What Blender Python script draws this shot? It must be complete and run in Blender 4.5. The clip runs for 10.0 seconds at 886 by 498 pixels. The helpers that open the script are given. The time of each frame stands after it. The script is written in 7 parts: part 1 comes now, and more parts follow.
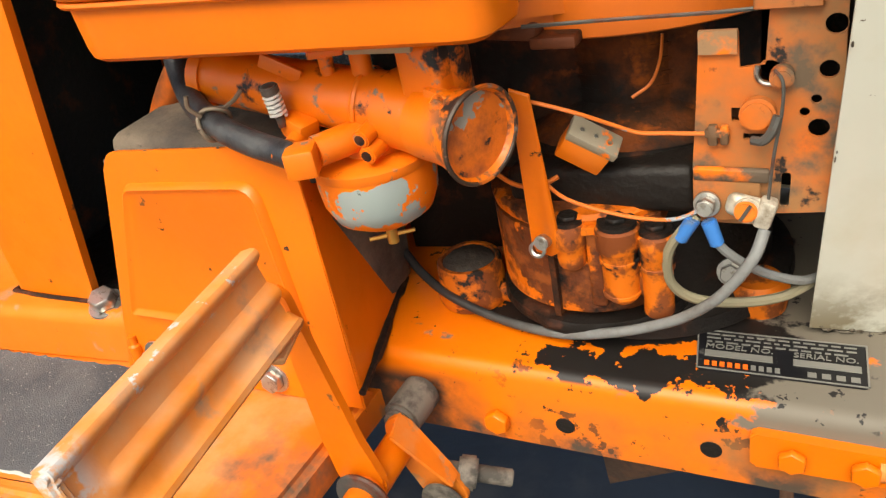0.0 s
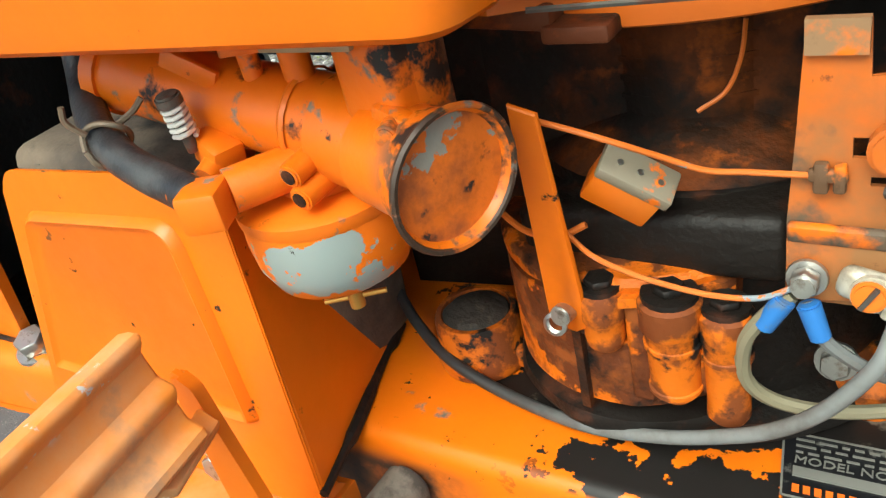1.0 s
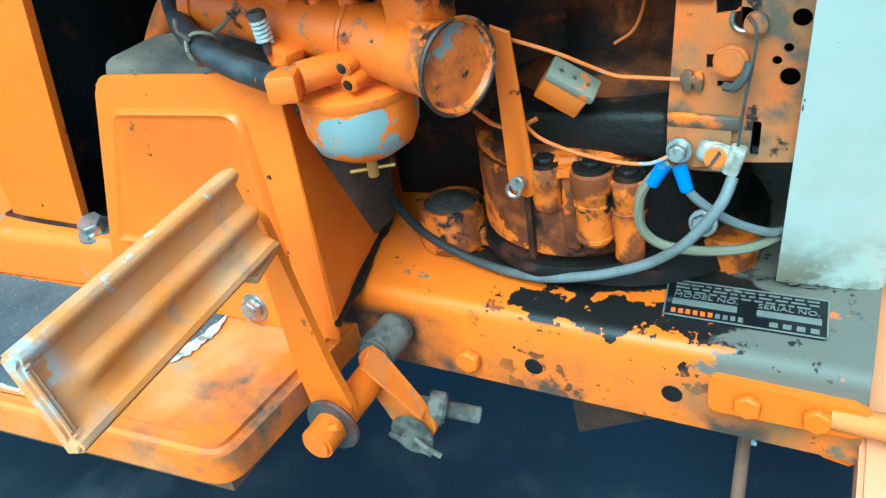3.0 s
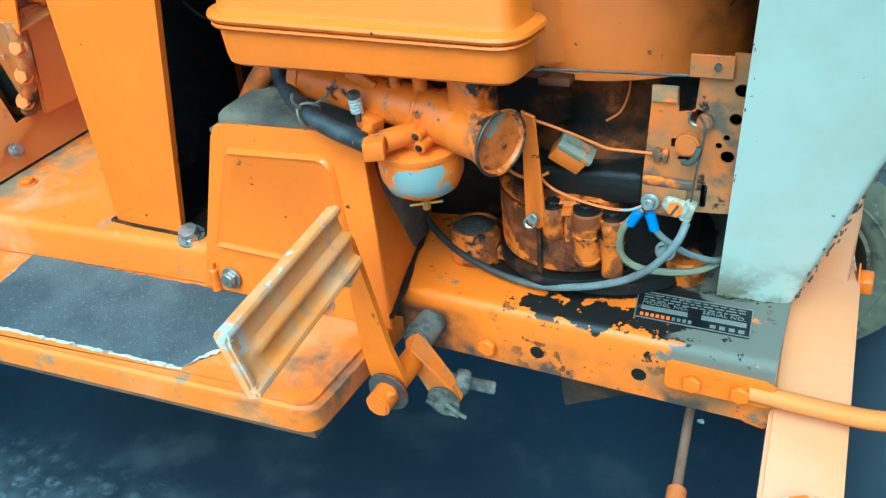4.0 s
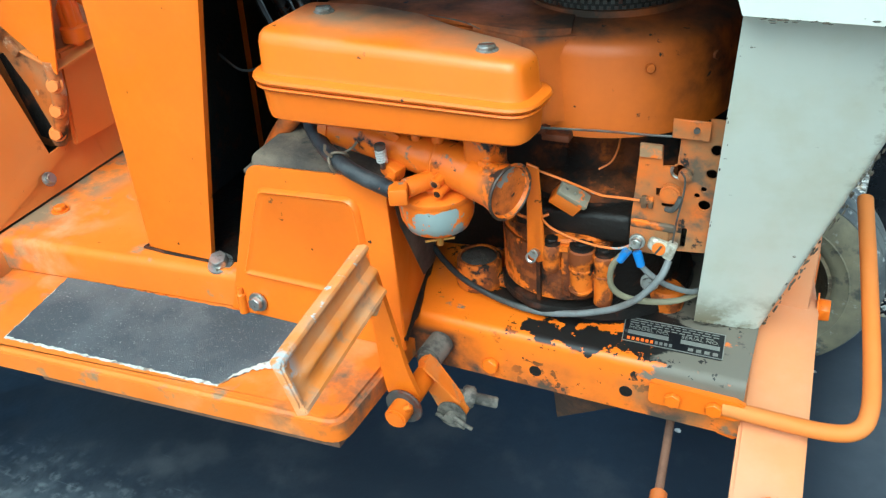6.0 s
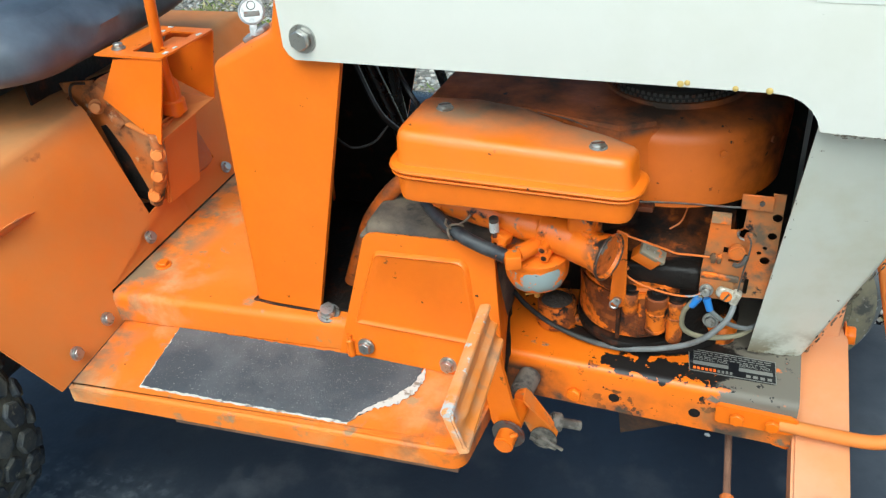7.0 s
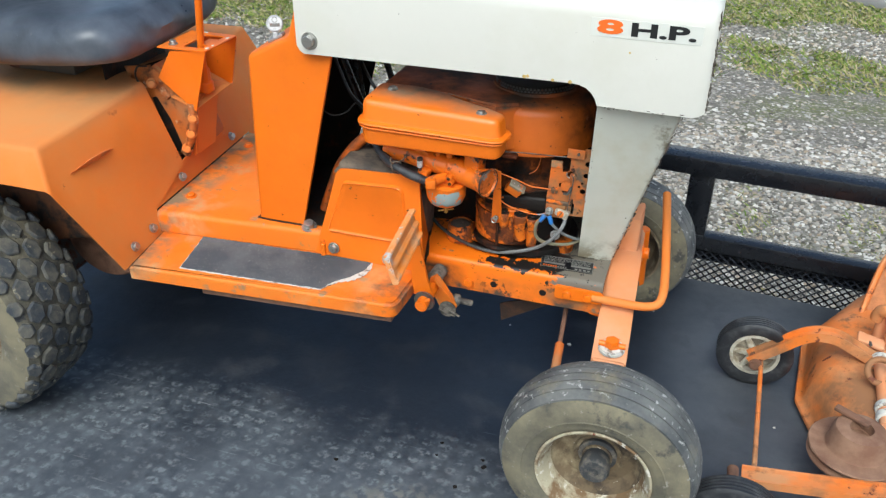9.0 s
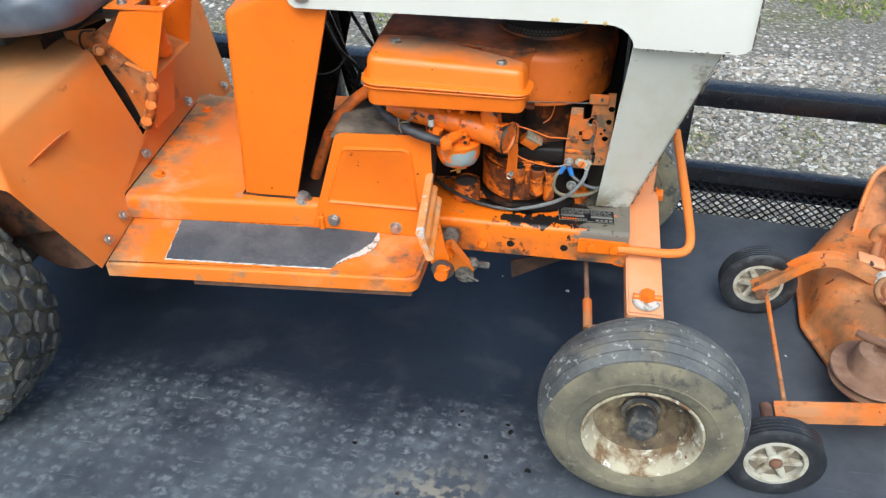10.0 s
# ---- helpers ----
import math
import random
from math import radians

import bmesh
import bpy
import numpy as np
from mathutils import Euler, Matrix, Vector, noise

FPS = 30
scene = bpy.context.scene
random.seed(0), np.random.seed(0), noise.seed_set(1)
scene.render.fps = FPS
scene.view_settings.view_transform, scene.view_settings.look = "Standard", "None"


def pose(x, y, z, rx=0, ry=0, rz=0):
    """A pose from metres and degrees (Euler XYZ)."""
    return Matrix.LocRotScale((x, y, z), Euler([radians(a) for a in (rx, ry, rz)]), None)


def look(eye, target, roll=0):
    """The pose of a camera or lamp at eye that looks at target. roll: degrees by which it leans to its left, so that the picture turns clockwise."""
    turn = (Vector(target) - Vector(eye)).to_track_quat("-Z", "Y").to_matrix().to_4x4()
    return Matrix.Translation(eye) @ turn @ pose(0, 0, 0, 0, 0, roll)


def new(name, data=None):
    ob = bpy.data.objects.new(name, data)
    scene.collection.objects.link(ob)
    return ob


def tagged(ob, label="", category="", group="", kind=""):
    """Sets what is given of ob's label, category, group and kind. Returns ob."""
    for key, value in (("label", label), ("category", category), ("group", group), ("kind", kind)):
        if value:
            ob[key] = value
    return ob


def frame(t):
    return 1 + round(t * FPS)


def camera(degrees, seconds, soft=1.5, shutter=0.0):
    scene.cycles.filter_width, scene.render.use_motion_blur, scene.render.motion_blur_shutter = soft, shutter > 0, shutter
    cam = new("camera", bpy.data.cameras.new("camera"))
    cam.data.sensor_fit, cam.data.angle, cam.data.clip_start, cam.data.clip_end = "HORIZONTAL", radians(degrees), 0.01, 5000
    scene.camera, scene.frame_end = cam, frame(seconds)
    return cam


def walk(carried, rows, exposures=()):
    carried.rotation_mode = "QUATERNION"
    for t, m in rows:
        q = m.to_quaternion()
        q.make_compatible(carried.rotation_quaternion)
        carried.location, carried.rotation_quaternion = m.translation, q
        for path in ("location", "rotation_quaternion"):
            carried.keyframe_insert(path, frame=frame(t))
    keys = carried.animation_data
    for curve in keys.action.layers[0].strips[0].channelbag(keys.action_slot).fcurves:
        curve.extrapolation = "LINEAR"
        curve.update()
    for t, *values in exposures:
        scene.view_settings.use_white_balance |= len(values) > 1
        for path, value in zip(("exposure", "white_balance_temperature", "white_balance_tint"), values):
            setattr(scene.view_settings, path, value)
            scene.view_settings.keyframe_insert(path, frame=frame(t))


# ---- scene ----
cam = camera(57.1, 10.0, soft=1.3)
# seconds, eye, target, roll
PATH = [
    (0, (0.189, -0.437, 0.846), (-0.708, 1.048, -0.149), -12.1),
    (0.5, (0.165, -0.329, 0.79), (-0.869, 1.087, -0.172), -15.9),
    (1, (0.149, -0.27, 0.799), (-0.882, 1.106, -0.223), -13.8),
    (1.5, (0.168, -0.249, 0.795), (-0.806, 1.168, -0.227), -13.1),
    (2, (0.178, -0.275, 0.787), (-0.775, 1.149, -0.245), -13.7),
    (2.5, (0.182, -0.368, 0.793), (-0.71, 1.075, -0.265), -11.5),
    (2.7, (0.193, -0.4, 0.803), (-0.701, 1.051, -0.243), -10.4),
    (3.8, (0.255, -0.597, 0.933), (-0.599, 0.866, -0.13), -7.1),
    (4, (0.252, -0.624, 0.967), (-0.577, 0.844, -0.109), -6.4),
    (4.5, (0.23, -0.665, 0.997), (-0.654, 0.772, -0.077), -7.3),
    (5, (0.252, -0.661, 1.0), (-0.605, 0.825, -0.029), -6.9),
    (5.2, (0.262, -0.658, 1.002), (-0.578, 0.835, -0.031), -7.1),
    (6.3, (0.243, -0.743, 1.098), (-0.526, 0.756, 0.02), -4.3),
    (6.5, (0.211, -0.775, 1.137), (-0.561, 0.73, 0.07), -4.0),
    (7, (0.135, -0.854, 1.216), (-0.542, 0.679, 0.125), -5.0),
    (7.5, (0.164, -0.965, 1.264), (-0.485, 0.613, 0.222), -4.1),
    (8, (0.322, -1.21, 1.31), (-0.34, 0.376, 0.286), -2.2),
    (8.5, (0.464, -1.402, 1.372), (-0.13, 0.247, 0.409), 0.7),
    (9, (0.374, -1.446, 1.377), (-0.178, 0.18, 0.352), 0.1),
    (9.5, (0.195, -1.422, 1.359), (-0.28, 0.205, 0.298), 0.5),
    (10, (0.115, -1.362, 1.371), (-0.184, 0.23, 0.198), -0.7),
]
# seconds, stops, kelvin, tint: the clip's own drifting exposure and white balance
EXPOSURES = [(0.0, 0.69, 6750, 3), (0.5, 0.68, 6700, 0), (1.0, 0.80, 5980, -8), (1.5, 0.92, 5500, -14), (2.0, 1.09, 4580, -22), (2.5, 1.16, 4150, -28), (2.7, 1.03, 4080, -29),
             (3.8, 0.80, 3870, -35), (4.5, 0.66, 4080, -30), (5.0, 0.69, 4330, -26), (6.5, 0.56, 5100, -13), (7.5, 0.34, 5500, -3), (8.0, 0.29, 5600, -1), (8.5, 0.35, 5600, -1), (9.0, 0.33, 5550, 0), (9.5, 0.40, 5620, 1), (10.0, 0.46, 5450, 1)]
walk(cam, [(t, look(eye, target, roll)) for t, eye, target, roll in PATH],
     exposures=EXPOSURES)

# ---- light: bright overcast day ----
world = bpy.data.worlds.new("overcast_sky")
scene.world = world
world.use_nodes = True
wn = world.node_tree
sky = wn.nodes.new("ShaderNodeTexSky")
sky.sky_type = "NISHITA"
sky.sun_disc = False
sky.sun_elevation, sky.sun_rotation = radians(52), radians(175)
sky.air_density, sky.dust_density, sky.ozone_density = 1.0, 6.0, 1.0
wn.nodes["Background"].inputs["Strength"].default_value = 0.15
wn.links.new(sky.outputs["Color"], wn.nodes["Background"].inputs["Color"])
sun_data = bpy.data.lights.new("sun", "SUN")
sun_data.energy, sun_data.angle, sun_data.color = 1.5, radians(40), (1.0, 0.95, 0.88)
sun = new("sun", sun_data)
sun.matrix_world = look((0.27, -3.1, 4.0), (0, 0, 0))

# ---- materials ----
def surface(name, base, layers=(), rough=0.5, metal=0.0, bump=0.0, bump_scale=200.0, vary=0.0, coat=0.0, shine=0.5):
    """Principled surface with patches over a base colour.
    A layer: colour, noise scale, from, to, roughness, and perhaps bounds (axis, low, high) that fade it,
    or (axis, low, high, pull) that end it in a ragged edge."""
    m = bpy.data.materials.new(name)
    m.use_nodes = True
    nt = m.node_tree
    nodes, links = nt.nodes, nt.links
    bsdf = nodes["Principled BSDF"]
    co = nodes.new("ShaderNodeNewGeometry").outputs["Position"]

    def ramp_of(axis, low, high):
        sep = nodes.new("ShaderNodeSeparateXYZ")
        links.new(co, sep.inputs[0])
        k = nodes.new("ShaderNodeMapRange")
        k.interpolation_type = "SMOOTHSTEP"
        k.inputs["From Min"].default_value, k.inputs["From Max"].default_value = low, high
        links.new(sep.outputs[axis], k.inputs["Value"])
        return k.outputs["Result"]

    def noise_mask(scale, lo, hi, seed, detail=6.0, pulls=()):
        shift = nodes.new("ShaderNodeVectorMath")
        links.new(co, shift.inputs[0])
        shift.inputs[1].default_value = (seed * 1.7 + 3, seed * 2.9 + 1, seed * 0.7)
        n = nodes.new("ShaderNodeTexNoise")
        n.inputs["Scale"].default_value, n.inputs["Detail"].default_value, n.inputs["Roughness"].default_value = scale, detail, 0.62
        links.new(shift.outputs[0], n.inputs["Vector"])
        r = nodes.new("ShaderNodeMapRange")
        r.inputs["From Min"].default_value, r.inputs["From Max"].default_value = lo, hi
        value = n.outputs["Fac"]
        for axis, low, high, pull in pulls:
            k = nodes.new("ShaderNodeMath")
            k.operation = "MULTIPLY_ADD"
            links.new(ramp_of(axis, low, high), k.inputs[0])
            k.inputs[1].default_value = pull
            less = nodes.new("ShaderNodeMath")
            less.operation = "SUBTRACT"
            links.new(value, less.inputs[0])
            less.inputs[1].default_value = pull
            links.new(less.outputs[0], k.inputs[2])
            value = k.outputs[0]
        links.new(value, r.inputs["Value"])
        return r.outputs["Result"]

    def times(a, b):
        k = nodes.new("ShaderNodeMath")
        k.operation = "MULTIPLY"
        links.new(a, k.inputs[0])
        links.new(b, k.inputs[1])
        return k.outputs[0]

    def mix(fac, a, b):
        k = nodes.new("ShaderNodeMix")
        k.data_type = "RGBA"
        for sock, v in ((k.inputs["Factor"], fac), (k.inputs["A"], a), (k.inputs["B"], b)):
            if isinstance(v, tuple):
                sock.default_value = (*v, 1.0)
            else:
                links.new(v, sock)
        return k.outputs["Result"]

    def mixf(fac, a, b):
        k = nodes.new("ShaderNodeMix")
        for sock, v in ((k.inputs["Factor"], fac), (k.inputs["A"], a), (k.inputs["B"], b)):
            if isinstance(v, float):
                sock.default_value = v
            else:
                links.new(v, sock)
        return k.outputs["Result"]

    colour, gloss = base, float(rough)
    if vary:
        dark = tuple(c * (1 - vary) for c in base)
        colour = mix(noise_mask(9.0, 0.3, 0.7, 11), base, dark)
        colour = mix(times(noise_mask(140.0, 0.35, 0.75, 12, 3.0), noise_mask(5.0, 0.3, 0.8, 13)), colour, tuple(c * (1 - 0.7 * vary) for c in base))
        gloss = mixf(noise_mask(22.0, 0.3, 0.7, 14), gloss, min(1.0, rough + 0.18))
    for i, (c, scale, lo, hi, r, *bound) in enumerate(layers):
        mask = noise_mask(scale, lo, hi, 20 + 3 * i, 6.0, [b for b in bound if len(b) == 4])
        for axis, low, high in (b for b in bound if len(b) == 3):
            mask = times(mask, ramp_of(axis, low, high))
        colour, gloss = mix(mask, colour, c), mixf(mask, gloss, float(r))
    for sock, v in ((bsdf.inputs["Base Color"], colour), (bsdf.inputs["Roughness"], gloss)):
        if isinstance(v, tuple):
            sock.default_value = (*v, 1.0)
        elif isinstance(v, float):
            sock.default_value = v
        else:
            links.new(v, sock)
    bsdf.inputs["Metallic"].default_value = metal
    bsdf.inputs["Specular IOR Level"].default_value = shine
    bsdf.inputs["Coat Weight"].default_value = coat
    if bump:
        b = nodes.new("ShaderNodeBump")
        b.inputs["Strength"].default_value, b.inputs["Distance"].default_value = bump, 0.002
        n = nodes.new("ShaderNodeTexNoise")
        n.inputs["Scale"].default_value, n.inputs["Detail"].default_value = bump_scale, 4.0
        links.new(co, n.inputs["Vector"])
        links.new(n.outputs["Fac"], b.inputs["Height"])
        links.new(b.outputs["Normal"], bsdf.inputs["Normal"])
    return m


ORANGE, GREASE, RUST = (0.80, 0.170, 0.003), (0.011, 0.009, 0.008), (0.13, 0.035, 0.015)
orange = surface("orange_paint", ORANGE, [((0.62, 0.20, 0.03), 4.0, 0.55, 0.85, 0.6), ((0.20, 0.07, 0.02), 26.0, 0.685, 0.71, 0.6), (GREASE, 55.0, 0.69, 0.72, 0.7)], 0.29, bump=0.14, bump_scale=50, vary=0.16, shine=0.42)
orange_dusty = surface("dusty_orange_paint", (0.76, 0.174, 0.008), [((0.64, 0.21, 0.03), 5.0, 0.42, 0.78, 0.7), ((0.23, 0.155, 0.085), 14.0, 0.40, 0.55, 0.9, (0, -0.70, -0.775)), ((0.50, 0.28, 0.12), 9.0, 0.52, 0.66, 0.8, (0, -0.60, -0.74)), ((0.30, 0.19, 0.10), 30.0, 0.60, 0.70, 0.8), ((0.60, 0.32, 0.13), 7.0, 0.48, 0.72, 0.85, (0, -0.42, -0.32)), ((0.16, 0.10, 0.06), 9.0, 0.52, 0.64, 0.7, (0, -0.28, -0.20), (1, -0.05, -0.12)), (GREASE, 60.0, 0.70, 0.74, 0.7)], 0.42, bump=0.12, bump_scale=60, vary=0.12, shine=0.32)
orange_faded = surface("faded_orange_paint", (0.74, 0.178, 0.012), [((0.60, 0.215, 0.05), 3.0, 0.36, 0.66, 0.7), ((0.45, 0.235, 0.085), 2.2, 0.30, 0.70, 0.8, (2, 0.69, 0.735)), ((0.19, 0.135, 0.07), 3.4, 0.30, 0.62, 0.85, (2, 0.700, 0.736), (1, -0.20, 0.02)), ((0.40, 0.12, 0.03), 18.0, 0.68, 0.76, 0.7), (RUST, 40.0, 0.72, 0.75, 0.8)], 0.5, bump=0.1, bump_scale=60, vary=0.12, shine=0.32)
axle_paint = surface("bleached_peach_paint", (0.70, 0.27, 0.10), [((0.62, 0.33, 0.18), 5.0, 0.40, 0.7, 0.7), ((0.40, 0.18, 0.08), 40.0, 0.66, 0.72, 0.7)], 0.6, bump=0.1, bump_scale=60, vary=0.08)
orange_greasy = surface("greasy_orange_paint", (0.42, 0.085, 0.006), [((0.11, 0.030, 0.010), 22.0, 0.38, 0.55, 0.65), (GREASE, 20.0, 0.46, 0.56, 0.55)], 0.5, bump=0.5, bump_scale=120, vary=0.3, shine=0.3)
orange_rail = surface("chipped_orange_paint", ORANGE, [
    (GREASE, 19.0, 0.430, 0.438, 0.45, (0, -0.060, 0.0, 0.22), (1, 0.0, 0.014, 0.16), (1, 0.052, 0.028, 0.20)),
    (GREASE, 24.0, 0.560, 0.568, 0.45, (0, -0.09, 0.0), (1, 0.001, 0.003)),
    (GREASE, 16.0, 0.38, 0.39, 0.5, (1, 0.036, 0.066, 0.25), (0, -0.115, -0.03, 0.25)),
    (GREASE, 30.0, 0.60, 0.612, 0.5, (0, -0.10, 0.02)),
    ((0.15, 0.13, 0.10), 16.0, 0.40, 0.44, 0.6, (0, 0.06, 0.17, 0.25), (2, 0.405, 0.430, 0.2)),
    ((0.21, 0.12, 0.05), 9.0, 0.42, 0.60, 0.6, (0, 0.03, 0.12), (2, 0.432, 0.40)),
    (GREASE, 70.0, 0.655, 0.67, 0.6), ((0.05, 0.03, 0.02), 12.0, 0.38, 0.54, 0.6, (0, -0.055, -0.11), (2, 0.436, 0.418)),
    # Browner towards the bottom: stains, and the side's shading put into the paint.
    ((0.40, 0.11, 0.015), 9.0, 0.38, 0.60, 0.6, (2, 0.428, 0.405)), ((0.07, 0.05, 0.035), 16.0, 0.47, 0.60, 0.6, (2, 0.402, 0.376))], 0.27, bump=0.15, bump_scale=60, vary=0.12, shine=0.4)
orange_cast = surface("grimy_cast_orange", (0.54, 0.135, 0.016), [((0.34, 0.15, 0.055), 12.0, 0.42, 0.62, 0.7), (GREASE, 12.0, 0.56, 0.68, 0.6), ((0.50, 0.30, 0.17), 30.0, 0.62, 0.68, 0.6)], 0.5, bump=0.6, bump_scale=70, vary=0.3)
# Oily black; also the colour of sheets that stand in for shade.
grease_and_shade = surface("grease_and_shade", (0.010, 0.0075, 0.006), [((0.075, 0.024, 0.010), 30.0, 0.55, 0.68, 0.7)], 0.55, bump=0.7, bump_scale=150, shine=0.3)
cream = surface("cream_paint", (0.605, 0.585, 0.52), [((0.52, 0.50, 0.41), 3.0, 0.5, 0.8, 0.5), ((0.12, 0.09, 0.06), 70.0, 0.715, 0.73, 0.7)], 0.32, bump=0.06, bump_scale=40, vary=0.04)
cream_worn = surface("worn_cream_paint", (0.62, 0.62, 0.53), [((0.52, 0.49, 0.36), 6.0, 0.5, 0.75, 0.6), ((0.14, 0.115, 0.075), 60.0, 0.695, 0.715, 0.7), ((0.22, 0.18, 0.11), 22.0, 0.46, 0.62, 0.7, (2, 0.53, 0.45)), ((0.20, 0.17, 0.11), 30.0, 0.52, 0.62, 0.7, (0, 0.27, 0.33))], 0.4, bump=0.08, bump_scale=50, vary=0.06)
# Paler front and right bands leave the tractor's shade in the dark base.
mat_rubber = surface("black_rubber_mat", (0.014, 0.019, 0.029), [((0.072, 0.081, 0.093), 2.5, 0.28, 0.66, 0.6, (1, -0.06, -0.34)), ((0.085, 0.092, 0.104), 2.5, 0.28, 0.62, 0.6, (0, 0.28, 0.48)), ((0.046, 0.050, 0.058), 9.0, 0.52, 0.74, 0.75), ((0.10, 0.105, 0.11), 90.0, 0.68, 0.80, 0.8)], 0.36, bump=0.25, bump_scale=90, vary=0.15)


def tread_prints(m):
    """Pale dusty tyre prints across the near part of the mat."""
    nt = m.node_tree
    nodes, links = nt.nodes, nt.links
    bsdf = nodes["Principled BSDF"]
    before = bsdf.inputs["Base Color"].links[0].from_socket
    geo = nodes.new("ShaderNodeNewGeometry").outputs["Position"]
    mp = nodes.new("ShaderNodeMapping")
    mp.inputs["Rotation"].default_value = (0, 0, radians(7))
    mp.inputs["Scale"].default_value = (0.86, 1.30, 1.0)
    links.new(geo, mp.inputs["Vector"])
    v = nodes.new("ShaderNodeTexVoronoi")
    v.inputs["Scale"].default_value, v.inputs["Randomness"].default_value = 24.0, 0.24
    links.new(mp.outputs[0], v.inputs["Vector"])

    def ramp(src, lo, hi):
        r = nodes.new("ShaderNodeMapRange")
        r.interpolation_type = "SMOOTHSTEP"
        r.inputs["From Min"].default_value, r.inputs["From Max"].default_value = lo, hi
        links.new(src, r.inputs["Value"])
        return r.outputs["Result"]

    def noise_of(scale, detail=5.0):
        n = nodes.new("ShaderNodeTexNoise")
        n.inputs["Scale"].default_value, n.inputs["Detail"].default_value = scale, detail
        links.new(geo, n.inputs["Vector"])
        return n.outputs["Fac"]

    def mul(a, b):
        k = nodes.new("ShaderNodeMath")
        k.operation = "MULTIPLY"
        links.new(a, k.inputs[0])
        links.new(b, k.inputs[1])
        return k.outputs[0]

    sep = nodes.new("ShaderNodeSeparateXYZ")
    links.new(geo, sep.inputs[0])
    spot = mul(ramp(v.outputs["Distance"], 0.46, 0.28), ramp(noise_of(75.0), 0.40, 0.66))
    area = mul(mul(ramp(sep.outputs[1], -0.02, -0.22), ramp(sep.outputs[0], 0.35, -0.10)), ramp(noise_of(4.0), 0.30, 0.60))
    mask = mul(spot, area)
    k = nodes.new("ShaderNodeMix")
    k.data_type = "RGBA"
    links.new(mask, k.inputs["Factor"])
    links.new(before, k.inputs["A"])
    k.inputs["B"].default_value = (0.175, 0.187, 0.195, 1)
    # Dust film, kept off the shaded mat under the tractor.
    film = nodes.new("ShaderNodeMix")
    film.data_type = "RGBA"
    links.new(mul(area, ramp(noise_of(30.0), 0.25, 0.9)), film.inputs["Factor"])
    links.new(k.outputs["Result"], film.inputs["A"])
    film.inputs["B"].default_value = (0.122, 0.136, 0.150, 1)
    # scuffs dragged along the bed
    drag = nodes.new("ShaderNodeMapping")
    drag.inputs["Rotation"].default_value = (0, 0, radians(5))
    drag.inputs["Scale"].default_value = (7.0, 95.0, 1.0)
    links.new(geo, drag.inputs["Vector"])
    dn = nodes.new("ShaderNodeTexNoise")
    dn.inputs["Scale"].default_value, dn.inputs["Detail"].default_value = 1.0, 4.0
    links.new(drag.outputs[0], dn.inputs["Vector"])
    scuff = nodes.new("ShaderNodeMix")
    scuff.data_type = "RGBA"
    links.new(mul(mul(ramp(dn.outputs["Fac"], 0.62, 0.76), ramp(noise_of(7.0), 0.45, 0.62)), ramp(sep.outputs[1], 0.10, -0.25)), scuff.inputs["Factor"])
    links.new(film.outputs["Result"], scuff.inputs["A"])
    scuff.inputs["B"].default_value = (0.205, 0.215, 0.22, 1)
    # dried tan mud patch
    mud = nodes.new("ShaderNodeMix")
    mud.data_type = "RGBA"
    away = nodes.new("ShaderNodeVectorMath")
    away.operation = "DISTANCE"
    links.new(geo, away.inputs[0])
    away.inputs[1].default_value = (-0.10, -0.42, 0.0)
    links.new(mul(ramp(away.outputs["Value"], 0.20, 0.04), ramp(noise_of(38.0), 0.44, 0.58)), mud.inputs["Factor"])
    links.new(scuff.outputs["Result"], mud.inputs["A"])
    mud.inputs["B"].default_value = (0.27, 0.24, 0.185, 1)
    links.new(mud.outputs["Result"], bsdf.inputs["Base Color"])


tread_prints(mat_rubber)
tyre_rubber = surface("dusty_tyre_rubber", (0.075, 0.079, 0.080), [((0.15, 0.15, 0.14), 12.0, 0.40, 0.66, 0.9), ((0.19, 0.165, 0.115), 7.0, 0.54, 0.68, 0.9), ((0.36, 0.36, 0.34), 60.0, 0.585, 0.66, 0.9)], 0.75, bump=0.45, bump_scale=160, vary=0.3)
lug_rubber = surface("blue_black_lug_rubber", (0.043, 0.049, 0.058), [((0.115, 0.107, 0.085), 22.0, 0.42, 0.62, 0.9), ((0.24, 0.215, 0.15), 60.0, 0.60, 0.68, 0.9)], 0.7, bump=0.5, bump_scale=120, vary=0.3)
tyre_side = surface("muddy_tyre_sidewall", (0.115, 0.106, 0.078), [((0.205, 0.178, 0.112), 7.0, 0.38, 0.60, 0.9), ((0.060, 0.058, 0.050), 16.0, 0.58, 0.66, 0.9), ((0.27, 0.25, 0.21), 55.0, 0.62, 0.70, 0.9)], 0.85, bump=0.4, bump_scale=140, vary=0.3)
caked_mud = surface("caked_tread_mud", (0.070, 0.064, 0.050), [((0.135, 0.120, 0.082), 14.0, 0.44, 0.64, 0.95), ((0.020, 0.021, 0.023), 24.0, 0.54, 0.64, 0.9)], 0.9, bump=0.8, bump_scale=130, vary=0.3)
rim_paint = surface("rusty_cream_rim", (0.47, 0.42, 0.29), [((0.17, 0.105, 0.05), 15.0, 0.46, 0.58, 0.8), ((0.62, 0.59, 0.50), 40.0, 0.58, 0.64, 0.7), (RUST, 60.0, 0.64, 0.68, 0.7)], 0.6, bump=0.4, vary=0.25)
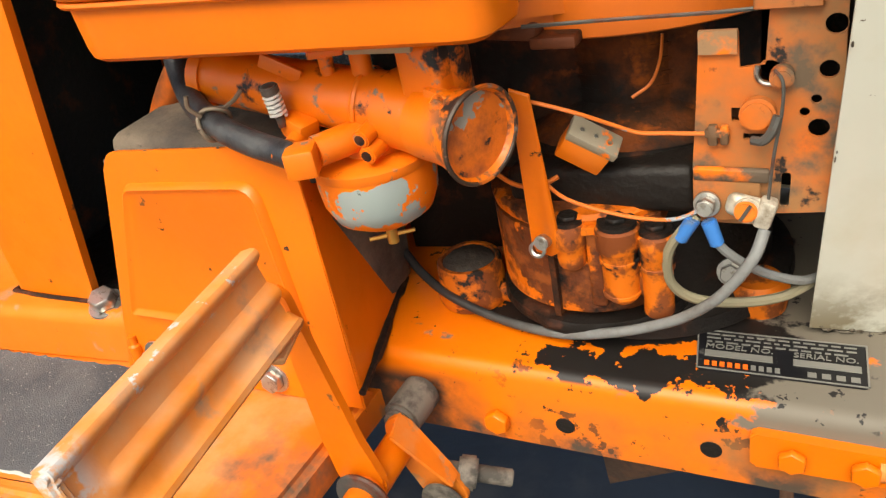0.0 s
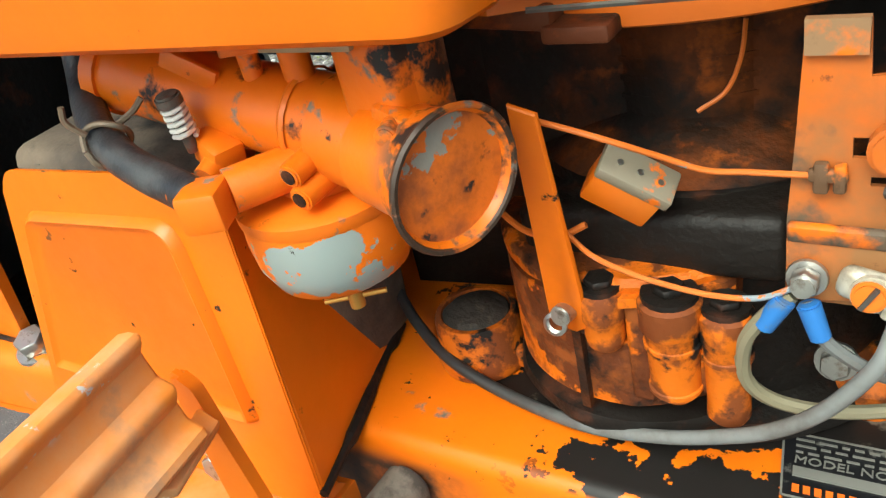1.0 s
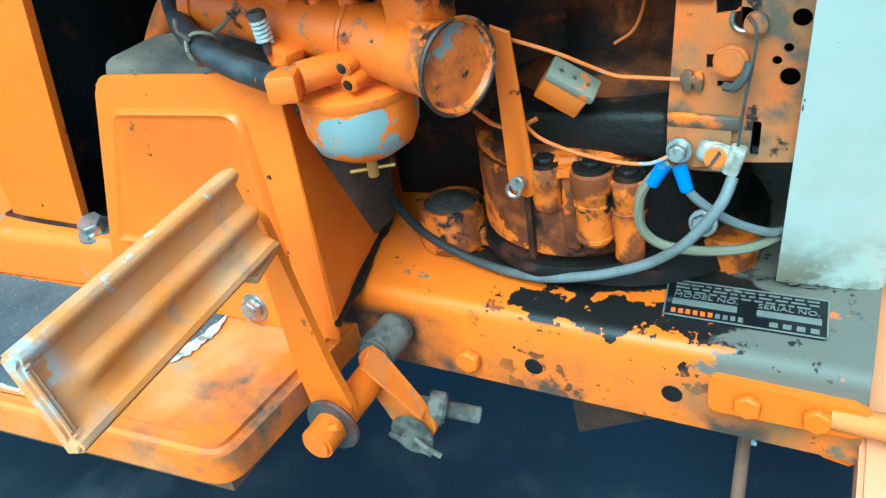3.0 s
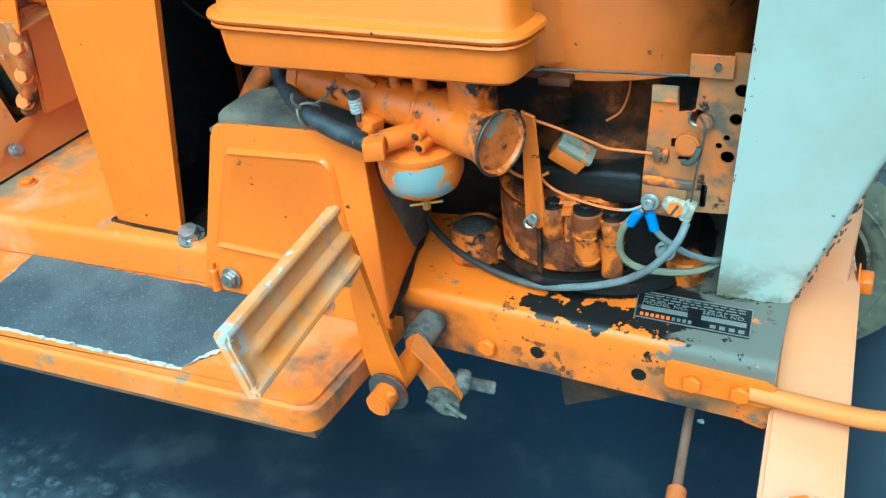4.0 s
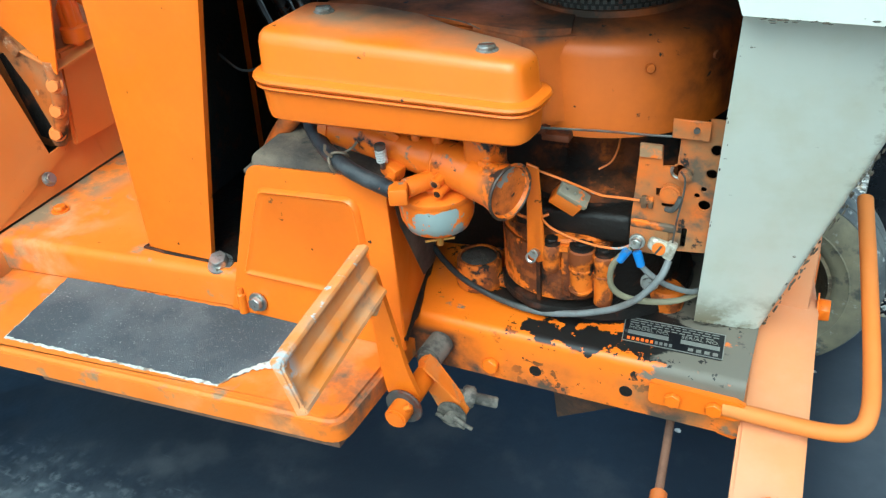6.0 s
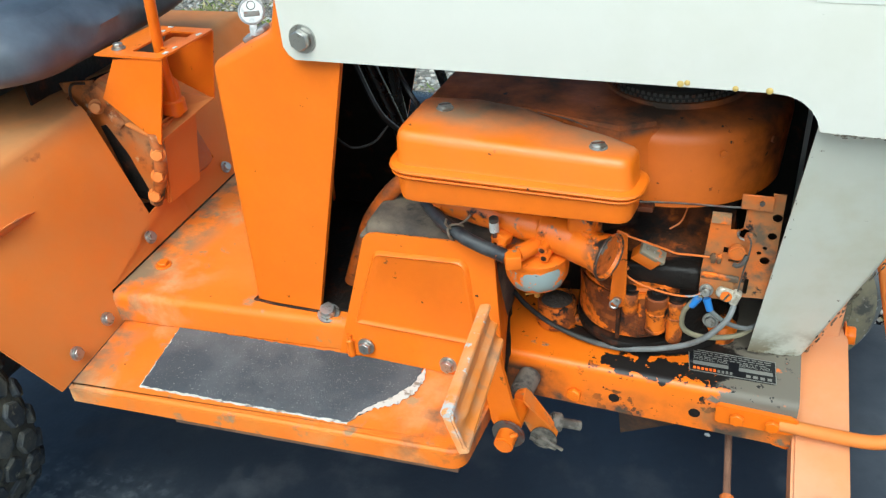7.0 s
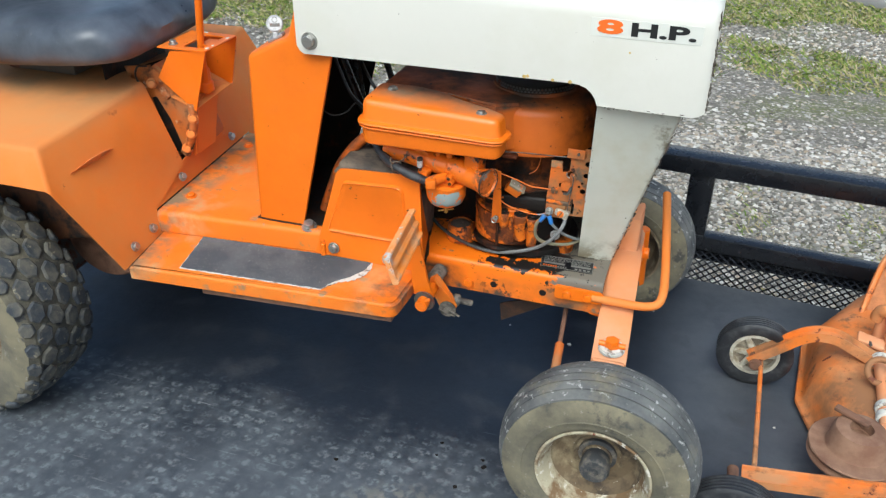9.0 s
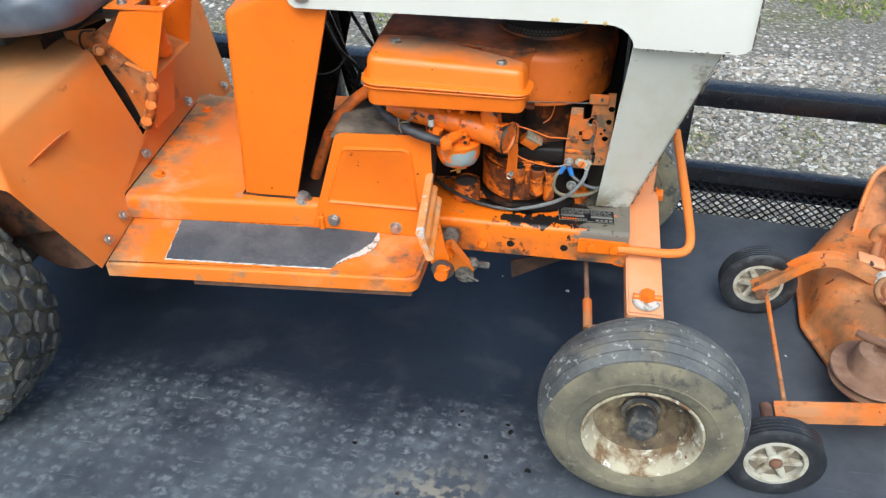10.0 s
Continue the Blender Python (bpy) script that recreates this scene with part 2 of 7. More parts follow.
dish_grime = surface("brown_grimed_rim_dish", (0.165, 0.120, 0.068), [((0.33, 0.27, 0.165), 12.0, 0.50, 0.66, 0.8), ((0.055, 0.040, 0.026), 16.0, 0.50, 0.62, 0.8), ((0.55, 0.52, 0.43), 70.0, 0.66, 0.70, 0.7)], 0.8, bump=0.6, bump_scale=120, vary=0.3)
white_plastic = surface("white_plastic", (0.48, 0.45, 0.36), [((0.22, 0.17, 0.10), 30.0, 0.46, 0.64, 0.7)], 0.5, vary=0.1)
# Blue-grey patches put the sky's sheen into the seat's colour.
vinyl = surface("black_vinyl", (0.022, 0.026, 0.035), [((0.11, 0.125, 0.15), 4.0, 0.36, 0.64, 0.4), ((0.09, 0.095, 0.10), 70.0, 0.66, 0.72, 0.5)], 0.24, bump=0.15, bump_scale=45, vary=0.2)
zinc = surface("zinc_plated_steel", (0.46, 0.45, 0.42), [((0.18, 0.14, 0.10), 120.0, 0.55, 0.7, 0.6)], 0.35, metal=0.9, bump=0.1)
dark_steel = surface("dark_oily_steel", (0.10, 0.095, 0.085), [(RUST, 40.0, 0.5, 0.65, 0.7)], 0.5, metal=0.4, bump=0.3)
rust_steel = surface("rusted_steel", (0.19, 0.095, 0.055), [((0.10, 0.05, 0.03), 25.0, 0.45, 0.65, 0.9)], 0.8, bump=0.5, vary=0.2)
black_paint = surface("black_trailer_paint", (0.009, 0.010, 0.013), [((0.05, 0.05, 0.055), 30.0, 0.64, 0.78, 0.7)], 0.17, bump=0.08, vary=0.2, shine=0.5)
black_plastic = surface("black_plastic", (0.012, 0.012, 0.012), [], 0.4, bump=0.1)
hose_rubber = surface("black_hose_rubber", (0.018, 0.019, 0.022), [((0.07, 0.07, 0.07), 40.0, 0.5, 0.75, 0.7)], 0.42, bump=0.25, bump_scale=400)
grey_cable = surface("grey_cable_sheath", (0.185, 0.19, 0.185), [((0.10, 0.09, 0.08), 25.0, 0.50, 0.70, 0.7), ((0.025, 0.024, 0.024), 10.0, 0.15, 0.50, 0.6, (0, 0.03, -0.09))], 0.55, bump=0.1)
tan_cable = surface("tan_wire_insulation", (0.24, 0.21, 0.13), [], 0.6, vary=0.2)
blue_plastic = surface("blue_terminal_plastic", (0.04, 0.17, 0.48), [((0.10, 0.16, 0.28), 120.0, 0.55, 0.65, 0.6)], 0.35)
grip = surface("black_grip_tape", (0.076, 0.086, 0.097), [((0.16, 0.17, 0.175), 6.0, 0.45, 0.75, 0.95), ((0.34, 0.34, 0.33), 420.0, 0.62, 0.68, 0.8)], 0.95, bump=0.9, bump_scale=900, vary=0.25)
torn_white = surface("torn_white_backing", (0.58, 0.56, 0.50), [((0.25, 0.2, 0.15), 60.0, 0.52, 0.62, 0.9)], 0.9, bump=0.6, bump_scale=300)
plate_black = surface("black_nameplate", (0.012, 0.012, 0.014), [((0.2, 0.19, 0.17), 60.0, 0.6, 0.7, 0.5)], 0.3, metal=0.2)
silver = surface("silver_print", (0.24, 0.235, 0.21), [], 0.4, metal=0.3)
ink_orange = surface("orange_print", (0.80, 0.14, 0.01), [], 0.45)
ink_black = surface("black_print", (0.01, 0.01, 0.01), [], 0.45)
decal_white = surface("white_decal", (0.645, 0.64, 0.575), [((0.3, 0.2, 0.12), 90.0, 0.70, 0.72, 0.6)], 0.4)
grille_dark = surface("dark_grille_screen", (0.02, 0.018, 0.016), [], 0.7)
concrete = surface("concrete", (0.36, 0.35, 0.33), [((0.25, 0.24, 0.22), 3.0, 0.4, 0.7, 0.9)], 0.9, bump=0.4, bump_scale=40, vary=0.15)
white_siding = surface("white_siding", (0.70, 0.72, 0.76), [], 0.5, vary=0.05)
soil = surface("gravel_soil", (0.15, 0.135, 0.11), [((0.11, 0.115, 0.045), 1.2, 0.50, 0.62, 0.95), ((0.30, 0.28, 0.24), 45.0, 0.5, 0.62, 0.9), ((0.09, 0.08, 0.07), 60.0, 0.52, 0.62, 0.9)], 0.95, bump=0.8, bump_scale=60, vary=0.2)


# ---- building blocks ----
def thing(name, label, category, loc=(0, 0, 0), group=""):
    ob = new(name)
    ob.empty_display_size = 0.05
    ob.location = loc
    ob["base"] = loc
    return tagged(ob, label, category, group)


def base_of(ob):
    while ob.parent:
        ob = ob.parent
    return Vector(ob["base"])


def part(name, bm, material, parent, label="", smooth=40):
    """A bmesh in world metres as one mesh under a thing or part."""
    bmesh.ops.recalc_face_normals(bm, faces=bm.faces)
    me = bpy.data.meshes.new(name)
    bmesh.ops.translate(bm, verts=bm.verts, vec=-base_of(parent))
    bm.to_mesh(me)
    bm.free()
    me.materials.append(material)
    if smooth:
        me.shade_smooth()
        me.set_sharp_from_angle(angle=radians(smooth))
    ob = new(name, me)
    ob.parent = parent
    return tagged(ob, label)


def lone(name, bm, material, label, category, kind="", smooth=40):
    """A bmesh as a top-level object."""
    bmesh.ops.recalc_face_normals(bm, faces=bm.faces)
    me = bpy.data.meshes.new(name)
    bm.to_mesh(me)
    bm.free()
    me.materials.append(material)
    if smooth:
        me.shade_smooth()
        me.set_sharp_from_angle(angle=radians(smooth))
    return tagged(new(name, me), label, category, kind=kind)


def join(*bms):
    out = bmesh.new()
    for b in bms:
        me = bpy.data.meshes.new("tmp")
        b.to_mesh(me)
        b.free()
        out.from_mesh(me)
        bpy.data.meshes.remove(me)
    return out


def moved(bm, m):
    bmesh.ops.transform(bm, matrix=m, verts=bm.verts)
    return bm


def block(size, m=None, bevel=0.0, seg=2):
    bm = bmesh.new()
    bmesh.ops.create_cube(bm, size=1.0)
    bmesh.ops.scale(bm, vec=size, verts=bm.verts)
    if bevel:
        bmesh.ops.bevel(bm, geom=bm.edges, offset=bevel, segments=seg, profile=0.5, affect="EDGES")
    return moved(bm, m) if m else bm


def axis_to(a, b):
    """The pose at a whose z axis points to b."""
    return Matrix.Translation(a) @ (Vector(b) - Vector(a)).to_track_quat("Z", "Y").to_matrix().to_4x4()


def rod(a, b, r, r2=None, seg=16, bevel=0.0):
    """A round bar from a to b."""
    length = (Vector(b) - Vector(a)).length
    bm = bmesh.new()
    bmesh.ops.create_cone(bm, cap_ends=True, segments=seg, radius1=r, radius2=r if r2 is None else r2, depth=length)
    if bevel:
        caps = [e for e in bm.edges if abs(e.verts[0].co.z - e.verts[1].co.z) < 1e-6]
        bmesh.ops.bevel(bm, geom=caps, offset=bevel, segments=2, affect="EDGES")
    bmesh.ops.translate(bm, verts=bm.verts, vec=(0, 0, length / 2))
    return moved(bm, axis_to(a, b))


def lathe(profile, m, seg=32):
    """A body of revolution about its z axis from pairs of radius and height."""
    bm = bmesh.new()
    rings = []
    for r, h in profile:
        rings.append([bm.verts.new((r * math.cos(2 * math.pi * i / seg), r * math.sin(2 * math.pi * i / seg), h)) for i in range(seg)] if r > 1e-6 else [bm.verts.new((0, 0, h))])
    for a, b in zip(rings, rings[1:]):
        for i in range(seg):
            j = (i + 1) % seg
            if len(a) > 1 and len(b) > 1:
                bm.faces.new((a[i], a[j], b[j], b[i]))
            elif len(a) > 1:
                bm.faces.new((a[i], a[j], b[0]))
            elif len(b) > 1:
                bm.faces.new((a[0], b[j], b[i]))
    return moved(bm, m)


def curve_points(points, steps=8):
    """A smooth line through the points."""
    p = [Vector(q) for q in points]
    p = [2 * p[0] - p[1], *p, 2 * p[-1] - p[-2]]
    out = []
    for a, b, c, d in zip(p, p[1:], p[2:], p[3:]):
        for k in range(steps):
            t = k / steps
            out.append(0.5 * (2 * b + (c - a) * t + (2 * a - 5 * b + 4 * c - d) * t * t + (3 * b - a - 3 * c + d) * t ** 3))
    return out + [p[-2]]


def tube(points, r, seg=10, steps=8, flat=1.0):
    """A round bar or hose bent along the points."""
    line = curve_points(points, steps) if steps > 1 else [Vector(q) for q in points]
    bm = bmesh.new()
    side = None
    rings = []
    for i, q in enumerate(line):
        ahead = (line[min(i + 1, len(line) - 1)] - line[max(i - 1, 0)]).normalized()
        side = ahead.orthogonal().normalized() if side is None else (side - ahead * side.dot(ahead)).normalized()
        up = ahead.cross(side)
        rr = r[min(i * len(r) // len(line), len(r) - 1)] if isinstance(r, (list, tuple)) else r
        rings.append([bm.verts.new(q + rr * (math.cos(2 * math.pi * k / seg) * side + flat * math.sin(2 * math.pi * k / seg) * up)) for k in range(seg)])
    for a, b in zip(rings, rings[1:]):
        for k in range(seg):
            bm.faces.new((a[k], a[(k + 1) % seg], b[(k + 1) % seg], b[k]))
    bm.faces.new(rings[0])
    bm.faces.new(rings[-1])
    return bm


def rounded(points, radius, seg=5):
    """A polygon in the plane with its corners rounded; radius: one, or one a corner."""
    out, n = [], len(points)
    radii = radius if isinstance(radius, (list, tuple)) else [radius] * n
    for i in range(n):
        q = Vector(points[i])
        a, b = Vector(points[i - 1]) - q, Vector(points[(i + 1) % n]) - q
        r = radii[i]
        if r <= 0:
            out.append(q)
            continue
        half = a.angle(b) / 2
        cut = min(r / math.tan(half), 0.49 * a.length, 0.49 * b.length)
        s, e = q + a.normalized() * cut, q + b.normalized() * cut
        for k in range(seg + 1):
            t = k / seg
            out.append((1 - t) ** 2 * s + 2 * t * (1 - t) * q + t * t * e)
    return out


def sheet(points, thick, bevel=0.0, seg=2, away=None):
    """A flat plate from its outline in space, with thickness (behind the outline, or along away)."""
    p = [Vector(q) for q in points]
    normal = Vector((0, 0, 0))
    for a, b in zip(p, p[1:] + p[:1]):
        normal += a.cross(b)
    normal.normalize()
    if away is not None and normal.dot(Vector(away)) < 0:
        normal = -normal
    bm = bmesh.new()
    front = [bm.verts.new(q) for q in p]
    back = [bm.verts.new(q + normal * thick) for q in p]
    n = len(p)
    bm.faces.new(front)
    bm.faces.new(back[::-1])
    for i in range(n):
        bm.faces.new((front[i], front[(i + 1) % n], back[(i + 1) % n], back[i]))
    if bevel:
        rim = [e for f in bm.faces if len(f.verts) == n or n == 4 for e in f.edges]
        bmesh.ops.bevel(bm, geom=list(set(rim)), offset=bevel, segments=seg, affect="EDGES")
    return bm


def hex_bolt(place, way, r=0.009, h=0.007, washer=True):
    """A hexagon bolt head standing out from place along way."""
    m = axis_to(place, Vector(place) + Vector(way))
    head = bmesh.new()
    bmesh.ops.create_cone(head, cap_ends=True, segments=6, radius1=r, radius2=r * 0.96, depth=h)
    bmesh.ops.bevel(head, geom=head.edges, offset=r * 0.08, segments=1, affect="EDGES")
    bmesh.ops.translate(head, verts=head.verts, vec=(0, 0, h / 2 + 0.002))
    if washer:
        ring = bmesh.new()
        bmesh.ops.create_cone(ring, cap_ends=True, segments=18, radius1=r * 1.35, radius2=r * 1.3, depth=0.002)
        bmesh.ops.translate(ring, verts=ring.verts, vec=(0, 0, 0.001))
        head = join(head, ring)
    return moved(head, m)


def across(y):
    """The other side of the tractor's middle."""
    return 2 * MID - y


MID = 0.16


def flip(q, share=1.0):
    """The same place on the tractor's other side; the tractor stands a little askew."""
    d = (MID + 0.0445 * (q[0] + 0.807) - q[1]) * share
    return (q[0] - 0.16 * d, q[1] + 2 * d, q[2])


def middle(q):
    return tuple((a + b) / 2 for a, b in zip(q, flip(q)))


def shell(faces, thick, bevel=0.0, seg=3, sharp=25):
    """Folded sheet metal from flat faces; folds are rounded by bevel."""
    bm = bmesh.new()
    known = {}

    def vert(q):
        key = tuple(round(c, 4) for c in q)
        if key not in known:
            known[key] = bm.verts.new(q)
        return known[key]

    for f in faces:
        bm.faces.new([vert(q) for q in f])
    bmesh.ops.recalc_face_normals(bm, faces=bm.faces)
    if bevel:
        folds = [e for e in bm.edges if len(e.link_faces) == 2 and e.calc_face_angle(0) > radians(sharp)]
        bmesh.ops.bevel(bm, geom=folds, offset=bevel, segments=seg, profile=0.5, affect="EDGES", clamp_overlap=True)
    bmesh.ops.recalc_face_normals(bm, faces=bm.faces)
    bmesh.ops.solidify(bm, geom=bm.faces[:], thickness=thick)
    return bm


# ---- ground and trailer ----
SKEW = radians(-4.5)


def on_trailer(u, v, z):
    """A place by metres along and across the trailer's far edge."""
    return Vector((0.365 + u * math.cos(SKEW) - v * math.sin(SKEW), 0.86 + u * math.sin(SKEW) + v * math.cos(SKEW), z))


GROUND = -0.50
bm = bmesh.new()
bmesh.ops.create_grid(bm, x_segments=60, y_segments=60, size=60)
for v in bm.verts:
    v.co.z = GROUND + 0.03 * noise.noise(v.co * 0.3)
lone("ground", bm, soil, "gravel yard with patches of moss and grass", "ground", "structure")

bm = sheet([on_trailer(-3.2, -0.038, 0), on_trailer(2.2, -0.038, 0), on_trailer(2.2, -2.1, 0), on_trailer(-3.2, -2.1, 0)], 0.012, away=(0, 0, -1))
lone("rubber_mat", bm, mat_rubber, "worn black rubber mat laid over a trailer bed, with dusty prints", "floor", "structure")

trailer = thing("utility_trailer", "black painted steel utility trailer with mesh side and tube rails", "trailer", (0.365, 0.86, -0.5))
bm = sheet([on_trailer(-3.2, -0.030, -0.014), on_trailer(2.2, -0.030, -0.014), on_trailer(2.2, -2.1, -0.014), on_trailer(-3.2, -2.1, -0.014)], 0.05, away=(0, 0, -1))
part("bed", bm, black_paint, trailer, "dark trailer bed under the mat")


def beam(u0, u1, v0, v1, z0, z1, r=0.0035):
    c = on_trailer((u0 + u1) / 2, (v0 + v1) / 2, (z0 + z1) / 2)
    return block((u1 - u0, v1 - v0, z1 - z0), Matrix.Translation(c) @ Matrix.Rotation(SKEW, 4, "Z"), r)


part("top_rail", beam(-3.2, 2.2, 0.0, 0.078, 0.330, 0.384), black_paint, trailer)
part("lower_rail", beam(-3.2, 2.2, 0.0, 0.05, 0.086, 0.134), black_paint, trailer)
part("rail_flange", beam(-3.2, 2.2, 0.040, 0.046, 0.030, 0.086, 0.001), black_paint, trailer)
part("frame_beam", beam(-3.2, 2.2, 0.0, 0.05, -0.170, -0.064), black_paint, trailer)
for u in (-2.35, -1.15, 0.62, 1.72):
    part("rail_bolt", hex_bolt(on_trailer(u, 0.0, 0.110), (math.sin(SKEW), -1, 0), 0.007, 0.005, False), black_paint, trailer)
for u in (-2.2, -1.05, 0.035, 1.15):
    part("post", beam(u - 0.036, u + 0.036, 0.006, 0.056, 0.132, 0.332), black_paint, trailer)

# expanded metal between mat and lower rail
bm = bmesh.new()
for i in range(-70, 90):
    for k in (-1, 1):
        a, b = on_trailer(i * 0.027, 0.012, -0.066), on_trailer(i * 0.027 + k * 0.190, 0.012, 0.092)
        bits = rod(a, b, 0.0026, seg=4)
        me = bpy.data.meshes.new("tmp")
        bits.to_mesh(me)
        bits.free()
        bm.from_mesh(me)
        bpy.data.meshes.remove(me)
tagged(part("mesh_panel", bm, black_paint, trailer, "expanded metal mesh", 0), kind="stuff")

# ---- tractor: frame and sheet metal ----
tractor = thing("garden_tractor", "old orange and cream garden tractor with an open engine bay", "tractor", (-0.4, MID, 0.0))

# frame: folded pan with side rails
s0, s1 = 0.0, across(0.0)
bm = shell([[(-0.78, s0, 0.372), (0.235, s0, 0.372), (0.235, s0, 0.447), (-0.78, s0, 0.447)],
            [(-0.78, s0, 0.447), (0.235, s0, 0.447), (0.235, s1, 0.447), (-0.78, s1, 0.447)],
            [(-0.78, s1, 0.372), (0.235, s1, 0.372), (0.235, s1, 0.447), (-0.78, s1, 0.447)]], 0.004, 0.012, 4)
frame_rail = part("frame_rail", bm, orange_rail, tractor, "orange frame rail with paint chipped off to black grease")

# deck plate and footrest
bm = shell([[(-0.79, -0.084, 0.4325), (-0.15, -0.028, 0.4325), (-0.15, -0.028, 0.484), (-0.79, -0.084, 0.484)],
            [(-0.79, -0.084, 0.484), (-0.15, -0.028, 0.484), flip((-0.15, -0.028, 0.484)), flip((-0.79, -0.084, 0.484))],
            [flip((-0.79, -0.084, 0.43)), flip((-0.15, -0.028, 0.43)), flip((-0.15, -0.028, 0.484)), flip((-0.79, -0.084, 0.484))]], 0.003, 0.012, 4)
# the deck ends at the engine
bmesh.ops.bisect_plane(bm, geom=bm.verts[:] + bm.edges[:] + bm.faces[:], plane_co=(-0.20, 0, 0), plane_no=(1, 0, 0), clear_outer=True)
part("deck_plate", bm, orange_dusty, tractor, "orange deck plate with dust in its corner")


def footrest(side):
    top = rounded([(-0.792, -0.07), (-0.765, -0.236), (-0.157, -0.189), (-0.150, -0.02)], [0.0, 0.004, 0.025, 0.0])
    if side > 0:
        top = [Vector(flip((q.x, q.y, 0.0))[:2]) for q in top]
    bm = bmesh.new()
    face = bm.faces.new([bm.verts.new((q.x, q.y, 0.430)) for q in top])
    out = bmesh.ops.extrude_face_region(bm, geom=[face])
    for v in out["geom"]:
        if isinstance(v, bmesh.types.BMVert):
            v.co.z = 0.398
    rim = [e for e in bm.edges if all(abs(v.co.z - 0.430) < 1e-5 for v in e.verts)]
    bmesh.ops.bevel(bm, geom=rim, offset=0.007, segments=3, affect="EDGES")
    return bm


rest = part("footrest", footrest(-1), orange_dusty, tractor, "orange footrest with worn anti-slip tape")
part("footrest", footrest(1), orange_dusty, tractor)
part("rubber_strip", sheet([(-0.60, -0.10, 0.396), (-0.60, -0.212, 0.396), (-0.170, -0.178, 0.396), (-0.170, -0.10, 0.396)], 0.017, away=(0, 0, -1)), rust_steel, rest, "brown dusty underside strip")

# fender body: sloped front with a notch, flat top, side flanges
b0, b1, b2 = (-0.766, -0.245, 0.424), (-0.786, -0.08, 0.428), (-0.790, -0.08, 0.488)
A, B, C = (-0.868, -0.298, 0.718), (-0.837, -0.325, 0.640), (-0.880, 0.064, 0.734)
n0 = (-0.800, 0.054, 0.551)
n1 = (-0.925, 0.078, 0.739)


m0, m1 = middle(b2), middle((-0.808, -0.08, 0.549))
A2, B2 = (-1.42, -0.305, 0.72), (-1.42, -0.33, 0.645)
T2, T1 = middle((-1.42, -0.08, 0.74)), middle((-0.955, -0.08, 0.735))
half = [[b0, b1, A, B], [b1, b2, n0, C, A], [b2, m0, m1, n0], [A, C, n1, T1, T2, A2], [A, A2, B2, B]]
bm = shell(half + [[flip(q) for q in f] for f in half], 0.003, 0.010, 3, 18)
fender = part("fender_body", bm, orange_faded, tractor, "faded dusty orange fender body with a notch over the gearbox")
for p in [(-0.772, -0.195, 0.455), (-0.784, -0.113, 0.456), (-0.793, 0.033, 0.519), flip((-0.793, 0.033, 0.519)), flip((-0.784, -0.113, 0.456)), flip((-0.772, -0.195, 0.455))]:
    part("bolt", hex_bolt(p, (0.9, 0, 0.42), 0.0085), zinc, fender)
# pressed slot in the near front panel
part("pressed_rib", tube([(-0.8440, -0.250, 0.6475), (-0.8448, -0.185, 0.6480), (-0.8444, -0.118, 0.6475)], [0.003, 0.011, 0.015, 0.017, 0.017, 0.015, 0.011, 0.003], 20, 8, 0.22), surface("scuffed_red_orange", (0.60, 0.15, 0.02), [((0.66, 0.20, 0.04), 14.0, 0.40, 0.62, 0.6), ((0.50, 0.20, 0.08), 30.0, 0.52, 0.66, 0.6)], 0.5), fender)

# dash tower
L0, R0 = (-0.549, -0.034, 0.487), (-0.436, -0.034, 0.487)
L1, R1 = (-0.526, -0.040, 0.868), (-0.329, -0.052, 0.888)
S1 = (-0.425, -0.048, 0.915)
U0, U1 = (-0.372, -0.052, 1.075), (-0.329, -0.052, 1.075)
side = [L0, R0, R1, U1, U0, S1, L1]
far_side = [flip(q, 0.78) for q in side]
fs = [side, far_side]
for a, b in ((L0, L1), (L1, S1), (S1, U0), (U0, U1)):
    fs.append([a, b, flip(b, 0.78), flip(a, 0.78)])
tower = part("dash_tower", shell(fs, 0.003, 0.012, 4, 20), orange, tractor, "tapered orange dash tower")
part("edge_lip", sheet([R0, R1, (R1[0], R1[1] + 0.008, R1[2]), (R0[0], R0[1] + 0.008, R0[2])], 0.003), orange, tower)

# Black line standing in for the contact shade below the tower.
part("dark_seam", tube([(L0[0] - 0.001, MID, 0.486), (L0[0] - 0.001, L0[1] + 0.02, 0.486), (L0[0] + 0.012, L0[1] - 0.001, 0.486), (R0[0], R0[1] - 0.001, 0.486)], 0.0022, 6, 4), grease_and_shade, tower, "black line drawn as contact shade under the tower edge")
# Black sheets over the tower's inner faces, to draw them as shaded.
part("shade_lining", sheet([(q[0] + 0.002, q[1] - 0.008, q[2]) for q in far_side], 0.003, away=(0, -1, 0)), grease_and_shade, tower, "black sheet lining the tower as shade")
part("shade_lining", sheet([(q[0] + 0.006, q[1], q[2]) for q in ((L0[0], L0[1] + 0.02, L0[2]), (L1[0], L1[1] + 0.02, L1[2]), flip(L1, 0.70), flip(L0, 0.70))], 0.003, away=(1, 0, 0)), grease_and_shade, tower)
# Black sheet added over the deck to keep the bay floor in shade.
part("floor_shade", sheet([(-0.448, -0.026, 0.4885), (-0.205, -0.020, 0.4885), (-0.215, 0.352, 0.4885), (-0.62, 0.362, 0.4885), (-0.545, -0.020, 0.4885)], 0.003, away=(0, 0, -1)), grease_and_shade, tower, "black sheet added as shade on the floor under the dash")
part("strut", tube([(-0.36, 0.24, 0.49), (-0.40, 0.245, 0.66), (-0.43, 0.25, 0.88)], 0.011, 8), black_paint, tower, "black steel strut")
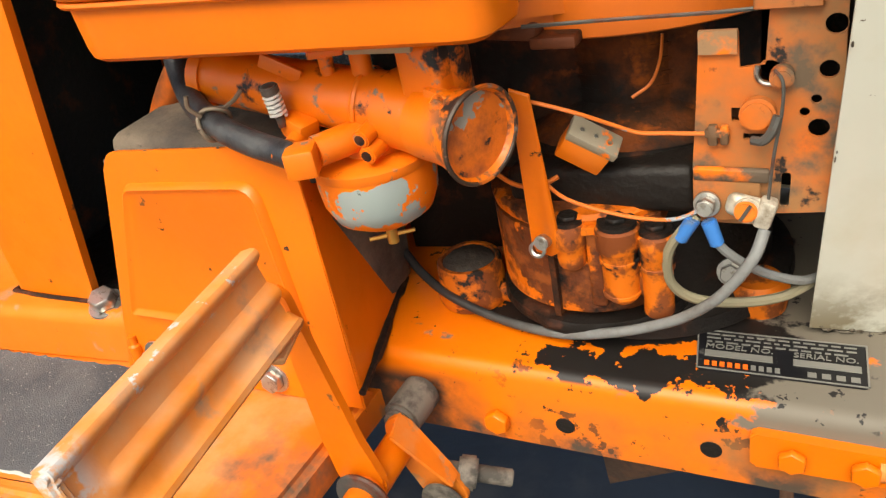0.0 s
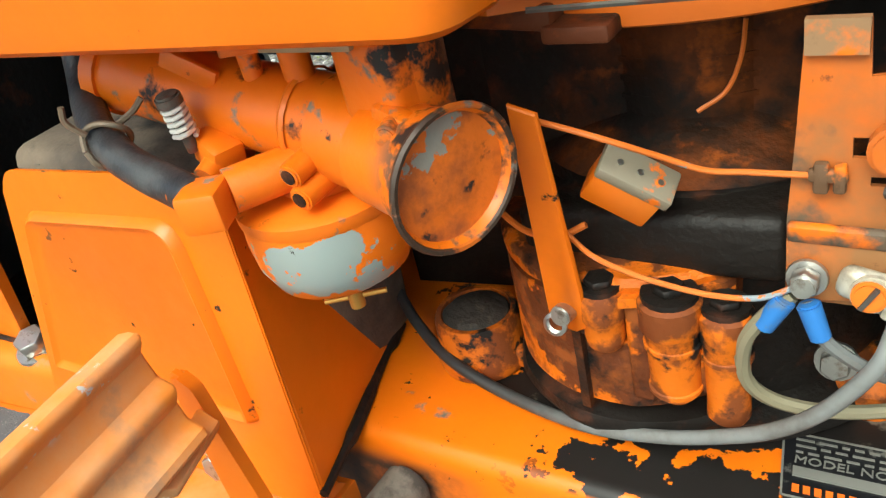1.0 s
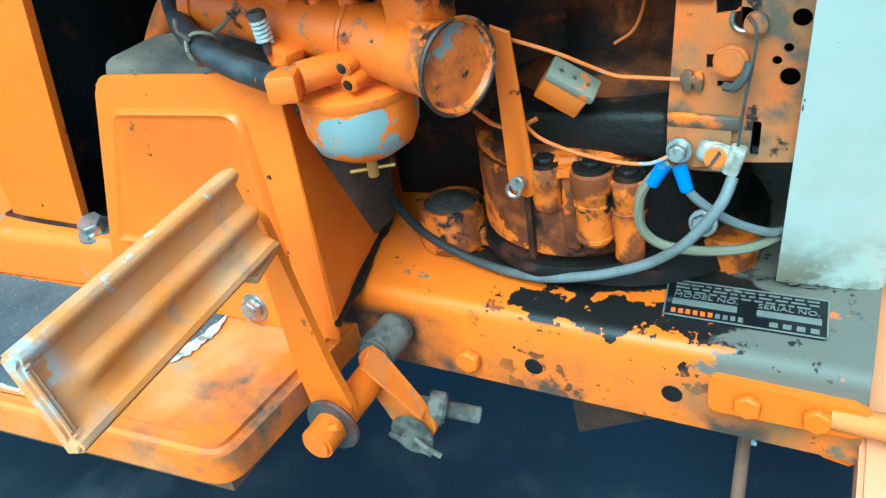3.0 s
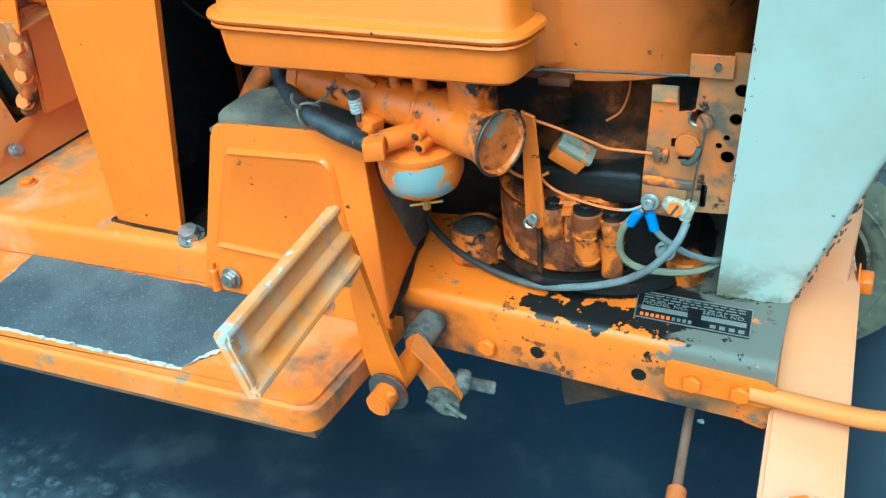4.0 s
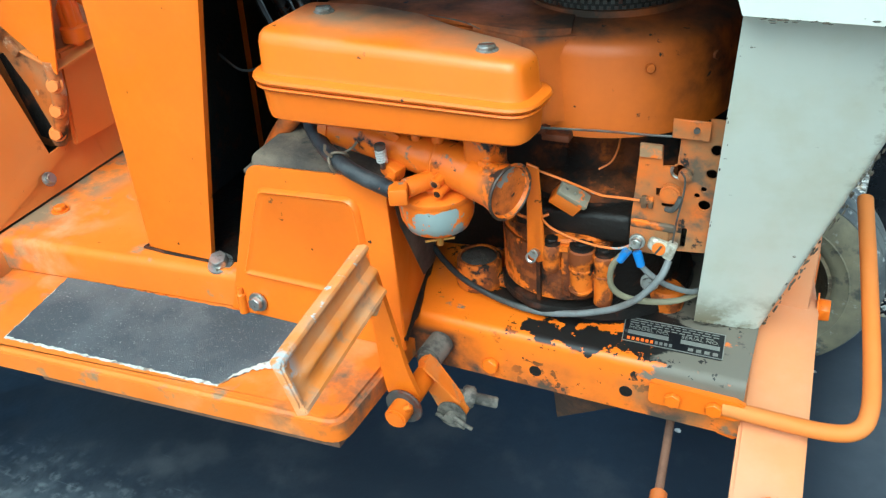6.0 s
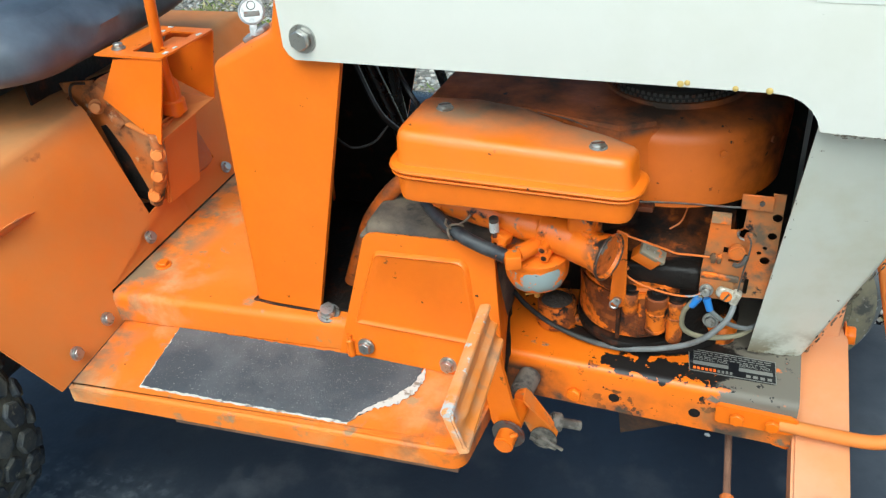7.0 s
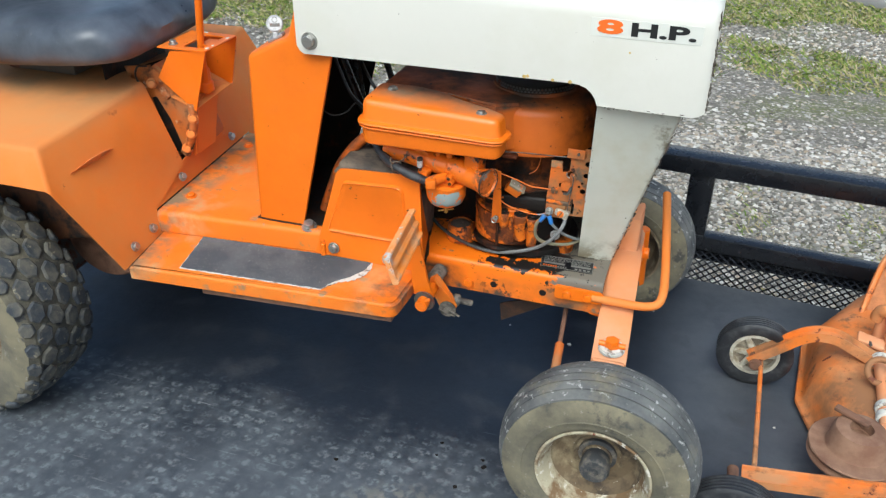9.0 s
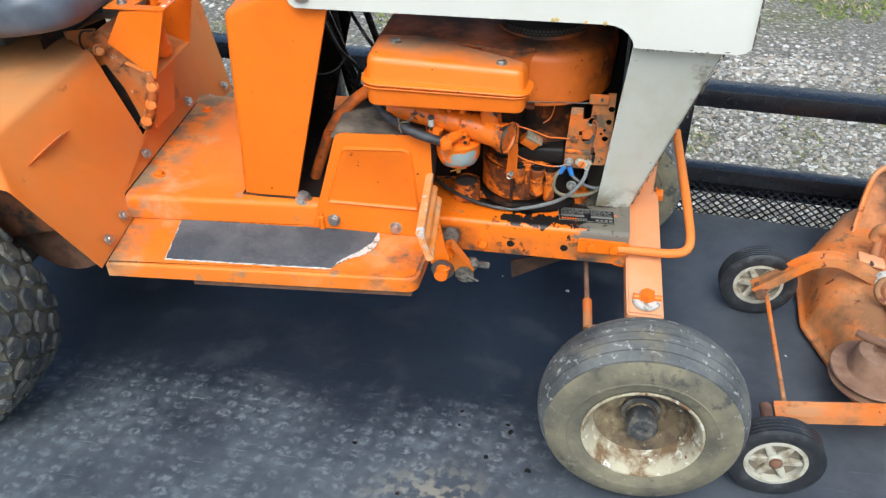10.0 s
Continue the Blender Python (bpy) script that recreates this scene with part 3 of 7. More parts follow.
part("strut", tube([(-0.275, 0.30, 0.49), (-0.34, 0.30, 0.70), (-0.40, 0.29, 0.90)], 0.008, 8), black_paint, tower)

# hood
ZR, ZF = 0.890, 0.853
bm = bmesh.new()
prof = [(-0.066, None), (-0.066, 1.020), (-0.060, 1.042), (-0.045, 1.055), (-0.02, 1.062), (MID, 1.070)]
prof = prof + [(across(y), z) for y, z in prof[-2::-1]]
xs = [-0.394, -0.388, -0.380, -0.2, 0.0, 0.145, 0.158, 0.170, 0.180, 0.187, 0.1915, 0.28, 0.354, 0.367, 0.374, 0.377]
lows = {-0.394: 0.908, -0.388: 0.898, 0.158: 0.8915, 0.170: 0.887, 0.180: 0.879, 0.187: 0.869, 0.1915: 0.857}
rows_v = []
draw_in = {0.367: 0.002, 0.374: 0.006, 0.377: 0.012}
for k, x in enumerate(xs):
    t = (x - xs[0]) / (xs[-1] - xs[0])
    d = draw_in.get(x, 0.0)
    low = lows.get(x, 0.893 if x < 0.16 else 0.855 + 1.3 * d)
    rows_v.append([bm.verts.new((x, MID + (y - MID) * (1 - d / 0.226), low if z is None else z - 0.012 * t - d)) for y, z in prof])
for a, b in zip(rows_v, rows_v[1:]):
    for i in range(len(prof) - 1):
        bm.faces.new((a[i], a[i + 1], b[i + 1], b[i]))
# front face
bm.faces.new(rows_v[-1])
bmesh.ops.recalc_face_normals(bm, faces=bm.faces)
bmesh.ops.solidify(bm, geom=bm.faces[:], thickness=0.003)
hood = part("hood", bm, cream, tractor, "cream painted steel hood with chipped edges")
for y, w in ((-0.066, -1), (across(-0.066), 1)):
    part("bolt", hex_bolt((-0.366, y, 0.919), (0, w, 0), 0.013, 0.009), zinc, hood, "zinc hood bolt with washer")

# grille housing under the hood front
gl = [(0.192, -0.056, 0.875), (0.348, -0.044, 0.875), (0.236, 0.104, 0.443), (0.165, 0.083, 0.455)]
gfront = [gl[1], gl[2], flip(gl[2]), flip(gl[1])]
bm = shell([gl, [flip(q) for q in gl], gfront], 0.0025, 0.008, 3)
grille = part("grille_housing", bm, cream_worn, tractor, "cream grille housing with chipped edges and grime")

# paint worn off along the edges of hood and grille housing
random.seed(11)


chip_brown = surface("bare_chipped_steel", (0.11, 0.092, 0.066), [((0.05, 0.035, 0.02), 90.0, 0.5, 0.6, 0.8)], 0.7)


def edge_wear(a, b, n, size, parent):
    """Small dark flakes where paint is gone along an edge."""
    bits = []
    for k in range(n):
        q = Vector(a).lerp(Vector(b), random.random()) + Vector([random.gauss(0, 0.0012) for _ in range(3)])
        bit = bmesh.new()
        bmesh.ops.create_icosphere(bit, subdivisions=1, radius=random.uniform(0.4, 1.0) * size)
        bits.append(moved(bit, Matrix.Translation(q) @ (Vector(b) - Vector(a)).to_track_quat("Z", "Y").to_matrix().to_4x4() @ Matrix.Diagonal((0.5, 0.5, random.uniform(0.8, 2.6), 1))))
    return tagged(part("worn_edge", join(*bits), chip_brown, parent, "dark chipped edge"), kind="stuff")


edge_wear((0.3755, -0.0570, 0.864), (0.3755, -0.0570, 1.030), 110, 0.0032, hood)
edge_wear((0.205, -0.0655, 0.8555), (0.367, -0.0640, 0.8580), 60, 0.0020, hood)
edge_wear((0.347, -0.0425, 0.870), (0.2365, 0.1025, 0.447), 110, 0.0028, grille)
edge_wear((0.1925, -0.0545, 0.870), (0.1655, 0.0820, 0.458), 14, 0.0016, grille)
edge_wear((0.170, 0.0835, 0.4545), (0.233, 0.1025, 0.445), 22, 0.0022, grille)
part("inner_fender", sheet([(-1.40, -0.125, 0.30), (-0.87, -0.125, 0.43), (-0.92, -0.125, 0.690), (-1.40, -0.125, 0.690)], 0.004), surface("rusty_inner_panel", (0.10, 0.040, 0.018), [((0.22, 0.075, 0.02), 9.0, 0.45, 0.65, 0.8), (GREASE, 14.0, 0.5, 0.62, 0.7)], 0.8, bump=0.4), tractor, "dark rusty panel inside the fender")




def sheet_holes(outer, holes, thick, m):
    """A flat plate in its own xy plane, with holes through it, set at the pose m (thickness towards -z)."""
    bm = bmesh.new()
    for loop in [outer] + holes:
        vs = [bm.verts.new((q[0], q[1], 0)) for q in loop]
        for a, b in zip(vs, vs[1:] + vs[:1]):
            bm.edges.new((a, b))
    bmesh.ops.triangle_fill(bm, use_beauty=True, use_dissolve=False, edges=bm.edges[:])
    bmesh.ops.recalc_face_normals(bm, faces=bm.faces)
    if bm.faces[:] and sum(f.normal.z for f in bm.faces) < 0:
        bmesh.ops.reverse_faces(bm, faces=bm.faces)
    out = bmesh.ops.extrude_face_region(bm, geom=bm.faces[:], use_keep_orig=True)
    bmesh.ops.translate(bm, verts=[v for v in out["geom"] if isinstance(v, bmesh.types.BMVert)], vec=(0, 0, -thick))
    return moved(bm, m)


def circle(x, y, r, n=14, ry=None):
    return [(x + r * math.cos(2 * math.pi * k / n), y + (ry or r) * math.sin(2 * math.pi * k / n)) for k in range(n)]


UPRIGHT = Matrix.Rotation(radians(90), 4, "X")   # plate x, y become world x, z; its front faces -y


def cast(bm, amount, scale=45.0):
    """Uneven cast surface: pushes each point a little along its normal."""
    bmesh.ops.recalc_face_normals(bm, faces=bm.faces)
    bm.normal_update()
    for v in bm.verts:
        v.co += v.normal * amount * (noise.noise(v.co * scale) + 0.5 * noise.noise(v.co * scale * 2.7))
    return bm


# ---- seat, gear lever, gearbox ----
def cushion(outline, rings, m):
    """A stuffed cover: rings of one outline drawn in and raised, puckered along its seam."""
    bm, loops, n = bmesh.new(), [], len(outline)
    for inset, z in rings:
        loop = []
        for q in outline:
            p = Vector((q.x * (1 - inset / 0.25), q.y * (1 - inset / 0.25), z))
            side = max(0.0, 1 - abs(z - 0.010) / 0.045)
            ridge = 0.5 - abs(noise.noise(Vector((p.x * 13, p.y * 13, z * 14 + 3.0))))
            fold = 0.5 - abs(noise.noise(Vector((p.x * 5 + p.y * 7, p.y * 3 - p.x * 4, 5.0 + z * 5))))
            p += Vector((q.x, q.y, 0)).normalized() * (0.026 * ridge + 0.014 * fold - 0.014) * side
            p.z += 0.016 * (fold - 0.3) * (z > 0.03) + 0.010 * noise.noise(Vector((p.x * 6, p.y * 6, 1.0)))
            loop.append(bm.verts.new(p))
        loops.append(loop)
    for a, b in zip(loops, loops[1:]):
        for k in range(n):
            bm.faces.new((a[k], a[(k + 1) % n], b[(k + 1) % n], b[k]))
    bm.faces.new(loops[0][::-1])
    bm.faces.new(loops[-1])
    bmesh.ops.transform(bm, matrix=m, verts=bm.verts)
    return bm


outline = rounded([(-0.240, -0.265), (0.240, -0.265), (0.240, 0.265), (-0.240, 0.265)], [0.11] * 4, 14)
outline = [a.lerp(b, k / max(1, round((b - a).length / 0.012))) for a, b in zip(outline, outline[1:] + outline[:1]) for k in range(max(1, round((b - a).length / 0.012)))]
bm = cushion(outline, [(0.070, -0.050), (0.030, -0.049), (0.014, -0.044), (0.006, -0.036), (0.001, -0.026), (0.0, -0.014), (0.0, -0.002), (0.002, 0.010), (0.007, 0.021), (0.015, 0.031), (0.024, 0.038), (0.027, 0.040), (0.030, 0.037), (0.034, 0.041), (0.044, 0.047), (0.060, 0.051), (0.080, 0.053), (0.105, 0.054), (0.135, 0.054), (0.170, 0.053), (0.21, 0.052)], pose(-1.083, MID, 0.849, 0, -3, 4))
seat = part("seat", bm, vinyl, tractor, "black vinyl seat cushion, shiny and creased")
part("seat_back", block((0.10, 0.47, 0.30), pose(-1.33, MID, 1.02, 0, -12, 0), 0.04, 5), vinyl, seat)
part("seat_bracket", block((0.20, 0.24, 0.07), pose(-1.15, MID, 0.772), 0.01), dark_steel, seat)

bm = sheet([(-0.800, 0.076, 0.814), (-0.706, 0.078, 0.822), (-0.757, 0.080, 0.672), (-0.842, 0.074, 0.748)], 0.003, away=(0, 1, 0))
console = part("shift_console", bm, orange, tractor, "orange sheet metal shift console")
part("far_plate", sheet([(-0.800, 0.208, 0.812), (-0.706, 0.208, 0.820), (-0.735, 0.208, 0.70), (-0.842, 0.208, 0.746)], 0.003), orange, console)
top = rounded([(-0.83, 0.072), (-0.706, 0.075), (-0.706, 0.211), (-0.83, 0.211)], [0.0, 0.006, 0.006, 0.0])
slot = [[(-0.775, 0.095), (-0.725, 0.095), (-0.725, 0.118), (-0.750, 0.118), (-0.750, 0.165), (-0.725, 0.165), (-0.725, 0.19), (-0.775, 0.19)]]
part("gate_plate", sheet_holes([(q.x, q.y) for q in top], slot, 0.003, Matrix.Translation((0, 0, 0.8225))), orange, console, "shift gate plate with worn white marks")
part("bottom_plate", sheet([(-0.757, 0.080, 0.675), (-0.735, 0.208, 0.70), (-0.80, 0.208, 0.705), (-0.82, 0.08, 0.70)], 0.003), orange_faded, console)
part("bolt", hex_bolt((-0.805, 0.10, 0.823), (0, 0, 1), 0.008), zinc, console)
for x, y, w, h in ((-0.712, 0.095, 0.006, 0.010), (-0.712, 0.118, 0.004, 0.008), (-0.712, 0.180, 0.005, 0.010), (-0.785, 0.185, 0.006, 0.008), (-0.785, 0.205, 0.010, 0.004)):
    part("gate_mark", block((w, h, 0.0012), Matrix.Translation((x, y, 0.8235))), decal_white, console)
lever = part("gear_lever", tube([(-0.757, 0.135, 0.70), (-0.750, 0.125, 0.80), (-0.735, 0.115, 0.88), (-0.722, 0.108, 0.965)], 0.0085, 12), orange, tractor, "orange gear lever")
part("knob", lathe([(0, -0.032), (0.014, -0.030), (0.024, -0.016), (0.028, 0.0), (0.026, 0.014), (0.016, 0.026), (0, 0.030)], Matrix.Translation((-0.719, 0.106, 0.985)), 20), black_plastic, lever, "round black plastic knob")
part("boot", lathe([(0.020, 0.0), (0.020, 0.02), (0.016, 0.024), (0.016, 0.05), (0.011, 0.058), (0.009, 0.07)], pose(-0.762, 0.138, 0.705), 18), orange, lever)

gearbox = part("gearbox", join(
    sheet([(-0.915, 0.088, 0.735), (-0.862, 0.088, 0.772), (-0.775, 0.088, 0.700), (-0.776, 0.088, 0.645), (-0.788, 0.088, 0.595), (-0.812, 0.088, 0.548), (-0.850, 0.088, 0.552), (-0.900, 0.088, 0.655)], 0.10, 0.008, 2, away=(0, 1, 0)),
    block((0.11, 0.15, 0.20), pose(-0.89, 0.19, 0.62, 0, -22, 0), 0.02),
    block((0.030, 0.012, 0.018), pose(-0.840, 0.087, 0.706, 0, 50, 0), 0.004),
    tube([(-0.770, 0.086, 0.690), (-0.772, 0.085, 0.645), (-0.786, 0.085, 0.600), (-0.808, 0.085, 0.556)], 0.011, 12, 5)), orange_cast, tractor, "rusty orange cast gearbox seen through the notch")
part("dark_patch", cast(sheet([(-0.880, 0.0872, 0.690), (-0.868, 0.0872, 0.694), (-0.838, 0.0872, 0.640), (-0.818, 0.0872, 0.575), (-0.828, 0.0872, 0.556), (-0.850, 0.0872, 0.560)], 0.002, away=(0, 1, 0)), 0.0006), grease_and_shade, gearbox, "black patch along the notch edge")
part("front_cover", cast(sheet([(-0.762, 0.098, 0.700), (-0.764, 0.196, 0.700), (-0.793, 0.190, 0.545), (-0.791, 0.098, 0.545)], 0.010, 0.004, 2, away=(-1, 0, 0)), 0.001), orange_faded, gearbox, "dull orange front cover")
for p in ((-0.872, 0.084, 0.727), (-0.768, 0.079, 0.655), (-0.780, 0.079, 0.614), (-0.799, 0.079, 0.574)):
    part("bolt", hex_bolt(p, (0.55, -0.8, 0.2), 0.0095, 0.012, True), orange_faded, gearbox)
# Black sheet added behind the notch so the opening stays in shade.
part("gearbox_shadow_plate", sheet([(-0.962, 0.045, 0.52), (-0.962, 0.275, 0.52), (-0.972, 0.275, 0.772), (-0.972, 0.045, 0.772)], 0.004), grease_and_shade, gearbox, "black sheet added as shade behind the gearbox")
part("rear_casing", sheet([(-0.955, 0.100, 0.755), (-0.880, 0.100, 0.765), (-0.84, 0.100, 0.56), (-0.89, 0.100, 0.56)], 0.004), orange_cast, gearbox)
part("brake_wire", tube([(-0.862, 0.066, 0.775), (-0.885, 0.060, 0.772), (-0.895, 0.062, 0.745), (-0.882, 0.070, 0.715)], 0.0025, 6), black_plastic, gearbox)
# axle casing under the fender
part("axle_casing", join(rod((-1.16, -0.13, 0.275), (-1.16, 0.45, 0.275), 0.06, bevel=0.01), block((0.26, 0.22, 0.22), pose(-1.0, MID, 0.42), 0.03)), dark_steel, tractor, "dark greasy rear axle casing")
part("chain_guard", lathe([(0.0, -0.012), (0.105, -0.012), (0.112, 0.0), (0.105, 0.012), (0.0, 0.012)], Matrix.Translation((-0.98, -0.06, 0.37)) @ UPRIGHT, 40), rust_steel, tractor, "rusty brown brake disc under the fender")

# ---- dash details ----
tag_steel = surface("dull_stamped_steel", (0.30, 0.30, 0.30), [((0.16, 0.16, 0.16), 40.0, 0.5, 0.62, 0.5)], 0.45, metal=0.5, bump=0.1)
tag_m = pose(-0.482, 0.010, 0.922, 62, 0, 25)
tag = part("key", join(lathe([(0, -0.002), (0.016, -0.002), (0.0172, 0.0), (0.0172, 0.0022), (0.0150, 0.0030), (0.0145, 0.0016), (0, 0.0016)], tag_m, 32),
                       block((0.010, 0.016, 0.003), tag_m @ Matrix.Translation((0, -0.023, 0)), 0.001)), tag_steel, tower, "round stamped steel key head")
part("stamping", join(block((0.020, 0.0065, 0.0012), tag_m @ Matrix.Translation((0, -0.003, 0.0018)), 0.0004), lathe([(0.0045, 0.0014), (0.0052, 0.0024), (0.0060, 0.0014)], tag_m @ Matrix.Translation((0, 0.0075, 0)), 18)), dark_steel, tag, "dark stamped marks")
part("emblem_base", block((0.036, 0.022, 0.008), pose(-0.480, 0.008, 0.895, 0, -28, 10), 0.003), tag_steel, tower)
part("bolt", hex_bolt((-0.422, -0.034, 0.4845), (0.1, -0.3, 1), 0.013, 0.012), zinc, tower, "large zinc bolt with washer")
part("steering_shaft", rod((-0.30, 0.19, 0.48), (-0.47, 0.13, 1.02), 0.011), black_paint, tower, "black steering shaft")
part("plate_bolt", hex_bolt((-0.757, 0.008, 0.484), (0, 0, 1), 0.010, 0.006), orange, tractor)
part("plate_bolt", hex_bolt(flip((-0.757, 0.008, 0.484)), (0, 0, 1), 0.010, 0.006), orange, tractor)

# grip tape with torn corner
random.seed(4)
def ragged(a, b, n, amp):
    a, b = Vector(a), Vector(b)
    out = []
    side = Vector((-(b - a).y, (b - a).x)).normalized()
    for k in range(n):
        out.append(a.lerp(b, k / n) + side * random.uniform(-amp, amp))
    return out


edge = ragged((-0.679, -0.072), (-0.652, -0.205), 22, 0.0012) + ragged((-0.652, -0.205), (-0.322, -0.182), 60, 0.0014)
for a, b, k, amp in (((-0.322, -0.182), (-0.317, -0.168), 5, 0.002), ((-0.317, -0.168), (-0.300, -0.143), 8, 0.003), ((-0.300, -0.143), (-0.284, -0.126), 7, 0.003), ((-0.284, -0.126), (-0.264, -0.088), 10, 0.003), ((-0.264, -0.088), (-0.266, -0.048), 8, 0.0015), ((-0.266, -0.048), (-0.679, -0.072), 70, 0.0012)):
    edge += ragged(a, b, k, amp)
part("grip_tape", sheet([(q.x, q.y, 0.4318) for q in edge], 0.0016, away=(0, 0, -1)), grip, rest, "black anti-slip tape with a torn white corner", 0)
edge = []
for a, b, k, amp in (((-0.322, -0.184), (-0.316, -0.168), 7, 0.0015), ((-0.316, -0.168), (-0.301, -0.150), 8, 0.002), ((-0.301, -0.150), (-0.276, -0.134), 9, 0.003), ((-0.276, -0.134), (-0.259, -0.110), 8, 0.003), ((-0.259, -0.110), (-0.255, -0.080), 9, 0.002), ((-0.255, -0.080), (-0.263, -0.046), 8, 0.0015), ((-0.263, -0.046), (-0.266, -0.085), 9, 0.0015), ((-0.266, -0.085), (-0.285, -0.122), 9, 0.002), ((-0.286, -0.122), (-0.303, -0.143), 8, 0.002), ((-0.303, -0.143), (-0.321, -0.170), 8, 0.0015)):
    edge += ragged(a, b, k, amp)
part("torn_edge", sheet([(q.x, q.y, 0.4326) for q in edge], 0.001, away=(0, 0, -1)), torn_white, rest, "torn white backing of the tape", 0)
edge = ragged((-0.681, -0.070), (-0.654, -0.2085), 30, 0.001) + ragged((-0.654, -0.2085), (-0.324, -0.186), 80, 0.0012) + ragged((-0.324, -0.186), (-0.324, -0.181), 2, 0.0) + ragged((-0.324, -0.180), (-0.652, -0.203), 80, 0.0005) + ragged((-0.650, -0.203), (-0.677, -0.072), 30, 0.0005)
part("frayed_rim", sheet([(q.x, q.y, 0.4307) for q in edge], 0.0006, away=(0, 0, -1)), torn_white, rest, "", 0)

# ---- side cover ----
cz = [(-0.402, -0.053, 0.431), (-0.341, -0.041, 0.642), (-0.157, -0.033, 0.650), (-0.143, -0.050, 0.431)]
flat = rounded([(p[0], p[2]) for p in cz], [0.0, 0.022, 0.010, 0.0], 6)
def cover_y(z):
    return -0.054 + 0.019 * (z - 0.431) / 0.215
front = [(q.x, cover_y(q.y), q.y) for q in flat]
bm = sheet(front, 0.003, 0.0012, 2, away=(0, 1, 0))
cover = part("side_cover", bm, orange, tractor, "orange pressed steel side cover with a raised panel")
sf = [(-0.1435, -0.050, 0.445), (-0.158, -0.033, 0.645), (-0.206, 0.140, 0.640), (-0.194, 0.132, 0.500), (-0.185, 0.106, 0.452)]
part("side_return", sheet(sf, 0.003, 0.001, 1, away=(-1, 0, 0)), orange, cover)
emb = rounded([(-0.367, 0.494), (-0.327, 0.615), (-0.194, 0.622), (-0.178, 0.494)], [0.003, 0.014, 0.018, 0.003], 6)
ring = [Vector((q.x, cover_y(q.y) - 0.0006, q.y)) for q in emb]
bm = bmesh.new()
centre = sum(ring, Vector()) / len(ring)
def inset(q, d):
    return q + (centre - q).normalized() * d
loops = [[bm.verts.new(inset(q, d) + Vector((0, h, 0))) for q in ring] for d, h in ((-0.002, 0.0012), (0.000, -0.0030), (0.0028, -0.0055), (0.0060, -0.0042), (0.0095, -0.0024))]
for a, b in zip(loops, loops[1:]):
    for i in range(len(ring)):
        j = (i + 1) % len(ring)
        bm.faces.new((a[i], a[j], b[j], b[i]))
bm.faces.new(loops[-1])
part("raised_panel", bm, orange, cover, "", 60)
edge_wear((-0.325, -0.0365, 0.6445), (-0.168, -0.0355, 0.6500), 9, 0.0016, cover)
part("rib", tube([(-0.3795, -0.056, 0.432), (-0.3805, -0.0545, 0.452), (-0.381, -0.053, 0.468)], [0.006, 0.006, 0.004], 10), orange, cover)
for p in ((-0.354, -0.0545, 0.4535), (-0.2265, -0.0520, 0.4475)):
    part("bolt", hex_bolt(p, (0, -1, 0.1), 0.010, 0.008), zinc, cover)

# Black strip along the gap between cover and rail.
part("dark_seam", tube([(-0.1425, -0.052, 0.4475), (-0.155, 0.0, 0.4495), (-0.172, 0.055, 0.450), (-0.186, 0.10, 0.450)], [0.003, 0.005, 0.004, 0.007], 8, 6), grease_and_shade, cover, "black strip along the seam")

# things behind the cover
part("muffler", join(block((0.19, 0.13, 0.19), pose(-0.262, 0.045, 0.549, 0, 4, 3), 0.012, 3), block((0.198, 0.138, 0.006), pose(-0.258, 0.045, 0.622, 0, 4, 3), 0.002)), surface("dusty_brown_casting", (0.07, 0.055, 0.045), [((0.17, 0.13, 0.09), 12.0, 0.42, 0.66, 0.9), (GREASE, 25.0, 0.58, 0.68, 0.7)], 0.85, bump=0.5, vary=0.3), tractor, "brown dusty casting behind the cover")
part("fuel_pipe", tube([(-0.421, 0.045, 0.490), (-0.398, 0.048, 0.552), (-0.372, 0.05, 0.612), (-0.325, 0.05, 0.670), (-0.27, 0.05, 0.708), (-0.22, 0.05, 0.733)], 0.012, 14), surface("rusty_red_orange_pipe", (0.55, 0.115, 0.010), [((0.20, 0.06, 0.02), 22.0, 0.42, 0.60, 0.6), (GREASE, 30.0, 0.58, 0.66, 0.6)], 0.4, bump=0.3, vary=0.2), tractor, "bent orange pipe")
# Sheet added to keep the far side of the engine bay dark.
part("bay_backing", sheet([(-0.235, 0.25, 0.49), (-0.05, 0.33, 0.49), (-0.05, 0.33, 0.72), (-0.235, 0.25, 0.72)], 0.004), grease_and_shade, tractor, "black sheet added to shade the bay's far side")
part("wiring", tube([(-0.40, 0.10, 0.84), (-0.36, 0.09, 0.76), (-0.33, 0.12, 0.70), (-0.36, 0.14, 0.62), (-0.33, 0.10, 0.58)], 0.004, 6), black_plastic, tractor, "black wiring loom")
part("wiring", tube([(-0.36, 0.12, 0.86), (-0.30, 0.07, 0.80), (-0.27, 0.09, 0.74), (-0.24, 0.10, 0.68)], 0.0035, 6), black_plastic, tractor)
part("wiring", tube([(-0.42, 0.05, 0.74), (-0.39, 0.05, 0.722), (-0.36, 0.06, 0.728), (-0.34, 0.07, 0.75)], 0.0018, 6), grey_cable, tractor)

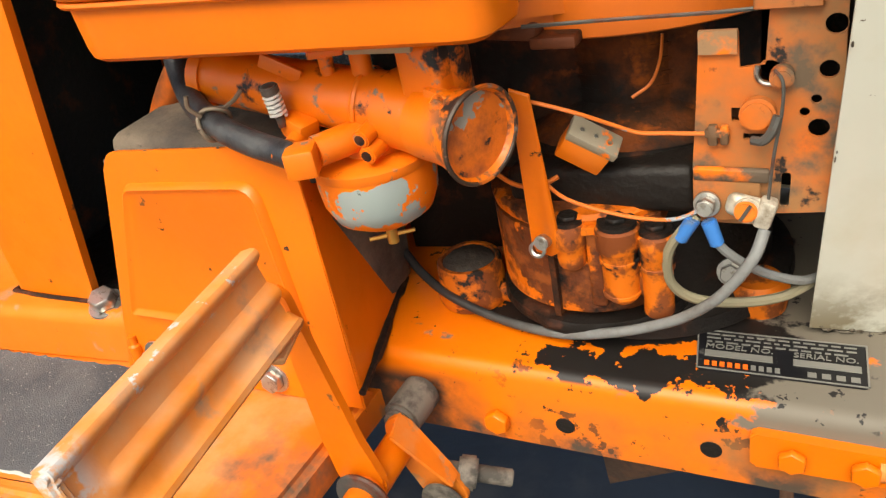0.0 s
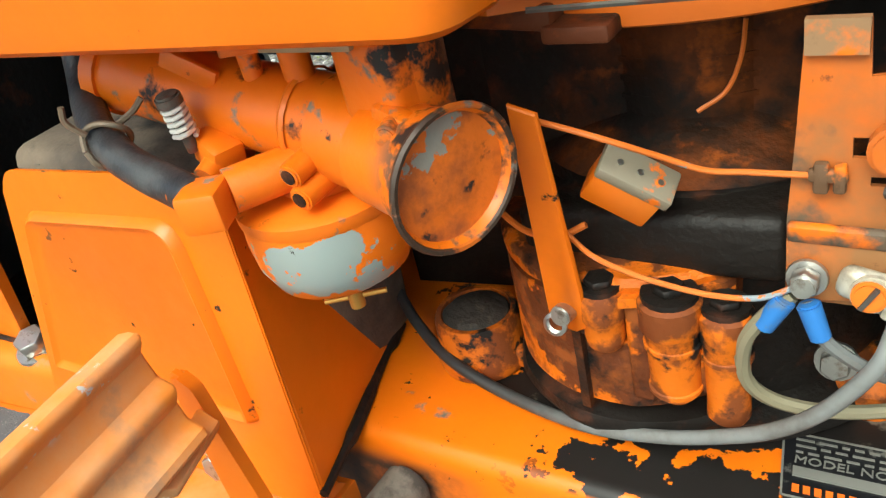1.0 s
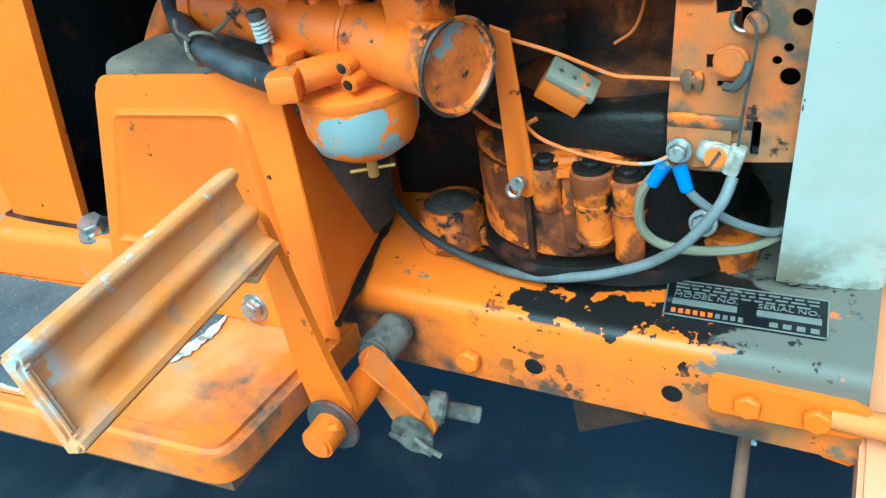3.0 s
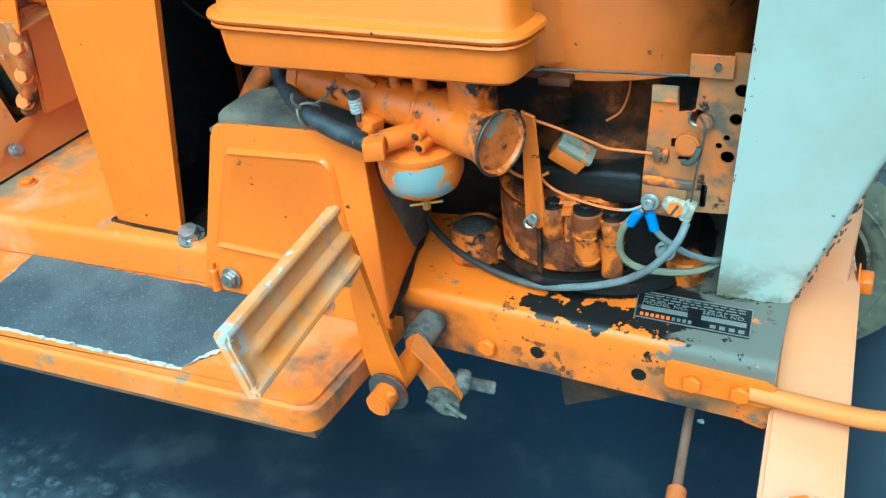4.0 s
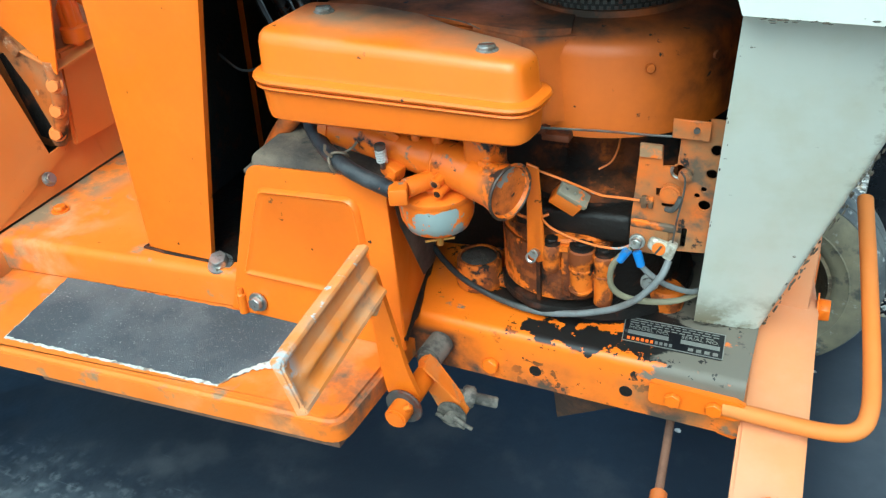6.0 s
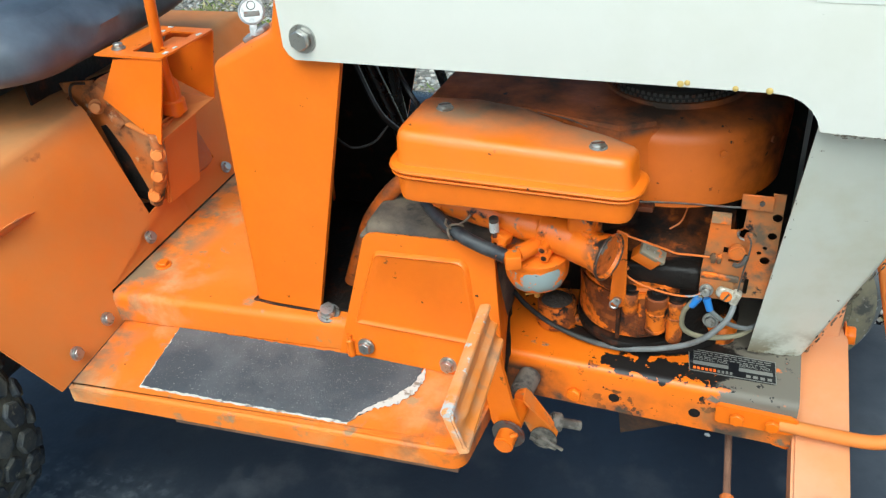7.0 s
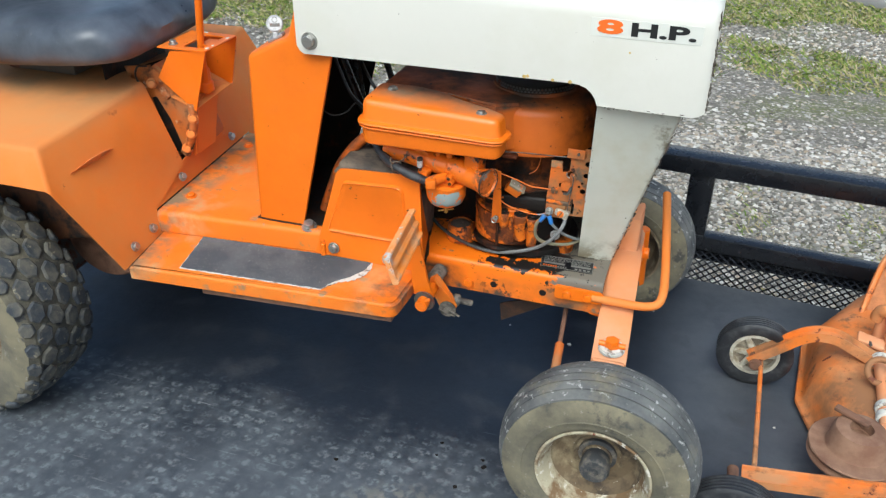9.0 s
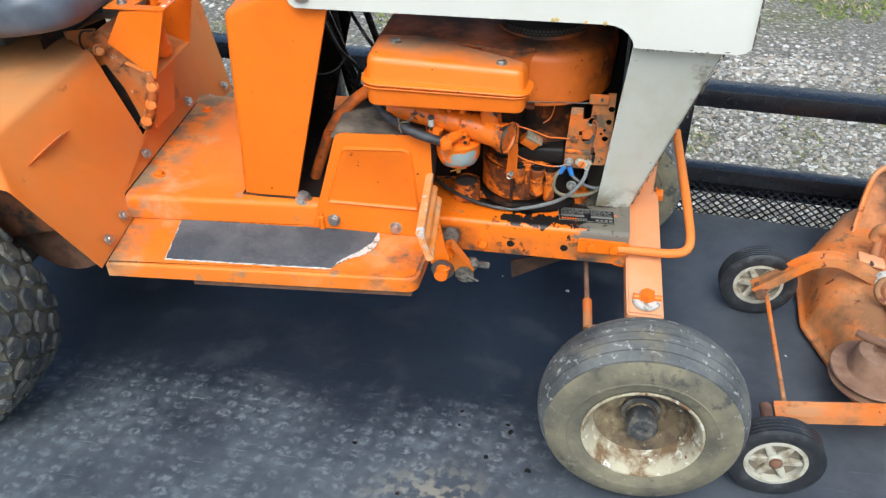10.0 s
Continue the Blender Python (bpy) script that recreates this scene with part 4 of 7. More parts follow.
# ---- brake pedal ----
u0, u1 = Vector((-0.146, -0.114, 0.618)), Vector((-0.127, -0.299, 0.616))
down = Vector((0.018, 0.0, -0.058))
out = down.cross(u1 - u0).normalized()
if out.x < 0:
    out = -out
stations = ((0.0, 1.0, 0.003), (0.3, 1.0, 0.003), (0.80, 1.0, 0.003), (0.845, 0.8, 0.003), (0.875, 0.0, 0.003), (0.955, 0.0, 0.003), (0.972, 0.0, 0.0075), (1.0, 0.0, 0.0065))
bm = bmesh.new()
loops = []
for t, mid_h, floor_h in stations:
    ribs = [(0.0, -0.004), (0.0, 0.006), (0.02, 0.0092), (0.06, 0.0105), (0.10, 0.0100), (0.145, 0.007), (0.19, floor_h + 0.0005), (0.24, floor_h), (0.40, floor_h),
            (0.45, max(floor_h, floor_h + 0.0035 * mid_h)), (0.50, floor_h + 0.006 * mid_h), (0.56, floor_h + 0.006 * mid_h), (0.61, floor_h + 0.0035 * mid_h), (0.66, floor_h), (0.80, floor_h), (0.85, 0.0055), (0.90, 0.0090), (0.96, 0.0092), (1.0, 0.0065), (1.0, -0.004)]
    loops.append([bm.verts.new(u0.lerp(u1, t) + down * q + out * h) for q, h in ribs])
for a, b in zip(loops, loops[1:]):
    for i in range(len(a)):
        j = (i + 1) % len(a)
        bm.faces.new((a[i], a[j], b[j], b[i]))
bm.faces.new(loops[0])
bm.faces.new(loops[-1][::-1])
bmesh.ops.recalc_face_normals(bm, faces=bm.faces)
bmesh.ops.bevel(bm, geom=[e for e in bm.edges if e.calc_face_angle(0) > radians(55)], offset=0.002, segments=2, affect="EDGES")
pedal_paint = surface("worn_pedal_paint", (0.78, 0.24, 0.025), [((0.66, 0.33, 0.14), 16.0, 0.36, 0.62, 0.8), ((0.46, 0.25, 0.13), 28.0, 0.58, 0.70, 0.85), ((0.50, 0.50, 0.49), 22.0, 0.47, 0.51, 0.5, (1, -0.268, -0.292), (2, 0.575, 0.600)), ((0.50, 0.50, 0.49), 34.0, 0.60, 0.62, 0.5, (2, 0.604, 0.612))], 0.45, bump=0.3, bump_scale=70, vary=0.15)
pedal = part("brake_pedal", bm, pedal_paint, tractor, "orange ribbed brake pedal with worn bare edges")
arm = rounded([(-0.157, 0.582), (-0.142, 0.572), (-0.118, 0.446), (-0.104, 0.402), (-0.123, 0.380), (-0.147, 0.402), (-0.152, 0.440)], [0.006, 0.008, 0.03, 0.018, 0.022, 0.018, 0.02], 5)
part("pedal_arm", sheet([(q.x, -0.100, q.y) for q in arm], 0.007, 0.002, 2, away=(0, 1, 0)), orange, pedal)
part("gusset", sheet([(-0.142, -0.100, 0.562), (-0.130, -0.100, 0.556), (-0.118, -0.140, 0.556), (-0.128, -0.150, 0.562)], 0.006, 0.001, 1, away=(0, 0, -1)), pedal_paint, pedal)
part("washer", lathe([(0.0, 0), (0.0225, 0), (0.0235, 0.002), (0.0225, 0.004), (0, 0.004)], Matrix.Translation((-0.121, -0.108, 0.399)) @ UPRIGHT, 28), dark_steel, pedal)
part("pivot_pin", rod((-0.121, -0.05, 0.399), (-0.1215, -0.134, 0.3985), 0.0135, bevel=0.0025), orange, pedal)
part("split_pin", rod((-0.105, -0.120, 0.412), (-0.124, -0.124, 0.401), 0.0035, bevel=0.001), orange, pedal)
grey_bush = surface("dusty_grey_steel", (0.15, 0.13, 0.105), [((0.05, 0.043, 0.035), 40.0, 0.46, 0.60, 0.8)], 0.7, bump=0.3)
part("bush", join(rod((-0.120, -0.002, 0.414), (-0.1235, -0.040, 0.4115), 0.0165, bevel=0.003), rod((-0.1235, -0.040, 0.4115), (-0.124, -0.046, 0.411), 0.0125, bevel=0.001)), grey_bush, pedal, "dusty grey steel bush")
lk = rounded([(-0.130, 0.420), (-0.112, 0.434), (-0.079, 0.386), (-0.065, 0.358), (-0.080, 0.338), (-0.103, 0.346), (-0.124, 0.388)], [0.012, 0.01, 0.014, 0.014, 0.016, 0.012, 0.01], 5)
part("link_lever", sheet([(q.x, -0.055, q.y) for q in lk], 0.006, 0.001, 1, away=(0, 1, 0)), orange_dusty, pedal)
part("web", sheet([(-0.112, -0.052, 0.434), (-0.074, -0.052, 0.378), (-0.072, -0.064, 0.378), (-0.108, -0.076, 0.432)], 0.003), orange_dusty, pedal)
part("washer", lathe([(0.0, 0), (0.019, 0), (0.0195, 0.0015), (0.019, 0.003), (0, 0.003)], Matrix.Translation((-0.085, -0.0615, 0.355)) @ UPRIGHT, 24), grey_bush, pedal)
part("split_pin", join(tube([(-0.104, -0.067, 0.354), (-0.085, -0.069, 0.350), (-0.066, -0.068, 0.344)], 0.0026, 8), tube([(-0.080, -0.068, 0.357), (-0.068, -0.071, 0.354), (-0.056, -0.070, 0.347)], 0.0024, 8), rod((-0.085, -0.055, 0.355), (-0.085, -0.072, 0.355), 0.007, bevel=0.001)), grey_bush, pedal, "bent split pin")
part("link_bolt", join(rod((-0.100, -0.045, 0.372), (-0.040, -0.026, 0.356), 0.0072, seg=14, bevel=0.001), rod((-0.080, -0.041, 0.368), (-0.066, -0.036, 0.364), 0.014, seg=16, bevel=0.002)), grey_bush, pedal, "threaded steel link")

# ---- rail bolts, bumper bracket, nameplate ----
part("bolt", hex_bolt((-0.056, 0.0, 0.394), (0, -1, 0), 0.011, 0.008, False), orange, frame_rail)
for x, z in ((0.0, 0.398), (0.109, 0.400)):
    part("bolt_hole", lathe([(0.0078, 0.0004), (0.0075, 0.0008), (0.0, 0.0008)], Matrix.Translation((x, 0.0, z)) @ UPRIGHT, 16), grease_and_shade, frame_rail)
part("gusset", sheet([(0.165, 0.006, 0.392), (0.236, 0.006, 0.392), (0.236, 0.006, 0.366), (0.230, 0.006, 0.361), (0.214, 0.006, 0.364), (0.192, 0.006, 0.378)], 0.005, away=(0, 1, 0)), orange, frame_rail)

plate = part("nameplate", sheet([(q.x, q.y, 0.4487) for q in rounded([(0.088, 0.0745), (0.203, 0.0760), (0.206, 0.0310), (0.0945, 0.0295)], 0.004, 3)], 0.0012, away=(0, 0, -1)), plate_black, frame_rail, "black metal nameplate with silver print")
def on_plate(u, v, z=0.4496):
    """A place on the nameplate: u along, v up from its near edge, 0 to 1."""
    a = Vector((0.0945, 0.0295, 0)).lerp(Vector((0.206, 0.0310, 0)), u)
    b = Vector((0.088, 0.0745, 0)).lerp(Vector((0.203, 0.0760, 0)), u)
    q = a.lerp(b, v)
    return Vector((q.x, q.y, z))


def bar(u0, u1, v0, v1, material, z=0.4496):
    return part("print_bar", sheet([on_plate(u0, v0, z), on_plate(u1, v0, z), on_plate(u1, v1, z), on_plate(u0, v1, z)], 0.0006, away=(0, 0, -1)), material, plate)


for v in (0.90, 0.80, 0.70):
    x = 0.06
    while x < 0.90:
        w = random.uniform(0.03, 0.09)
        bar(x, min(x + w, 0.94), v - 0.014, v + 0.016, silver)
        x += w + 0.02
bar(0.05, 0.46, 0.32, 0.47, silver)
bar(0.58, 0.96, 0.32, 0.47, silver)
for k in range(10):
    bar(0.05 + k * 0.047, 0.05 + k * 0.047 + 0.030, 0.09, 0.20, ink_orange if k < 6 else silver)
for k in range(4):
    bar(0.66 + k * 0.08, 0.66 + k * 0.08 + 0.05, 0.09, 0.20, silver)
for a, b, c, d in ((0.0, 1.0, 0.0, 0.025), (0.0, 1.0, 0.975, 1.0), (0.0, 0.01, 0.0, 1.0), (0.99, 1.0, 0.0, 1.0)):
    bar(a, b, c, d, silver)


def words(text, size, m, material, parent, name="lettering", thick=0.0003, label="", squash=1.0, bold=0.0, box=None):
    """Raised letters as one mesh at the pose m."""
    cu = bpy.data.curves.new(name, "FONT")
    cu.body, cu.size, cu.extrude, cu.resolution_u = text, size, thick, 3
    cu.offset = bold
    ob = bpy.data.objects.new("tmp", cu)
    scene.collection.objects.link(ob)
    me = bpy.data.meshes.new_from_object(ob.evaluated_get(bpy.context.evaluated_depsgraph_get()))
    bpy.data.objects.remove(ob)
    bm = bmesh.new()
    bm.from_mesh(me)
    bpy.data.meshes.remove(me)
    bmesh.ops.scale(bm, vec=(squash, 1, 1), verts=bm.verts)
    if box:
        low = [min(v.co[k] for v in bm.verts) for k in (0, 1)]
        high = [max(v.co[k] for v in bm.verts) for k in (0, 1)]
        bmesh.ops.translate(bm, verts=bm.verts, vec=(-low[0], -low[1], 0))
        bmesh.ops.scale(bm, vec=(box[0] / (high[0] - low[0]), box[1] / (high[1] - low[1]), 1), verts=bm.verts)
    return part(name, moved(bm, m), material, parent, label, 0)


words("MODEL NO.", 0.0075, Matrix.Translation(on_plate(0.05, 0.52)) @ Matrix.Rotation(radians(1.5), 4, "Z"), silver, plate, squash=1.15)
words("SERIAL NO.", 0.0075, Matrix.Translation(on_plate(0.58, 0.52)) @ Matrix.Rotation(radians(1.5), 4, "Z"), silver, plate, squash=1.1)

# hood decal: 8 H.P.
decal = part("decal", block((0.184, 0.0008, 0.031), pose(0.2605, -0.0664, 0.996, 0, 0.5, 0), 0.0), decal_white, hood, "white horsepower decal, black and orange")
words("8", 0.040, pose(0.179, -0.0672, 0.986, 90, 0, 0), ink_orange, decal, "figure", label="orange figure", bold=0.0016, box=(0.044, 0.0245))
words("H.P.", 0.034, pose(0.2365, -0.0672, 0.985, 90, 0, 0), ink_black, decal, "letters", label="black letters", bold=0.0013, box=(0.106, 0.0235))

# ---- front axle, bumper, steering ----
def axle_half(f):
    return [(f(-0.130), 0.354), (f(-0.06), 0.374), (MID, 0.446)]


bm = bmesh.new()
line = axle_half(lambda y: y) + axle_half(across)[:2][::-1]
ringsv = []
for y, z in line:
    ringsv.append([bm.verts.new(q) for q in ((0.2340 - 0.05 * y, y, z), (0.3035 - 0.05 * y, y, z), (0.3035 - 0.05 * y, y, z - 0.045), (0.2340 - 0.05 * y, y, z - 0.045))])
for a, b in zip(ringsv, ringsv[1:]):
    for i in range(4):
        bm.faces.new((a[i], a[(i + 1) % 4], b[(i + 1) % 4], b[i]))
bm.faces.new(ringsv[0])
bm.faces.new(ringsv[-1])
bmesh.ops.recalc_face_normals(bm, faces=bm.faces)
bmesh.ops.bevel(bm, geom=[e for e in bm.edges if e.calc_face_angle(0) > radians(40)], offset=0.004, segments=2, affect="EDGES")
axle = part("front_axle", bm, axle_paint, tractor, "faded orange front axle beam")
part("axle_bolt", hex_bolt((0.2935, 0.195, 0.425), (1, 0, 0.05), 0.015, 0.013, True), orange, axle)
part("pivot_bracket", block((0.050, 0.09, 0.10), pose(0.259, 0.205, 0.475), 0.006), axle_paint, axle)
for f in (lambda y: y, across):
    part("kingpin", rod((0.276, f(-0.100), 0.365), (0.280, f(-0.105), 0.20), 0.018, bevel=0.002), orange, axle)
part("grease_collar", rod((0.276, -0.100, 0.360), (0.276, -0.100, 0.370), 0.027, bevel=0.002), torn_white, axle, "white grease collar")
part("kingpin_nut", join(rod((0.276, -0.100, 0.370), (0.276, -0.100, 0.386), 0.015, seg=6, bevel=0.001), rod((0.250, -0.100, 0.374), (0.303, -0.100, 0.374), 0.006)), orange, axle)
part("stub_axle", rod((0.288, -0.08, 0.200), (0.288, -0.25, 0.192), 0.0125), dark_steel, axle)
part("stub_axle", rod((0.275, 0.40, 0.210), (0.215, 0.65, 0.192), 0.0125), dark_steel, axle)
part("link_rod", rod((0.147, 0.16, 0.372), (0.166, -0.070, 0.318), 0.005), rust_steel, axle, "rusty link rod")
part("steering_link", join(rod((0.1655, -0.060, 0.3205), (0.1705, -0.128, 0.302), 0.0095, bevel=0.002), rod((0.1705, -0.128, 0.302), (0.262, -0.105, 0.300), 0.008)), orange_cast, axle)

part("bumper_bracket", sheet([(q.x, -0.0080, q.y) for q in rounded([(0.136, 0.429), (0.136, 0.399), (0.240, 0.401), (0.240, 0.427)], [0.004, 0.004, 0.012, 0.012])], 0.008, 0.0015, 2, away=(0, 1, 0)), orange, frame_rail)
for x in (0.163, 0.207):
    part("bolt", hex_bolt((x, -0.0080, 0.414), (0, -1, 0), 0.010, 0.006, False), orange, frame_rail)
part("bumper", tube([(0.215, -0.004, 0.414), (0.27, -0.006, 0.414), (0.320, -0.007, 0.416), (0.346, 0.000, 0.421), (0.355, 0.022, 0.431), (0.353, 0.075, 0.447), (0.341, 0.17, 0.487), (0.326, 0.275, 0.532), (0.3255, 0.280, 0.534)], 0.0092, 14), orange_faded, tractor, "bent orange bumper bar")
part("deflector", sheet([(-0.004, 0.088, 0.292), (0.000, 0.091, 0.243), (0.112, 0.062, 0.330), (0.110, 0.056, 0.358)], 0.004), surface("dark_rust", (0.045, 0.024, 0.015), [((0.10, 0.045, 0.022), 25.0, 0.50, 0.65, 0.9)], 0.8, bump=0.5), tractor, "rusty brown plate under the frame")


# ---- wheels ----
hub_black = surface("worn_black_hub", (0.035, 0.037, 0.040), [((0.16, 0.14, 0.11), 40.0, 0.48, 0.66, 0.8)], 0.55, bump=0.3)


def front_wheel(c, w, toe=0.0):
    m = Matrix.Translation(c) @ Matrix.Rotation(radians(toe), 4, "Z") @ Matrix.Rotation(radians(90) * w, 4, "X")
    tread = []
    for k in range(6):
        h0 = -0.0595 + k * 0.0200

        def crown(h):
            return 0.199 - 0.0165 * (abs(h) / 0.0595) ** 2.2
        tread += [(crown(h0) - 0.006, h0), (crown(h0 + 0.0006), h0 + 0.0006), (crown(h0 + 0.005), h0 + 0.005), (crown(h0 + 0.012), h0 + 0.0120), (crown(h0 + 0.0176), h0 + 0.0176), (crown(h0 + 0.0180) - 0.008, h0 + 0.0180), (crown(h0 + 0.0198) - 0.008, h0 + 0.0198)]
    outer = [(0.181, 0.0605), (0.172, 0.0665), (0.158, 0.0708), (0.145, 0.0722), (0.1405, 0.0720), (0.1385, 0.0736), (0.1365, 0.0722), (0.126, 0.0712), (0.117, 0.0685), (0.110, 0.061)]
    inner = [(r, -h) for r, h in outer]
    tyre = part("front_tyre", lathe(tread, m, 72), tyre_rubber, tractor, "ribbed front tyre, dusty and cracked", 30)
    part("sidewall", lathe(tread[-1:] + outer, m, 64), tyre_side, tyre, "muddy tan sidewall")
    part("sidewall", lathe(inner[::-1] + tread[:1], m, 64), tyre_side, tyre)
    rim = part("rim", lathe([(0.110, 0.060), (0.1135, 0.0665), (0.1120, 0.0690), (0.1085, 0.0685), (0.1040, 0.062), (0.0985, 0.050), (0.0945, 0.034), (0.091, 0.020)], m, 56), rim_paint, tyre, "cream rim flange, rusty and muddy")
    part("dish", lathe([(0.091, 0.020), (0.086, 0.006), (0.074, -0.004), (0.058, -0.002), (0.050, 0.002), (0.044, -0.004), (0.032, -0.004), (0.030, 0.012), (0.0, 0.012)], m, 48), dish_grime, rim, "dished wheel centre brown with grime")
    part("inner_dish", lathe([(0.110, -0.060), (0.1120, -0.066), (0.106, -0.066), (0.098, -0.045), (0.090, -0.012), (0.050, -0.008), (0.0, -0.008)], m, 40), dish_grime, rim)
    part("hub_cap", lathe([(0.038, -0.002), (0.038, 0.006), (0.026, 0.010), (0.025, 0.022), (0.029, 0.025), (0.030, 0.046), (0.0265, 0.053), (0.010, 0.054), (0.009, 0.050), (0.0, 0.050)], m, 24), hub_black, tyre, "black rubber hub cap")
    part("valve", rod(m @ Vector((0.07, 0.03, -0.008)), m @ Vector((0.075, 0.035, 0.015)), 0.004), dark_steel, tyre)


front_wheel(Vector((0.286, -0.226, 0.197)), 1)
front_wheel(Vector((0.215, 0.640, 0.197)), -1)


def hex_lug(length, width):
    """A rounded six-sided tread lug, its height along x."""
    bm = bmesh.new()
    bmesh.ops.create_cone(bm, cap_ends=True, segments=6, radius1=0.5, radius2=0.46, depth=1.0)
    bmesh.ops.transform(bm, matrix=Matrix.Rotation(radians(90), 4, "Y"), verts=bm.verts)
    bmesh.ops.scale(bm, vec=(0.018, length * 1.24, width * 1.26), verts=bm.verts)
    bmesh.ops.bevel(bm, geom=[e for e in bm.edges if max(v.co.x for v in e.verts) > 0], offset=0.0028, segments=1, affect="EDGES")
    return bm


def rear_wheel(w):
    c = Vector((-1.205, -0.285, 0.278) if w > 0 else flip((-1.205, -0.285, 0.278)))
    m = Matrix.Translation(c) @ Matrix.Rotation(radians(90) * w, 4, "X")
    prof = [(0.150, -0.080), (0.175, -0.098), (0.215, -0.104), (0.245, -0.099), (0.262, -0.085), (0.268, -0.05), (0.270, 0.0), (0.268, 0.05), (0.262, 0.085), (0.245, 0.099), (0.215, 0.104), (0.175, 0.098), (0.150, 0.080)]
    tyre = part("rear_tyre", lathe(prof[3:-3], m, 64), caked_mud, tractor, "knobbly turf rear tyre caked with dry mud")
    part("sidewall", lathe(prof[:4], m, 64), tyre_side, tyre, "tan dusty sidewall")
    part("sidewall", lathe(prof[-4:], m, 64), tyre_side, tyre)
    bits, shared = [], {}
    for row, (h, r, ln, wd) in enumerate(((-0.090, 0.258, 0.034, 0.030), (-0.060, 0.2685, 0.047, 0.036), (-0.020, 0.271, 0.047, 0.037), (0.020, 0.271, 0.047, 0.037), (0.060, 0.2685, 0.047, 0.036), (0.090, 0.258, 0.034, 0.030))):
        for k in range(28):
            a = 2 * math.pi * (k + 0.5 * (row % 2)) / 28
            tilt = 0.80 if abs(h) > 0.08 else 0.22 * h / 0.06
            mm = m @ Matrix.Rotation(a, 4, "Z") @ Matrix.Translation((r - random.uniform(0.0040, 0.0060), random.uniform(-0.002, 0.002), h)) @ Matrix.Rotation(-math.copysign(abs(tilt), h), 4, "Y") @ Matrix.Rotation(0.20 * (1 if row % 2 else -1) + random.uniform(-0.06, 0.06), 4, "X")
            if w < 0:
                bits.append(moved(hex_lug(ln, wd), mm))
                continue
            if ln not in shared:
                lug = hex_lug(ln, wd)
                shared[ln] = bpy.data.meshes.new("tread_lug")
                lug.to_mesh(shared[ln])
                lug.free()
                shared[ln].materials.append(lug_rubber)
                shared[ln].shade_flat()
            ob = new("tread_lug", shared[ln])
            ob.parent = tyre
            ob.matrix_local = Matrix.Translation(-base_of(tyre)) @ mm
    if bits:
        tagged(part("tread", join(*bits), lug_rubber, tyre, "dark rubber tread lugs"), kind="stuff")
    part("rim", lathe([(0.152, 0.078), (0.160, 0.086), (0.157, 0.090), (0.148, 0.084), (0.140, 0.06), (0.128, 0.02), (0.10, 0.0), (0.06, 0.01), (0.0, 0.015)], m, 48), rim_paint, tyre, "cream steel rim")


rear_wheel(1)
rear_wheel(-1)


# ---- engine ----
steel_dull = surface("dull_grey_steel", (0.30, 0.30, 0.28), [((0.14, 0.11, 0.08), 60.0, 0.48, 0.62, 0.8)], 0.45, metal=0.5)
soot = surface("sooty_orange_paint", (0.68, 0.15, 0.008), [(GREASE, 9.0, 0.40, 0.62, 0.7, (0, 0.07, 0.17)), ((0.07, 0.045, 0.03), 7.0, 0.30, 0.55, 0.8, (2, 0.783, 0.797)), (GREASE, 50.0, 0.66, 0.70, 0.6)], 0.38, bump=0.25, bump_scale=60, vary=0.2)
box_paint = surface("dust_topped_orange_paint", ORANGE, [((0.50, 0.20, 0.07), 6.0, 0.40, 0.70, 0.75, (2, 0.80, 0.815)), ((0.30, 0.19, 0.11), 9.0, 0.32, 0.58, 0.8, (2, 0.797, 0.805), (1, -0.075, 0.0)), ((0.07, 0.05, 0.04), 12.0, 0.36, 0.60, 0.8, (2, 0.797, 0.805), (1, -0.01, 0.04)), (GREASE, 60.0, 0.69, 0.73, 0.7)], 0.30, bump=0.10, bump_scale=40, vary=0.10)

engine_orange = surface("rust_spotted_orange", (0.66, 0.150, 0.006), [((0.19, 0.048, 0.010), 30.0, 0.49, 0.56, 0.7), (GREASE, 36.0, 0.56, 0.62, 0.6)], 0.42, bump=0.5, bump_scale=120, vary=0.25, shine=0.3)
ENG = Vector((0.005, 0.112, 0.0))


def arc_plate(c, r0, r1, a0, a1, z0, z1, n=14, rows=8):
    """A curved plate standing round the axis at c, between two angles in degrees."""
    bm = bmesh.new()
    grid = {}
    for k, r in enumerate((r0, r1)):
        for i in range(n + 1):
            a = radians(a0 + (a1 - a0) * i / n)
            for j in range(rows + 1):
                grid[k, i, j] = bm.verts.new((c.x + r * math.cos(a), c.y + r * math.sin(a), z0 + (z1 - z0) * j / rows))
    for i in range(n):
        for j in range(rows):
            for k in (0, 1):
                bm.faces.new([grid[k, i, j], grid[k, i + 1, j], grid[k, i + 1, j + 1], grid[k, i, j + 1]])
    for j in range(rows):
        for i in (0, n):
            bm.faces.new([grid[0, i, j], grid[1, i, j], grid[1, i, j + 1], grid[0, i, j + 1]])
    for i in range(n):
        for j in (0, rows):
            bm.faces.new([grid[0, i, j], grid[1, i, j], grid[1, i + 1, j], grid[0, i + 1, j]])
    return bm


